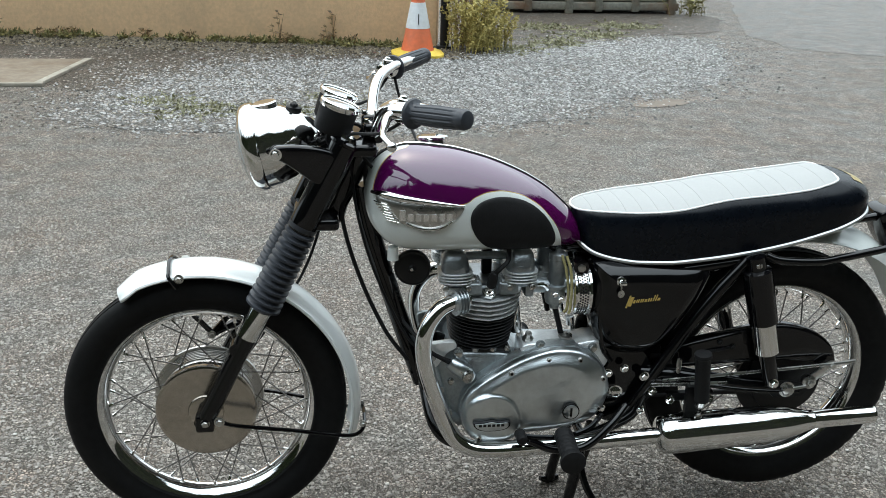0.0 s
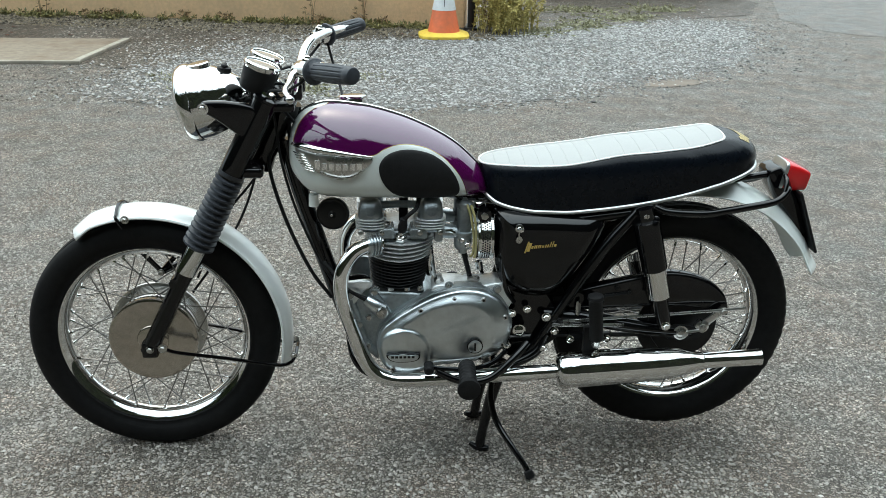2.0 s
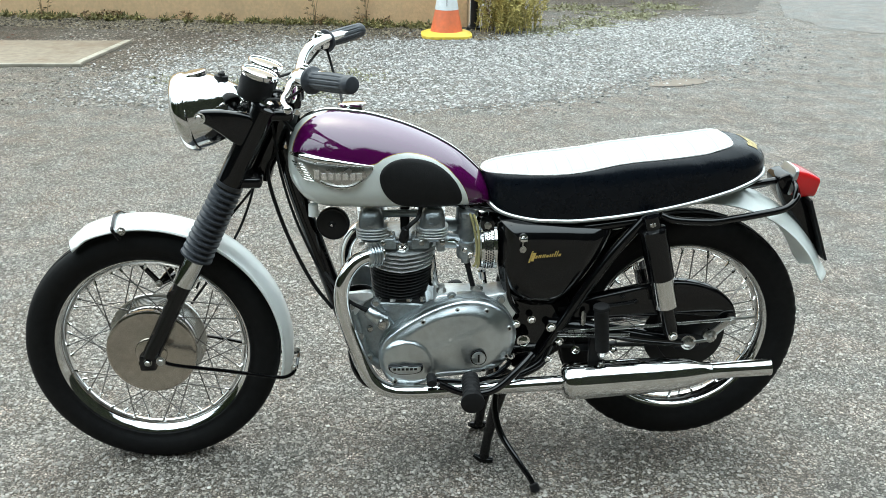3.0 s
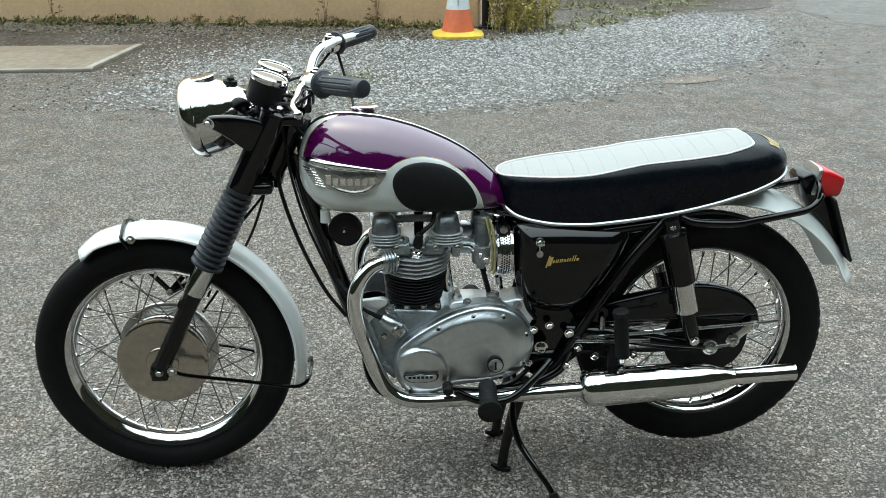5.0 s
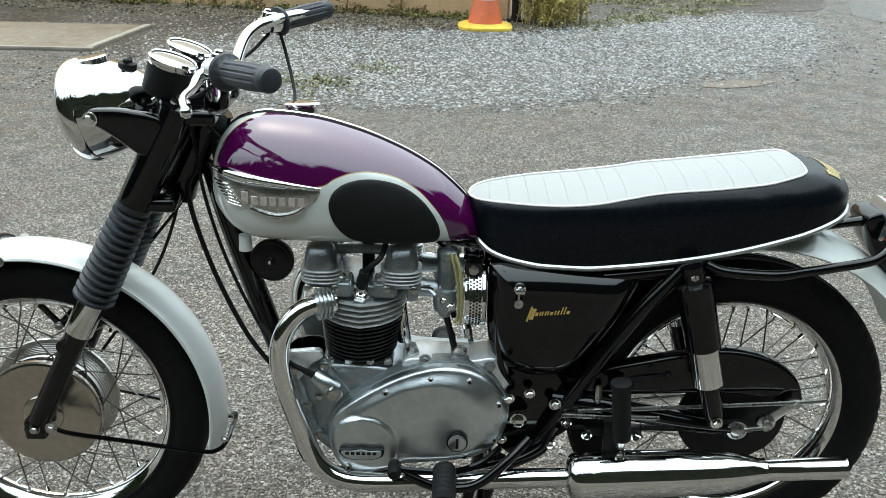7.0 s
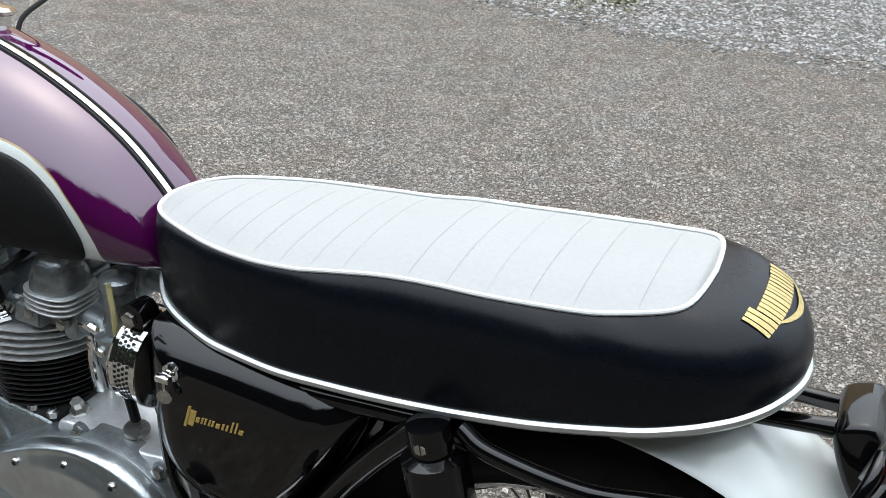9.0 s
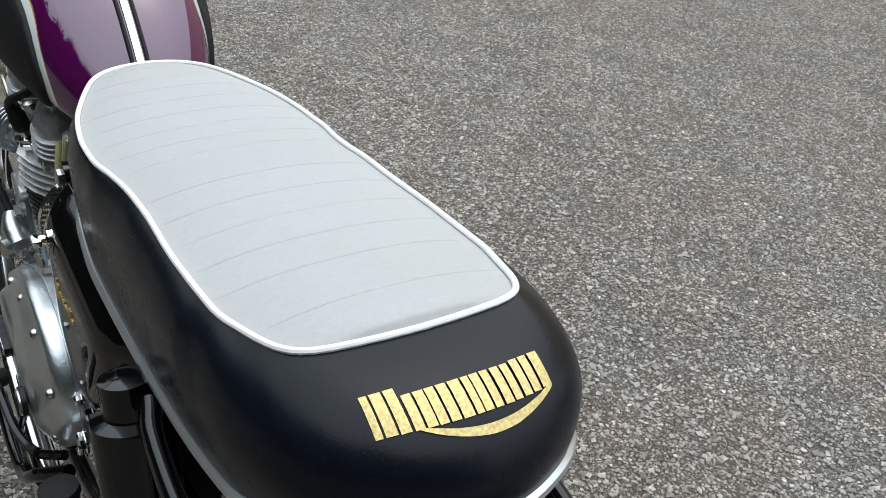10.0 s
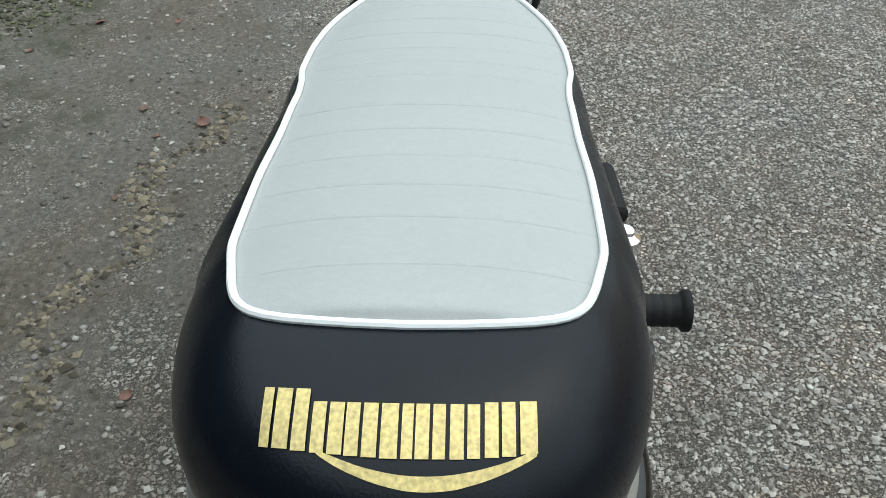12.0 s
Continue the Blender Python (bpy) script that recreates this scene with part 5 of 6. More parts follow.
for x in (0.6175, 0.7005):
    bm = B()
    skin(bm, [[bm.verts.new((x + sx * 0.021 * f, y0 if sy < 0 else -0.05, z)) for sx, sy in ((-1, -1), (1, -1), (1, 1), (-1, 1))] for z, f, y0 in ((0.624, 1.12, -0.104), (0.652, 1.0, -0.098), (0.657, 0.85, -0.092))])
    bmesh.ops.bevel(bm, geom=bm.edges[:], offset=0.004, segments=2, affect="EDGES")
    part("head_tower", bm, CASTING, engine)
bm = B()
box(bm, (0.584, -0.092, 0.462), (0.716, 0.092, 0.482), 0.005)
part("barrel_flange", bm, FIN_BLACK, engine)
for x in (0.594, 0.630, 0.672, 0.706):
    bm = B()
    lathe(bm, [(0, 0.0085), (0.008, 0.0085), (0.010, 0.005), (0.012, 0.0048)], (x, -0.088, 0.478), (0, 0, 1), 6)
    part("barrel_nut", bm, STEEL, engine)
for x in (0.618, 0.700):
    bm = B()
    lathe(bm, [(0, 0.0105), (0.010, 0.0105), (0.012, 0.007), (0.013, 0.001)], (x, -0.086, 0.655), (0, -0.3, 1), 6)
    part("head_bolt", bm, STEEL, engine)
# push-rod tube at the barrel's side
bm = B()
tube(bm, [(0.738, -0.03, 0.50), (0.730, -0.03, 0.56), (0.722, -0.03, 0.63)], 0.014, 12)
part("push_rod_tube", bm, CHROME, engine)
# rocker boxes: at each end a low dome over three thin fins, a plain bridge between
for x, tilt in ((0.581, -0.06), (0.730, 0.06)):
    bm = B()
    box(bm, (x - 0.024, -0.06, 0.640), (x + 0.024, 0.06, 0.684), 0.008, 3)
    rb = part("rocker_box", bm, DARKCAST, engine, "finned alloy rocker box", 50)
    for s in (-1, 1):
        cy = s * 0.070
        bm = B()
        rows = []
        for z, hx, hy in ((0.640, 0.029, 0.024), (0.650, 0.0315, 0.030), (0.680, 0.0325, 0.033), (0.694, 0.0310, 0.0315), (0.706, 0.0285, 0.027), (0.715, 0.0255, 0.0225), (0.7195, 0.022, 0.018), (0.721, 0.013, 0.010)):
            rows.append([bm.verts.new((x + tilt * (z - 0.66) + hx * math.copysign(abs(math.cos(a)) ** 0.7, math.cos(a)), cy + hy * math.copysign(abs(math.sin(a)) ** 0.75, math.sin(a)), z)) for a in [2 * math.pi * k / 32 for k in range(32)]])
        skin(bm, rows)
        part("rocker_dome", bm, DARKCAST, rb, "", 50)
        for k in range(4):
            bm = fin(0.0, -0.0395, 0.0395, 0.038, 0.0012, 0.12)
            bmesh.ops.translate(bm, vec=(x + tilt * 0.008 * k, cy, 0.653 + 0.0074 * k), verts=bm.verts[:])
            part("rocker_fin", bm, HEADFIN, rb)
        for sx in (-1, 1):
            bm = B()
            lathe(bm, [(-0.006, 0.0075), (0.006, 0.0075), (0.007, 0.006), (0.0072, 0.001)], (x + sx * 0.026, cy + s * 0.026, 0.640), (0, s, 0.2), 6)
            part("rocker_nut", bm, STEEL, rb)
        bm = B()
        lathe(bm, [(-0.004, 0.0125), (0.0015, 0.0125), (0.0025, 0.011), (0.0028, 0.001)], (x + tilt * 0.03, cy + s * 0.0275, 0.695), (0, s, 0.55), 20)
        part("rocker_cap", bm, DARKCAST, rb)
bm = B()
lathe(bm, [(-0.004, 0.0165), (0.003, 0.0165), (0.004, 0.013), (0.010, 0.013), (0.012, 0.008), (0.022, 0.007)], (0.656, -0.098, 0.628), (0.12, -0.45, 1.0), 6)
part("spark_plug", bm, CHROME, engine)
bm = B()
lathe(bm, [(0, 0.009), (0.004, 0.0115), (0.022, 0.0115), (0.028, 0.0095), (0.040, 0.009), (0.042, 0.004)], (0.658, -0.106, 0.647), (0.15, -0.30, 1.0), 14)
part("spark_plug_cap", bm, RUBBER, engine)
bm = B()
tube(bm, [(0.663, -0.117, 0.682), (0.676, -0.120, 0.696), (0.696, -0.105, 0.712), (0.705, -0.05, 0.735)], 0.0055, 8)
part("plug_lead", bm, RUBBER, engine)
bm = B()
box(bm, (0.652, -0.012, 0.640), (0.676, 0.012, 0.742), 0.005)
part("head_steady", bm, SATIN, engine)
bm = B()
tube(bm, [(0.60, -0.02, 0.690), (0.66, -0.02, 0.692), (0.725, -0.02, 0.690)], 0.010, 10)
part("oil_feed_pipe", bm, CASTING, engine)

# ---- exhausts ----
for s in (-1, 1):
    bm = B()
    tube(bm, [(0.606, s * 0.095, 0.612), (0.575, s * 0.108, 0.612), (0.540, s * 0.120, 0.598), (0.512, s * 0.130, 0.560), (0.503, s * 0.136, 0.515), (0.510, s * 0.141, 0.460), (0.532, s * 0.147, 0.390), (0.556, s * 0.153, 0.325), (0.580, s * 0.158, 0.285), (0.618, s * 0.163, 0.262), (0.68, s * 0.167, 0.257), (0.80, s * 0.170, 0.264), (0.95, s * 0.172, 0.274), (1.085, s * 0.174, 0.283)], 0.0195, 18, 8)
    ex = part("exhaust_pipe", bm, CHROME, bike, "chromed exhaust pipe")
    bm = B()
    lathe(bm, [(-0.006, 0.021)] + [(0.0075 * k + e, r) for k in range(4) for e, r in ((0.0, 0.023), (0.0008, 0.031), (0.0030, 0.031), (0.0038, 0.023))] + [(0.031, 0.021)], (0.598, s * 0.101, 0.612), (-0.93, s * 0.36, 0.0), 28)
    part("finned_clamp", bm, ALLOY, ex)
    a, b = Vector((1.062, s * 0.176, 0.2850)), Vector((1.606, s * 0.178, 0.3190))
    d = (b - a).normalized()
    bm = B()
    lathe(bm, [(-0.004, 0.020), (-0.002, 0.030), (0.003, 0.040), (0.012, 0.0458), (0.028, 0.0478), (0.06, 0.0482), (0.20, 0.0462), (0.27, 0.0435), (0.315, 0.0390), (0.345, 0.0325), (0.366, 0.0262), (0.378, 0.0228), (0.384, 0.0238), (0.388, 0.0215), (0.533, 0.0215), (0.537, 0.0225), (0.540, 0.0215), (0.540, 0.0185), (0.50, 0.0185)], a, d, 40)
    part("silencer", bm, CHROME, ex, "chromed tapering silencer")
    bm = B()
    box(bm, (1.13, s * 0.150, 0.310), (1.17, s * 0.158, 0.40), 0.003)
    part("silencer_bracket", bm, SATIN, ex)

# ---- carburettors and filters ----
for s in (-1, 1):
    bm = B()
    box(bm, (0.742, s * 0.060 - 0.026, 0.609), (0.764, s * 0.060 + 0.026, 0.657), 0.006)
    tube(bm, [(0.748, s * 0.060, 0.636), (0.775, s * 0.062, 0.632), (0.802, s * 0.064, 0.630)], [0.022, 0.019, 0.017], 16)
    cb = part("carburettor", bm, CASTING, bike, "cast alloy carburettor")
    bm = B()
    lathe(bm, [(-0.034, 0.018), (-0.03, 0.0215), (0.0, 0.022), (0.004, 0.0195), (0.046, 0.0195), (0.048, 0.0215), (0.060, 0.0215), (0.063, 0.017), (0.066, 0.007), (0.074, 0.005)], (0.820, s * 0.066, 0.650), (0.0, 0, 1), 22)
    part("mixing_chamber", bm, DARKCAST, cb)
    bm = B()
    lathe(bm, [(-0.014, 0.006), (-0.012, 0.011), (0.0, 0.012), (0.002, 0.021), (0.012, 0.0235), (0.040, 0.0235), (0.042, 0.026), (0.047, 0.026), (0.048, 0.018)], (0.816, s * 0.072, 0.589), (0.0, 0, 1), 24)
    part("float_bowl", bm, CASTING, cb, "round alloy float bowl")
    bm = B()
    tube(bm, [(0.800, s * 0.078, 0.628), (0.786, s * 0.084, 0.640), (0.770, s * 0.084, 0.640)], [0.009, 0.006, 0.004], 8)
    part("throttle_stop", bm, CHROME, cb)
    bm = B()
    bolt(bm, (0.812, s * 0.090, 0.618), (0, s, 0), 0.007, 0.009)
    part("air_screw", bm, CHROME, cb)
    bm = B()
    bolt(bm, (0.826, s * 0.092, 0.606), (0, s, 0), 0.007, 0.008)
    part("banjo_bolt", bm, CHROME, cb)
    bm = B()
    lathe(bm, [(0.0, 0.018), (0.03, 0.02)], (0.822, s * 0.066, 0.632), (1, 0, 0), 18)
    part("bell_mouth", bm, ALLOY, cb)
    for dx in (0.0, 0.009):
        bm = B()
        tube(bm, [(0.824 + dx, s * (0.085 + dx), 0.712), (0.834 + dx, s * (0.092 + dx), 0.68), (0.842 + dx * 0.6, s * (0.096 + dx), 0.63), (0.841 + dx * 0.6, s * (0.096 + dx), 0.585), (0.834 + dx, s * (0.095 + dx), 0.574)], 0.0034, 8)
        part("fuel_pipe", bm, TUBING, cb, "yellowed clear fuel pipe")
    bm = B()
    tube(bm, [(0.818, s * 0.072, 0.580), (0.826, s * 0.074, 0.55), (0.838, s * 0.076, 0.505)], 0.0065, 8)
    part("drain_pipe", bm, RUBBER, cb)
    bm = B()
    tube(bm, [(0.820, s * 0.066, 0.718), (0.812, s * 0.06, 0.715), (0.78, s * 0.04, 0.735)], 0.0035, 8)
    part("cable", bm, RUBBER, cb)
    # filter
    bm = B()
    lathe(bm, [(0.0, 0.02), (0.0, 0.058), (0.004, 0.060), (0.008, 0.058)], (0.852, s * 0.072, 0.622), (1, 0, 0), 36)
    lathe(bm, [(0.031, 0.058), (0.033, 0.060), (0.039, 0.060), (0.041, 0.057), (0.041, 0.01)], (0.852, s * 0.072, 0.622), (1, 0, 0), 36)
    fi = part("air_filter", bm, CHROME, bike, "chrome perforated air filter")
    bm = B()
    lathe(bm, [(0.008, 0.0575), (0.031, 0.0575)], (0.852, s * 0.072, 0.622), (1, 0, 0), 40, caps=False)
    part("perforated_band", bm, CHROME, fi)
    # punched holes as small dark discs set in the band
    me = None
    for j in range(4):
        for k in range(52):
            a = 2 * math.pi * (k + 0.5 * (j % 2)) / 52
            if math.sin(a) * s < -0.25:
                continue
            o = Vector((0.852 + 0.0110 + 0.0058 * j, s * 0.072 + math.sin(a) * 0.0577, 0.622 + math.cos(a) * 0.0577))
            if me is None:
                bm = B()
                lathe(bm, [(-0.001, 0.0021), (0.0004, 0.0021)], (0, 0, 0), (0, 0, 1), 8)
                me = bpy.data.meshes.new("hole")
                bm.to_mesh(me)
                bm.free()
                me.materials.append(SATIN)
            if s < 0:
                ob = new("hole", me)
                adopt(ob, fi)
                ob.matrix_basis = Matrix.Translation(o) @ Vector((0, math.sin(a), math.cos(a))).to_track_quat("Z", "Y").to_matrix().to_4x4()
    bm = B()
    lathe(bm, [(0, 0.010), (0.02, 0.010), (0.022, 0.004)], (0.86, s * 0.055, 0.545), (0.15, 0, -1), 12)
    tube(bm, [(0.862, s * 0.055, 0.54), (0.87, s * 0.057, 0.51)], 0.006, 8)
    part("drain_stub", bm, CHROME, fi)

# horn and coil
bm = B()
lathe(bm, [(-0.03, 0.014), (-0.012, 0.024), (-0.008, 0.040), (0.000, 0.042), (0.010, 0.042), (0.013, 0.040), (0.012, 0.036), (0.015, 0.031), (0.015, 0.010), (0.019, 0.006)], (0.484, -0.05, 0.678), (-0.15, -1, 0), 28)
part("horn", bm, SATIN, bike, "black round horn")
bm = B()
bolt(bm, (0.481, -0.068, 0.678), (-0.15, -1, 0), 0.004, 0.004, False)
part("horn_screw", bm, STEEL, bike)
bm = B()
lathe(bm, [(0, 0.016), (0.03, 0.018), (0.032, 0.010)], (0.868, -0.070, 0.686), (0, -1, 0), 18)
part("seat_hinge", bm, BLACK, bike)
bm = B()
bolt(bm, (0.868, -0.100, 0.686), (0, -1, 0), 0.010, 0.007, False)
part("hinge_bolt", bm, STEEL, bike)

# ---- pedals, pegs and stands ----
bm = B()
tube(bm, [(0.985, -0.155, 0.355), (0.945, -0.185, 0.325), (0.90, -0.195, 0.285), (0.86, -0.197, 0.268), (0.80, -0.198, 0.272), (0.745, -0.198, 0.298)], 0.0095, 10)
part("footrest_bar", bm, BLACK, bike, "black bent footrest bar")
for s in (-1, 1):
    bm = B()
    n = 20
    prof = [(0.0, 0.015), (0.003, 0.019)]
    for k in range(7):
        prof += [(0.006 + 0.013 * k, 0.0187), (0.008 + 0.013 * k, 0.0195), (0.017 + 0.013 * k, 0.0195)]
    prof += [(0.098, 0.021), (0.101, 0.025), (0.110, 0.025), (0.113, 0.016)]
    lathe(bm, [(a * 1.02, r * 1.15) for a, r in prof], (0.822, s * 0.212, 0.336 if s > 0 else 0.320), (-0.02, s, -0.02 if s > 0 else -0.08), n)
    peg = part("footrest", bm, RUBBER, bike, "ribbed black rubber footrest", 60)
    # pillion pegs, folded up
    if s < 0:
        bm = B()
        lathe(bm, [(0, 0.012), (0.004, 0.018), (0.118, 0.018), (0.122, 0.021), (0.130, 0.020), (0.132, 0.010)], (1.160, -0.180, 0.372), (-0.10, -0.06, 1), 14)
        part("pillion_peg", bm, RUBBER, bike, "folded black pillion footpeg")
        bm = B()
        tube(bm, [(1.165, -0.135, 0.350), (1.162, -0.165, 0.352), (1.160, -0.180, 0.374)], 0.010, 10)
        part("peg_mount", bm, STEEL, bike)
    bm = B()
    box(bm, (1.10, s * 0.112, 0.345), (1.21, s * 0.120, 0.365), 0.004)
    part("peg_bracket", bm, SATIN, bike)
for at in ((1.195, -0.140, 0.358), (1.165, -0.150, 0.345), (1.10, -0.135, 0.355)):
    bm = B()
    bolt(bm, at, (0, -1, 0), 0.008, 0.010)
    part("peg_bolt", bm, CHROME, bike)
bm = B()
tube(bm, [(0.93, -0.15, 0.33), (0.89, -0.178, 0.31), (0.83, -0.192, 0.300), (0.76, -0.197, 0.305), (0.733, -0.199, 0.310)], 0.0065, 8)
part("gear_lever", bm, BLACK, bike, "thin black gear lever")
bm = B()
lathe(bm, [(0.0, 0.010), (0.004, 0.013), (0.036, 0.013), (0.04, 0.009)], (0.726, -0.182, 0.310), (0, -1, 0), 14)
part("gear_lever_rubber", bm, RUBBER, bike)
# kick-start lever on the far side
bm = B()
tube(bm, [(0.96, 0.150, 0.40), (0.975, 0.165, 0.43), (0.985, 0.180, 0.48), (0.978, 0.191, 0.52), (0.955, 0.196, 0.545)], [0.010, 0.009, 0.008, 0.009, 0.011], 10)
lathe(bm, [(0, 0.018), (0.008, 0.018), (0.012, 0.009), (0.016, 0.008)], (0.942, 0.201, 0.540), (0.1, 0.2, 1), 14)
part("kick_start_lever", bm, CHROME, bike, "chrome kick-start lever")
bm = B()
lathe(bm, [(0, 0.010), (0.004, 0.014), (0.085, 0.014), (0.090, 0.010)], (0.918, 0.196, 0.552), (-0.9, -0.10, 0.10), 14)
part("kick_start_rubber", bm, RUBBER, bike)
bm = B()
prism(bm, outline([(0.66, 0.28), (0.80, 0.275), (0.92, 0.32), (0.94, 0.375), (0.90, 0.405), (0.80, 0.412), (0.70, 0.405), (0.62, 0.38), (0.62, 0.32)], 4), 0.105, 0.160, 0.015, 4)
part("timing_cover", bm, ALLOY, bike, "polished alloy timing and gearbox cover")

# centre stand
bm = B()
for s in (-1, 1):
    tube(bm, [(0.935, s * 0.075, 0.262), (0.905, s * 0.080, 0.16), (0.884, s * 0.084, 0.06), (0.876, s * 0.086, 0.004)], [0.019, 0.016, 0.013, 0.014], 12)
    tube(bm, [(0.848, s * 0.080, 0.010), (0.872, s * 0.088, 0.0), (0.900, s * 0.096, 0.002)], [0.006, 0.011, 0.008], 10)
tube(bm, [(0.920, -0.08, 0.205), (0.920, 0.08, 0.205)], 0.012, 10)
part("centre_stand", bm, BLACK, bike, "black centre stand on the tarmac")
bm = B()
tube(bm, [(0.905, -0.095, 0.235), (0.898, -0.120, 0.175), (0.912, -0.150, 0.120), (0.950, -0.195, 0.070), (0.982, -0.225, 0.030), (0.993, -0.236, 0.010)], [0.008, 0.009, 0.009, 0.008, 0.0075, 0.007], 10)
part("stand_arm", bm, BLACK, bike, "curved black stand lever")
bm = B()
lathe(bm, [(0, 0.008), (0.003, 0.012), (0.020, 0.013), (0.024, 0.009)], (0.990, -0.233, 0.019), (0.35, -0.35, -0.85), 14)
part("stand_foot_pad", bm, SATIN, bike)

# ---- tail ----
for s in (-1, 1):
    bm = B()
    tube(bm, [(1.295, s * 0.126, 0.716), (1.33, s * 0.134, 0.706), (1.42, s * 0.137, 0.702), (1.48, s * 0.124, 0.705), (1.54, s * 0.113, 0.711), (1.615, s * 0.100, 0.722), (1.652, s * 0.075, 0.742), (1.664, s * 0.04, 0.752)], 0.0095, 12)
    part("lifting_rail", bm, BLACK, bike, "black tubular lifting rail")
    bm = B()
    tube(bm, [(1.640, s * 0.086, 0.735), (1.650, s * 0.070, 0.765), (1.655, s * 0.045, 0.775)], 0.0065, 10)
    part("tail_bracket", bm, BLACK, bike)
bm = B()
tube(bm, [(1.664, -0.04, 0.752), (1.668, 0, 0.754), (1.664, 0.04, 0.752)], 0.0085, 10)
part("lifting_rail", bm, BLACK, bike)
bm = B()
prism(bm, outline([(1.612, 0.778), (1.628, 0.792), (1.650, 0.790), (1.680, 0.738), (1.722, 0.672), (1.735, 0.612), (1.720, 0.600), (1.690, 0.650), (1.645, 0.705), (1.622, 0.745)], 3), -0.042, 0.042, 0.008, 3)
tl = part("tail_lamp", bm, BLACK, bike, "black tail lamp housing with a red lens")
bm = B()
tube(bm, [(1.50, -0.02, 0.752), (1.55, -0.02, 0.760), (1.60, -0.02, 0.769), (1.645, -0.015, 0.772)], [0.008, 0.008, 0.009, 0.014], 10)
part("lamp_arm", bm, BLACK, tl)
ax = Vector((0.95, 0, -0.22)).normalized()
bm = B()
rings = []
for s, w, h in ((0.0, 0.040, 0.034), (0.006, 0.045, 0.038), (0.026, 0.045, 0.038), (0.046, 0.043, 0.034), (0.070, 0.040, 0.028), (0.0735, 0.037, 0.025), (0.0745, 0.028, 0.018), (0.075, 0.01, 0.006)):
    c = Vector((1.650, 0, 0.772)) + ax * s
    upv = Vector((0.22, 0, 0.95))
    rings.append([bm.verts.new(c + Vector((0, math.copysign(abs(math.cos(a)) ** 0.36, math.cos(a)) * w, 0)) + upv * math.copysign(abs(math.sin(a)) ** 0.36, math.sin(a)) * h) for a in [2 * math.pi * k / 32 for k in range(32)]])
skin(bm, rings)
part("red_lens", bm, RED, tl, "red plastic tail lamp lens")
bm = B()
rings = []
for s, w, h in ((0.000, 0.040, 0.034), (0.001, 0.0455, 0.0385), (0.006, 0.0465, 0.0395), (0.010, 0.0455, 0.0385)):
    c = Vector((1.648, 0, 0.7725)) + ax * s
    rings.append([bm.verts.new(c + Vector((0, math.copysign(abs(math.cos(a)) ** 0.36, math.cos(a)) * w, 0)) + Vector((0.22, 0, 0.95)) * math.copysign(abs(math.sin(a)) ** 0.36, math.sin(a)) * h) for a in [2 * math.pi * k / 32 for k in range(32)]])
skin(bm, rings)
part("lens_rim", bm, BRIGHTTRIM, tl)
bm = B()
m = Matrix.Translation((1.727, 0, 0.648)) @ Matrix.Rotation(radians(-21), 4, "Y")
box(bm, (-0.004, -0.070, -0.086), (0.004, 0.070, 0.092), 0.003, 2, m)
plate = part("number_plate", bm, SATIN, bike, "black number plate")

# ---- yard: gravel, slab, small growth ----
def random_island(m, lo, hi):
    """Each loose stone or leaf of a joined mesh takes a shade of its own."""
    n, l = m.node_tree.nodes, m.node_tree.links
    geo = n.new("ShaderNodeNewGeometry")
    r = n.new("ShaderNodeValToRGB")
    r.color_ramp.elements[0].color, r.color_ramp.elements[1].color = (*lo, 1), (*hi, 1)
    l.new(geo.outputs["Random Per Island"], r.inputs[0])
    l.new(r.outputs[0], n["Principled BSDF"].inputs["Base Color"])
    return m


GRAVEL = random_island(mat("grey_gravel", (0.4, 0.4, 0.4), 0.8), (0.07, 0.068, 0.063), (0.50, 0.495, 0.48))
CHIPS = random_island(mat("loose_chippings", (0.4, 0.4, 0.4), 0.85), (0.13, 0.12, 0.11), (0.60, 0.58, 0.54))
SETCHIPS = random_island(mat("set_chippings", (0.3, 0.3, 0.3), 0.75), (0.14, 0.125, 0.108), (0.47, 0.437, 0.393))
EARTHCHIPS = random_island(mat("earthy_chippings", (0.3, 0.3, 0.3), 0.9), (0.06, 0.051, 0.042), (0.36, 0.335, 0.30))
SOIL = ground_material("damp_soil", (0.105, 0.086, 0.068), (0.22, 0.195, 0.165), (0.48, 0.46, 0.43), (0.62, 0.54, 0.44), 40, 0.012)
STONYSOIL = random_island(mat("stony_soil", (0.2, 0.18, 0.15), 0.9), (0.07, 0.06, 0.048), (0.42, 0.385, 0.335))
CRUMBS = random_island(mat("earth_crumbs", (0.12, 0.1, 0.08), 0.95), (0.05, 0.043, 0.034), (0.25, 0.225, 0.185))
VERGE = random_island(mat("mossy_crumbs", (0.06, 0.06, 0.03), 0.95), (0.028, 0.024, 0.015), (0.12, 0.125, 0.06))
LITTER = random_island(mat("wall_litter", (0.1, 0.08, 0.05), 0.95), (0.025, 0.02, 0.014), (0.24, 0.20, 0.14))
rng = np.random.default_rng(4)


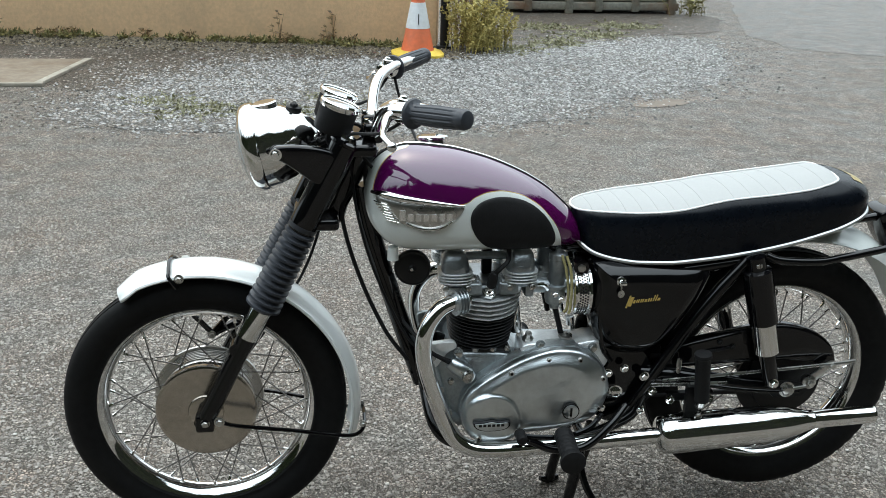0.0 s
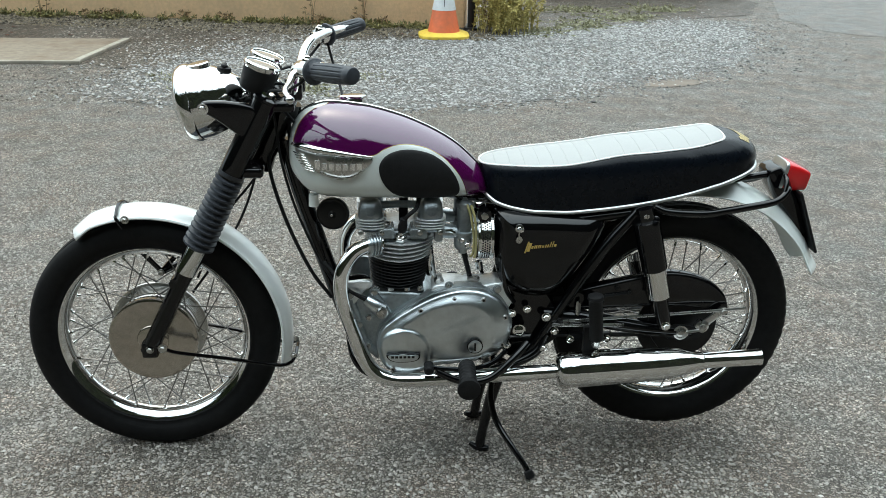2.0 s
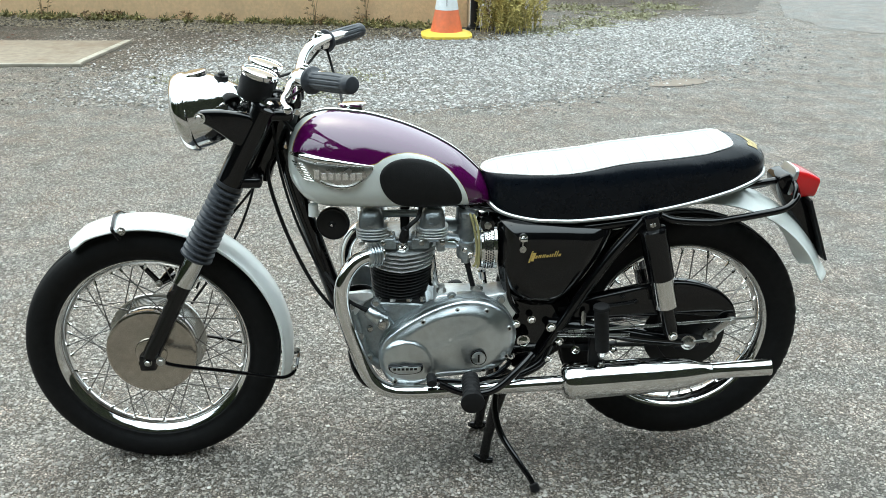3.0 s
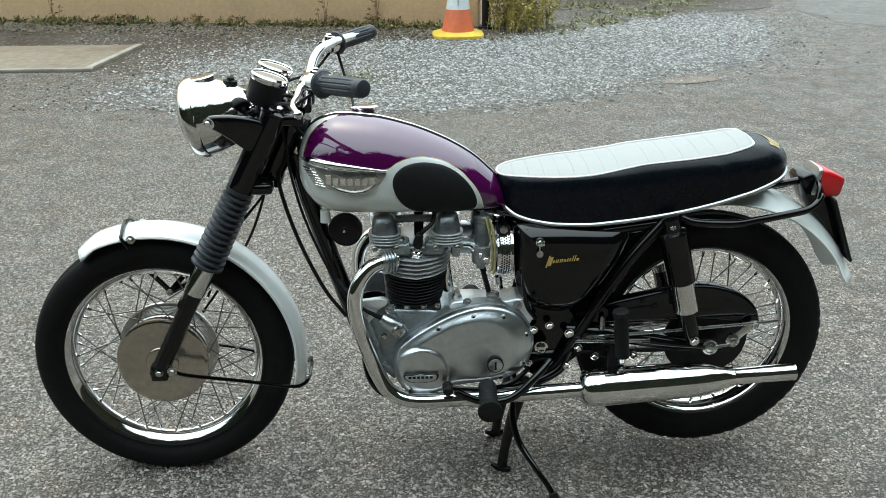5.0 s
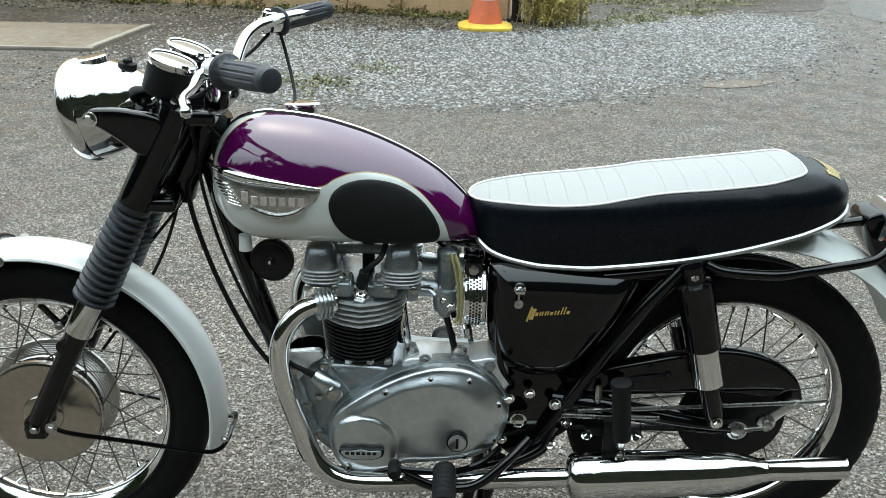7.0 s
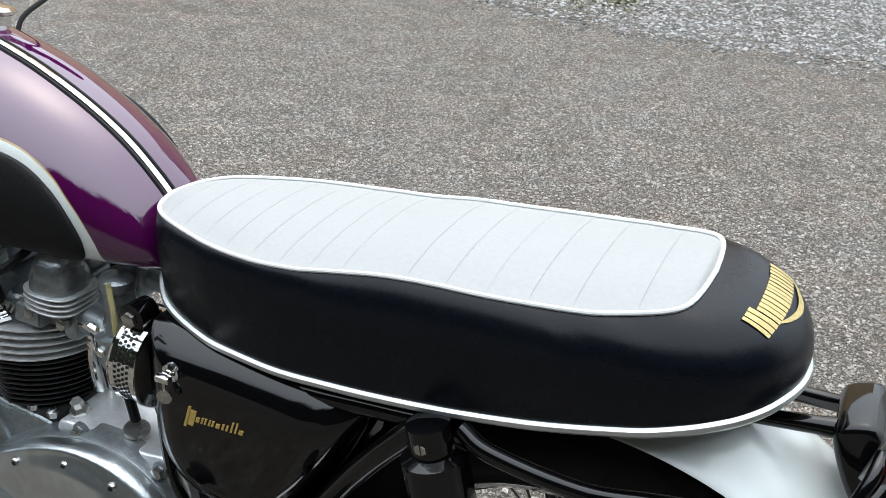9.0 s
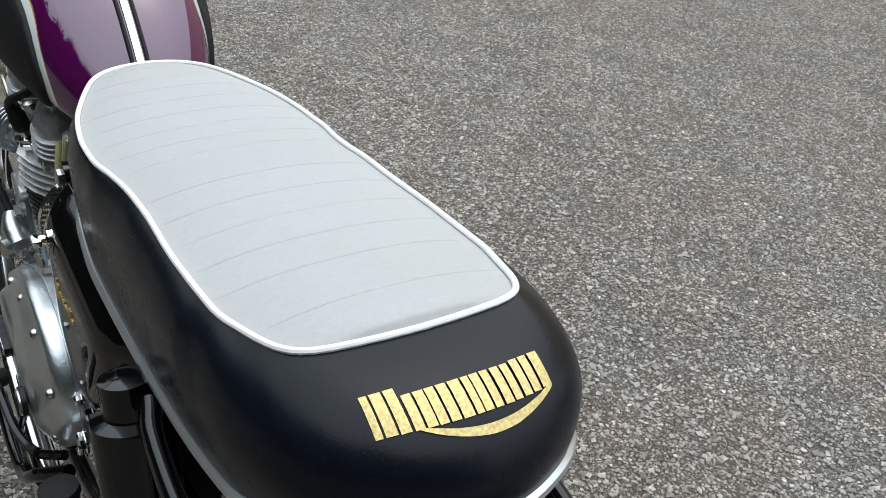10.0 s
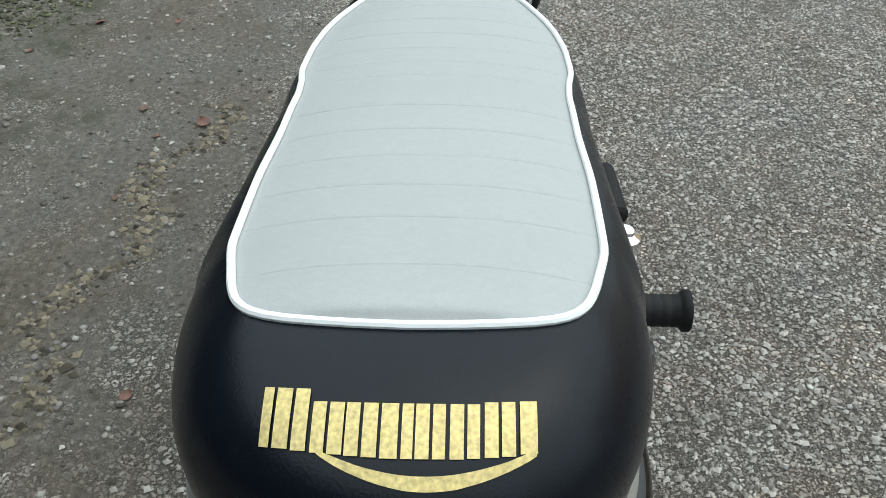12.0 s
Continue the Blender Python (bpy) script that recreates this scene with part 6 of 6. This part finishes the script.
def stones(name, where, sizes, material, label, flat=0.6, fine=False):
    """Loose stones as one joined mesh; each is a dented eight-sided pebble."""
    n = len(where)
    octa = np.array([(1, 0, 0), (0, 1, 0), (-1, 0, 0), (0, -1, 0), (0, 0, 1), (0, 0, -1)], float)
    tri = np.array([(0, 1, 4), (1, 2, 4), (2, 3, 4), (3, 0, 4), (1, 0, 5), (2, 1, 5), (3, 2, 5), (0, 3, 5)])
    if fine:
        mid, cut = {}, []
        pts = list(octa)
        for f in tri:
            e = []
            for p, q in ((f[0], f[1]), (f[1], f[2]), (f[2], f[0])):
                key = (min(p, q), max(p, q))
                if key not in mid:
                    mid[key] = len(pts)
                    pts.append((octa[p] + octa[q]) / np.linalg.norm(octa[p] + octa[q]) * 0.97)
                e.append(mid[key])
            cut += [(f[0], e[0], e[2]), (f[1], e[1], e[0]), (f[2], e[2], e[1]), tuple(e)]
        octa, tri = np.array(pts), np.array(cut)
    k = len(octa)
    v = octa[None] * (1 + rng.uniform(-0.28, 0.28, (n, k, 1)) * (0.6 if fine else 1))
    v[:, :, :2] += rng.uniform(-0.2, 0.2, (n, k, 2)) * (0.6 if fine else 1)
    a = rng.uniform(0, 2 * np.pi, n)
    c, s = np.cos(a)[:, None], np.sin(a)[:, None]
    st = rng.uniform(0.7, 1.3, n)[:, None]
    x, y, z = v[:, :, 0] * st, v[:, :, 1], v[:, :, 2] * flat
    w = np.stack([x * c - y * s, x * s + y * c, z], 2) * sizes[:, None, None]
    w[:, :, :2] += where[:, None, :2]
    w[:, :, 2] += sizes[:, None] * flat * 0.5 + where[:, None, 2]
    me = bpy.data.meshes.new(name)
    me.from_pydata(w.reshape(-1, 3), [], (tri[None] + k * np.arange(n)[:, None, None]).reshape(-1, 3))
    me.materials.append(material)
    if fine:
        me.shade_smooth()
    return tagged(new(name, me), label, "gravel", kind="stuff")


def inside(p, poly):
    c = np.zeros(len(p), bool)
    j = len(poly) - 1
    for i in range(len(poly)):
        (xi, yi), (xj, yj) = poly[i], poly[j]
        c ^= ((yi > p[:, 1]) != (yj > p[:, 1])) & (p[:, 0] < (xj - xi) * (p[:, 1] - yi) / (yj - yi + 1e-12) + xi)
        j = i
    return c


bed = [(-1.5, 4.75), (-0.6, 4.25), (0.6, 4.15), (1.9, 4.55), (2.7, 5.35), (3.5, 5.75), (4.15, 6.9), (4.5, 8.3), (3.9, 8.75), (2.8, 8.2), (1.9, 7.45), (0.5, 7.2), (-0.5, 7.1), (-1.2, 6.3)]
p = np.column_stack([rng.uniform(-2, 5.5, 110000), rng.uniform(4, 10.4, 110000), np.zeros(110000)])
jit = p[:, :2] + rng.normal(0, 1, (110000, 2)) * np.where(rng.random(110000) < 0.25, 0.6, 0.2)[:, None]
p = p[inside(jit, bed)]
stones("gravel", p, 0.005 + 0.010 * rng.random(len(p)) ** 1.3, GRAVEL, "pale grey loose gravel spread before the building")
q = np.column_stack([rng.uniform(-2.6, 3.8, 5200), rng.uniform(-0.35, 4.6, 5200), np.zeros(5200)])
stones("chippings", q, 0.0022 + 0.0045 * rng.random(len(q)) ** 3, CHIPS, "small loose chippings scattered on tarmac", 0.55, True)
q = np.column_stack([rng.uniform(-1.8, 2.8, 190000), -1.2 + 5.6 * rng.random(190000) ** 1.45, np.zeros(190000)])
q = q[(q[:, 1] > -0.35 + rng.normal(0, 0.12, 190000)) | (rng.random(190000) < 0.03) | (q[:, 0] > 1.0)]
# the field thins out unevenly on all its sides
wave = 0.25 * np.sin(q[:, 0] * 2.3 + 1.0) + 0.2 * np.sin(q[:, 1] * 3.1) + 0.15 * np.sin(q[:, 0] * 5.7 - q[:, 1] * 4.3)
rim = np.minimum.reduce([(q[:, 0] + 1.8) / 0.9, (2.8 - q[:, 0]) / 1.1, (q[:, 1] + 1.2) / 0.7, (4.4 - q[:, 1]) / 0.9])
q = q[rim * (1.15 + wave) > rng.random(len(q))]
size = 0.0027 + 0.0046 * rng.random(len(q)) ** 2.2
q[:, 2] = -0.05 * size
stones("set_chippings", q, size, SETCHIPS, "angular grey chippings set in the tarmac", 0.72)
seeds = np.column_stack([rng.uniform(-2.0, 1.4, 130), -0.3 - rng.random(130) ** 1.3 * 1.5])
q = seeds[rng.integers(0, 130, 1500)] + rng.normal(0, 0.10, (1500, 2))
q = np.vstack([q, np.column_stack([rng.uniform(-2.0, 1.6, 1100), -0.2 - rng.random(1100) * 1.8])])
q = np.column_stack([q, np.full(len(q), -0.001)])
stones("chippings", q, 0.0022 + 0.0065 * rng.random(len(q)) ** 3.2, EARTHCHIPS, "small pale and brown stones lying on trodden earth", 0.6, True)


q = np.column_stack([rng.uniform(-1.6, 1.6, 2400), -0.28 - rng.random(2400) ** 1.2 * 1.4, np.full(2400, -0.0012)])
stones("earth_crumbs", q, 0.003 + 0.007 * rng.random(len(q)) ** 1.8, CRUMBS, "brown earth crumbs and flat shards on the ground", 0.4)


u = rng.random(900)
q = np.column_stack([-0.35 + 1.25 * u, -0.60 - 0.17 * u + 0.05 * np.sin(u * 17) + 0.02 * np.sin(u * 53) + rng.normal(0, 0.022, 900), np.full(900, -0.001)])
stones("crack_litter", q, 0.003 + 0.009 * rng.random(900) ** 1.7, LITTER, "dark crumbs along the broken tarmac edge", 0.45)
q = np.column_stack([rng.uniform(-2.6, -0.5, 9000), rng.uniform(-2.4, -0.95, 9000), np.zeros(9000)])
q = q[(q[:, 1] + rng.normal(0, 0.05, 9000) < -1.12 - 0.42 * (q[:, 0] + 1.0)) & (np.minimum.reduce([(q[:, 0] + 2.6) / 0.5, (-0.5 - q[:, 0]) / 0.5, (q[:, 1] + 2.4) / 0.5]) > rng.random(9000))]
stones("verge_litter", q, 0.004 + 0.009 * rng.random(len(q)) ** 1.5, VERGE, "dark mossy soil crumbs on the earth verge", 0.6)


def patch(name, poly, z, material, label, rough=0.08, n=160):
    """A thin uneven layer lying on the ground."""
    bm = B()
    pts = [Vector(q) for q in outline(poly, max(3, n // len(poly)))]
    c = sum(pts, Vector((0, 0))) / len(pts)
    vs = []
    for i, q in enumerate(pts):
        k = 1 + rough * (noise.noise(Vector((q.x * 3, q.y * 3, 1.7))) + 0.5 * noise.noise(Vector((q.x * 11, q.y * 11, 4))))
        vs.append(bm.verts.new((c.x + (q.x - c.x) * k, c.y + (q.y - c.y) * k, z)))
    bm.faces.new(vs)
    return tagged(obj(name, bm, material), label, "ground", kind="structure")


BED = ground_material("gravel_bed", (0.12, 0.114, 0.104), (0.36, 0.355, 0.345), (0.70, 0.70, 0.70), (0.66, 0.60, 0.50), 48, 0.012)
patch("gravel_bed", bed, 0.003, BED, "bed of pale grey gravel before the building", 0.05, 400)
ROAD = ground_material("smooth_road", (0.20, 0.187, 0.173), (0.31, 0.30, 0.283), (0.43, 0.42, 0.405), (0.88, 0.87, 0.86), 90, 0.004)
patch("road", [(5.2, 8.6), (6.3, 7.3), (12, 6), (30, 9), (40, 30), (14, 40), (7.5, 16), (5.9, 11.0)], 0.0025, ROAD, "smooth pale grey tarmac road", 0.008, 300)
patch("soil_strip", [(-6.5, 7.4), (-3.0, 6.95), (-1.6, 5.6), (-1.0, 6.1), (-0.4, 6.9), (0.6, 7.1), (1.9, 7.35), (2.9, 8.1), (4.1, 8.8), (5.0, 9.3), (5.2, 10.8), (2.4, 11.0), (1.9, 9.0), (1.5, 8.0), (-0.5, 8.3), (-4, 8.9), (-6.5, 9.3)], 0.004, SOIL, "dark soil and litter along the wall foot", 0.03, 340)
q = np.column_stack([rng.uniform(-2.6, 0.4, 9000), rng.uniform(4.3, 8.2, 9000), np.full(9000, 0.002)])
slab_x = -1.86 + 0.12 * (q[:, 1] - 5.72)
q = q[~((q[:, 0] < slab_x + 0.05) & (q[:, 1] > 5.65) & (q[:, 1] < 7.02))]
stones("stony_soil", q, 0.004 + 0.010 * rng.random(len(q)) ** 2.0, STONYSOIL, "brown and grey stones in the bare soil", 0.5)
q = np.column_stack([rng.uniform(-6.4, 1.7, 16000), np.zeros(16000), np.zeros(16000)])
q[:, 1] = 7.88 - (q[:, 0] - 1.45) * (9.15 - 7.88) / 7.45 - 0.02 - rng.random(16000) ** 2.2 * 0.75
stones("litter", q, 0.006 + 0.014 * rng.random(len(q)) ** 1.5, LITTER, "dark litter and soil crumbs along the wall foot", 0.7)
PUDDLE = mat("muddy_puddle", (0.15, 0.118, 0.088), 0.7, 0.0, 0.2, 9, dirt=(0.13, 0.11, 0.09), dirt_scale=5)
patch("puddle", [(2.62, 4.96), (2.80, 4.93), (3.02, 5.02), (3.12, 5.16), (2.98, 5.22), (2.78, 5.12), (2.66, 5.06)], 0.0045, PUDDLE, "shallow muddy puddle in the gravel edge", 0.1, 60)

# slab with its kerb strip
SLAB = mat("weathered_board", (0.235, 0.195, 0.148), 0.85, 0.0, 0.15, 18, 0.003, 60, dirt=(0.15, 0.098, 0.06), dirt_amount=0.85, dirt_scale=1.7)
SLAB_EDGE = mat("pale_slab_edge", (0.34, 0.31, 0.255), 0.85, 0.0, 0.15, 22, 0.003, 60, dirt=(0.16, 0.14, 0.11), dirt_amount=0.6, dirt_scale=3)
bm = B()
m = Matrix(((1, 0.12, 0, -1.86), (0.0, 1, 0, 5.72), (0, 0, 1, 0), (0, 0, 0, 1)))
box(bm, (-2.4, 0.07, 0), (-0.09, 1.22, 0.024), 0.006, 2, m)
slab = tagged(obj("ground_slab", bm, SLAB), "brown weathered slab with a pale raised edge", "slab")
bm = B()
box(bm, (-2.4, 0.02, 0), (0.0, 0.066, 0.028), 0.004, 2, m)
part("edge_strip", bm, SLAB_EDGE, slab)
bm = B()
box(bm, (-0.082, 0.07, 0), (-0.02, 1.24, 0.028), 0.004, 2, m)
part("edge_strip", bm, SLAB_EDGE, slab)

# traffic cone
bm = B()
oct_ = lambda r, z: [bm.verts.new((1.205 + r * math.cos(radians(a)), 7.36 + r * math.sin(radians(a)), z)) for a in [22.5 / 2 + 22.5 * k for k in range(16)]]
sq = lambda r, z: [bm.verts.new((1.205 + r * math.copysign(abs(math.cos(a)) ** 0.55, math.cos(a)), 7.36 + r * math.copysign(abs(math.sin(a)) ** 0.55, math.sin(a)), z)) for a in [2 * math.pi * k / 40 for k in range(40)]]
skin(bm, [sq(0.245, 0.0), sq(0.25, 0.01), sq(0.247, 0.03), sq(0.20, 0.048), sq(0.165, 0.055), sq(0.05, 0.056)])
cone = tagged(obj("traffic_cone", bm, CONE_YELLOW), "orange and white traffic cone on a yellow base", "traffic cone")
for nm, z0, z1, r0, r1, m in (("cone_body", 0.05, 0.262, 0.158, 0.113, CONE_ORANGE), ("reflective_sleeve", 0.262, 0.50, 0.116, 0.070, CONE_WHITE), ("cone_tip", 0.50, 0.75, 0.067, 0.028, CONE_ORANGE)):
    bm = B()
    lathe(bm, [(z0, r0), (z0 + 0.01, r0 * 0.99), (z1 - 0.005, r1 * 1.01), (z1, r1)], (1.205, 7.36, 0), (0, 0, 1), 40)
    part(nm, bm, m, cone)
bm = B()
box(bm, (1.197, 7.25, 0.30), (1.203, 7.262, 0.40), 0.001)
part("plain_bar", bm, SATIN, cone)

# downpipe at the wall's corner
bm = B()
lathe(bm, [(0.02, 0.05), (0.06, 0.046), (3.9, 0.046)], (1.52, 7.80, 0), (0, 0, 1), 20)
pipe = tagged(obj("downpipe", bm, SATIN), "black rainwater downpipe at the wall corner", "downpipe")
for z in (0.35, 1.9, 3.4):
    bm = B()
    lathe(bm, [(0, 0.052), (0.05, 0.052)], (1.52, 7.80, z), (0, 0, 1), 20)
    part("pipe_collar", bm, SATIN, pipe)
bm = B()
lathe(bm, [(0, 0.09), (0.03, 0.085), (0.035, 0.05)], (1.52, 7.79, 0), (0, 0, 1), 18)
part("drain_collar", bm, SATIN, pipe)

# container behind the gravel
RUST = mat("rusty_grey_steel", (0.20, 0.20, 0.17), 0.8, 0.1, 0.2, 30, 0.003, 60, dirt=(0.16, 0.085, 0.045), dirt_amount=0.8, dirt_scale=3)
MOSSY = mat("mossy_steel", (0.27, 0.27, 0.21), 0.85, 0.0, 0.2, 20, dirt=(0.12, 0.13, 0.05), dirt_amount=0.7, dirt_scale=2)
bm = B()
box(bm, (2.45, 10.95, 0.16), (5.0, 12.6, 1.5), 0.02)
skip = tagged(obj("skip", bm, MOSSY), "dirty grey steel skip with rusty ribs", "skip")
for x0, x1, y0, z0, z1 in ((2.4, 5.05, 10.88, 0.05, 0.15), (2.4, 5.05, 10.9, 0.34, 0.40)):
    bm = B()
    box(bm, (x0, y0, z0), (x1, 12.65, z1), 0.012)
    part("rail", bm, RUST, skip)
for x in (2.45, 3.0, 3.55, 3.95, 4.45, 4.95):
    bm = B()
    box(bm, (x - 0.05, 10.86, 0.0 if x in (2.45, 3.55, 4.95) else 0.03), (x + 0.05, 10.96, 1.45), 0.012)
    part("rib", bm, RUST, skip)


def weed(name, at, h, spread, blades, material, label, seed, stems=6, group="", leaf=1.0):
    """A clump of bent stems with many small leaves."""
    r = random.Random(seed)
    bm = B()
    for _ in range(stems):
        a = r.uniform(0, 2 * math.pi)
        tip = Vector((math.cos(a) * spread * r.uniform(0.2, 0.9), math.sin(a) * spread * r.uniform(0.2, 0.9), h * r.uniform(0.6, 1.0)))
        foot = Vector((r.gauss(0, 0.28), r.gauss(0, 0.28), 0)) * spread
        tip += foot * 0.8
        mid = Vector((foot.x + (tip.x - foot.x) * 0.3, foot.y + (tip.y - foot.y) * 0.3, tip.z * 0.55))
        tube(bm, [foot, mid, tip], [0.004, 0.003, 0.0015], 5, 4)
        for _ in range(blades // stems):
            t = r.uniform(0.1, 1)
            o = foot.lerp(mid, 2 * t) if t < 0.5 else mid.lerp(tip, 2 * t - 1)
            d = Vector((r.gauss(0, 1), r.gauss(0, 1), r.gauss(0.35, 0.6))).normalized()
            side = d.orthogonal().normalized()
            side.rotate(Matrix.Rotation(r.uniform(0, 6.3), 3, d))
            L = r.uniform(0.03, 0.08) * (0.6 + h) * leaf
            w = L * r.uniform(0.12, 0.3)
            nrm = d.cross(side)
            vs = [bm.verts.new(o + q) for q in (Vector((0, 0, 0)), d * L * 0.45 + side * w, d * L + nrm * -w * 0.8, d * L * 0.45 - side * w, d * L * 0.5 + nrm * w * 0.3)]
            bm.faces.new((vs[0], vs[1], vs[4]))
            bm.faces.new((vs[1], vs[2], vs[4]))
            bm.faces.new((vs[2], vs[3], vs[4]))
            bm.faces.new((vs[3], vs[0], vs[4]))
    ob = obj(name, bm, material)
    ob.matrix_basis = Matrix.Translation(at)
    return tagged(ob, label, "weed", group)


WEED = random_island(mat("weed_leaves", (0.1, 0.1, 0.03), 0.6), (0.08, 0.08, 0.026), (0.27, 0.23, 0.08))
DRY = random_island(mat("dry_weed_leaves", (0.1, 0.1, 0.03), 0.7), (0.10, 0.06, 0.03), (0.30, 0.20, 0.09))
BUSH = random_island(mat("yellow_weed_leaves", (0.2, 0.2, 0.03), 0.6), (0.22, 0.19, 0.05), (0.60, 0.50, 0.17))
weed("weed", (1.82, 7.62, 0), 0.60, 0.36, 5200, BUSH, "yellow-green weed bush beside the downpipe", 3, 60, leaf=0.5)
weed("weed", (2.04, 7.80, 0), 0.42, 0.24, 1800, BUSH, "yellow-green weed bush beside the downpipe", 5, 40, leaf=0.5)
weed("weed", (1.74, 7.95, 0), 0.9, 0.30, 900, DRY, "tall dry brown weed behind the downpipe", 8, 45, leaf=0.4)
weed("weed", (5.15, 10.85, 0), 0.28, 0.4, 300, WEED, "mossy yellow weed at the skip's foot", 9, 22)
wall_at = lambda u, d: (WALL @ Vector((u, -d, 0)))
small = [weed("wall_weed", wall_at(-0.6, 0.06), 0.07, 0.12, 70, WEED, "small weed at the foot of the wall", 21, 8, "weeds along the wall"),
         weed("wall_weed", wall_at(-1.5, 0.06), 0.10, 0.10, 50, DRY, "small dry weed at the foot of the wall", 22, 6, "weeds along the wall"),
         weed("wall_weed", wall_at(-2.2, 0.05), 0.05, 0.13, 70, WEED, "small weed at the foot of the wall", 23, 8, "weeds along the wall"),
         weed("wall_weed", wall_at(-1.05, 0.05), 0.32, 0.06, 26, DRY, "thin dry stems at the foot of the wall", 24, 4, "weeds along the wall")]
r = random.Random(7)
for k in range(90):
    src = small[(0, 2, 2, 1, 0, 2)[k % 6]] if k not in (5, 19) else small[3]
    copy_thing(src, Matrix.Translation(wall_at(-0.1 - 6.6 * r.random(), r.uniform(0.03, 0.22))) @ Matrix.Rotation(r.uniform(0, 6.3), 4, "Z"))
MOSS = random_island(mat("pale_moss", (0.2, 0.2, 0.05), 0.8), (0.16, 0.155, 0.09), (0.36, 0.35, 0.22))
moss = weed("moss", (-0.05, 4.75, -0.006), 0.022, 0.42, 420, MOSS, "thin yellow-green moss between gravel stones", 31, 42, "moss patches")
for x, y, k in ((-0.55, 4.85, 1.0), (0.35, 5.35, 0.7), (-0.9, 5.2, 0.8), (2.7, 8.2, 1.2), (3.3, 8.8, 1.3), (2.3, 7.7, 1.0), (3.9, 9.6, 1.2), (2.9, 9.4, 1.3)):
    copy_thing(moss, Matrix.Translation((x, y, -0.006)) @ Matrix.Rotation(x * 9, 4, "Z") @ Matrix.Scale(k, 4))

# fallen leaves
r = random.Random(11)


def leaf():
    bm = B()
    vs = [[bm.verts.new((0.05 * (i / 6 - 0.5), 0.017 * math.sin(math.pi * i / 6) * s, 0.004 + 0.010 * abs(s) * (0.4 + 0.3 * math.sin(i)) + 0.006 * abs(i / 6 - 0.5))) for s in (-1, 0, 1)] for i in range(7)]
    skin(bm, vs, loop=False)
    return tagged(obj("dead_leaf", bm, DEADLEAF), "curled reddish dead leaf on the ground", "leaf", "fallen leaves")


one = leaf()
one.matrix_basis = pose(-0.25, -0.62, 0, 0, 0, 30)
for k in range(9):
    copy_thing(one, pose(r.uniform(-1.2, 0.75), r.uniform(-1.25, -0.42), 0.0, r.uniform(-8, 8), r.uniform(-8, 8), r.uniform(0, 360)) @ Matrix.Scale(r.uniform(0.4, 0.85), 4))
for k in range(18):
    copy_thing(one, pose(r.uniform(-4.0, 1.0), r.uniform(6.9, 8.0), 0.004, 0, 0, r.uniform(0, 360)))


# ---- unseen trees and hedge that close the yard behind the camera and darken reflections ----
FOLIAGE = random_island(mat("dark_foliage", (0.05, 0.06, 0.02), 0.7, spec=0.2), (0.012, 0.018, 0.007), (0.055, 0.075, 0.025))
HEDGE_SHEET = mat("hedge_sky_block", (0.018, 0.018, 0.013), 0.95, 0.0, 0.4, 3, 0.1, 2)
rng = np.random.default_rng(9)
# -y trees show in the tank's reflection; height at +x is added to darken
top = lambda a: 5.0 + 7.5 * max(0.0, -math.sin(a)) ** 2 + 4.5 * max(0.0, math.cos(a + radians(48))) ** 3 + 7.0 * max(0.0, math.cos(a)) ** 3 + 2.0 * noise.noise(Vector((a * 2.2, 0, 3))) + 2.4 * noise.noise(Vector((a * 7, 0, 8))) + 1.0 * noise.noise(Vector((a * 21, 0, 5)))
# dark sheet added behind the leaves to block the sky
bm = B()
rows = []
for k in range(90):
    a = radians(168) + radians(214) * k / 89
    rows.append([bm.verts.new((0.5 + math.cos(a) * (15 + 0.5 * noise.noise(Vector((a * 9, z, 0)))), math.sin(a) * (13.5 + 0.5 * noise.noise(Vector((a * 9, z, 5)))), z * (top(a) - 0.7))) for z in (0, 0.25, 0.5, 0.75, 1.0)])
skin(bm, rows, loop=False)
hedge = tagged(obj("hedge", bm, HEDGE_SHEET), "tall dark unseen hedge and trees added round the yard", "hedge", kind="stuff")
n = 15000
a = rng.uniform(radians(168), radians(382), n)
h = np.array([top(v) for v in a]) * rng.random(n) ** 0.7
d = rng.normal(0, 0.35, n) - 0.3
o = np.stack([0.5 + np.cos(a) * (15 + d), np.sin(a) * (13.5 + d), h], 1)
u = rng.normal(0, 1, (n, 3))
u /= np.linalg.norm(u, axis=1)[:, None]
w = np.cross(u, rng.normal(0, 1, (n, 3)))
w /= np.linalg.norm(w, axis=1)[:, None]
s = rng.uniform(0.10, 0.34, n)[:, None]
v = np.stack([o - u * s, o + w * s * 0.5, o + u * s, o - w * s * 0.5], 1).reshape(-1, 3)
v[:, 2] = np.maximum(v[:, 2], 0.01)
me = bpy.data.meshes.new("leaves")
me.from_pydata(v, [], np.arange(4 * n).reshape(-1, 4))
me.materials.append(FOLIAGE)
adopt(new("leaves", me), hedge)
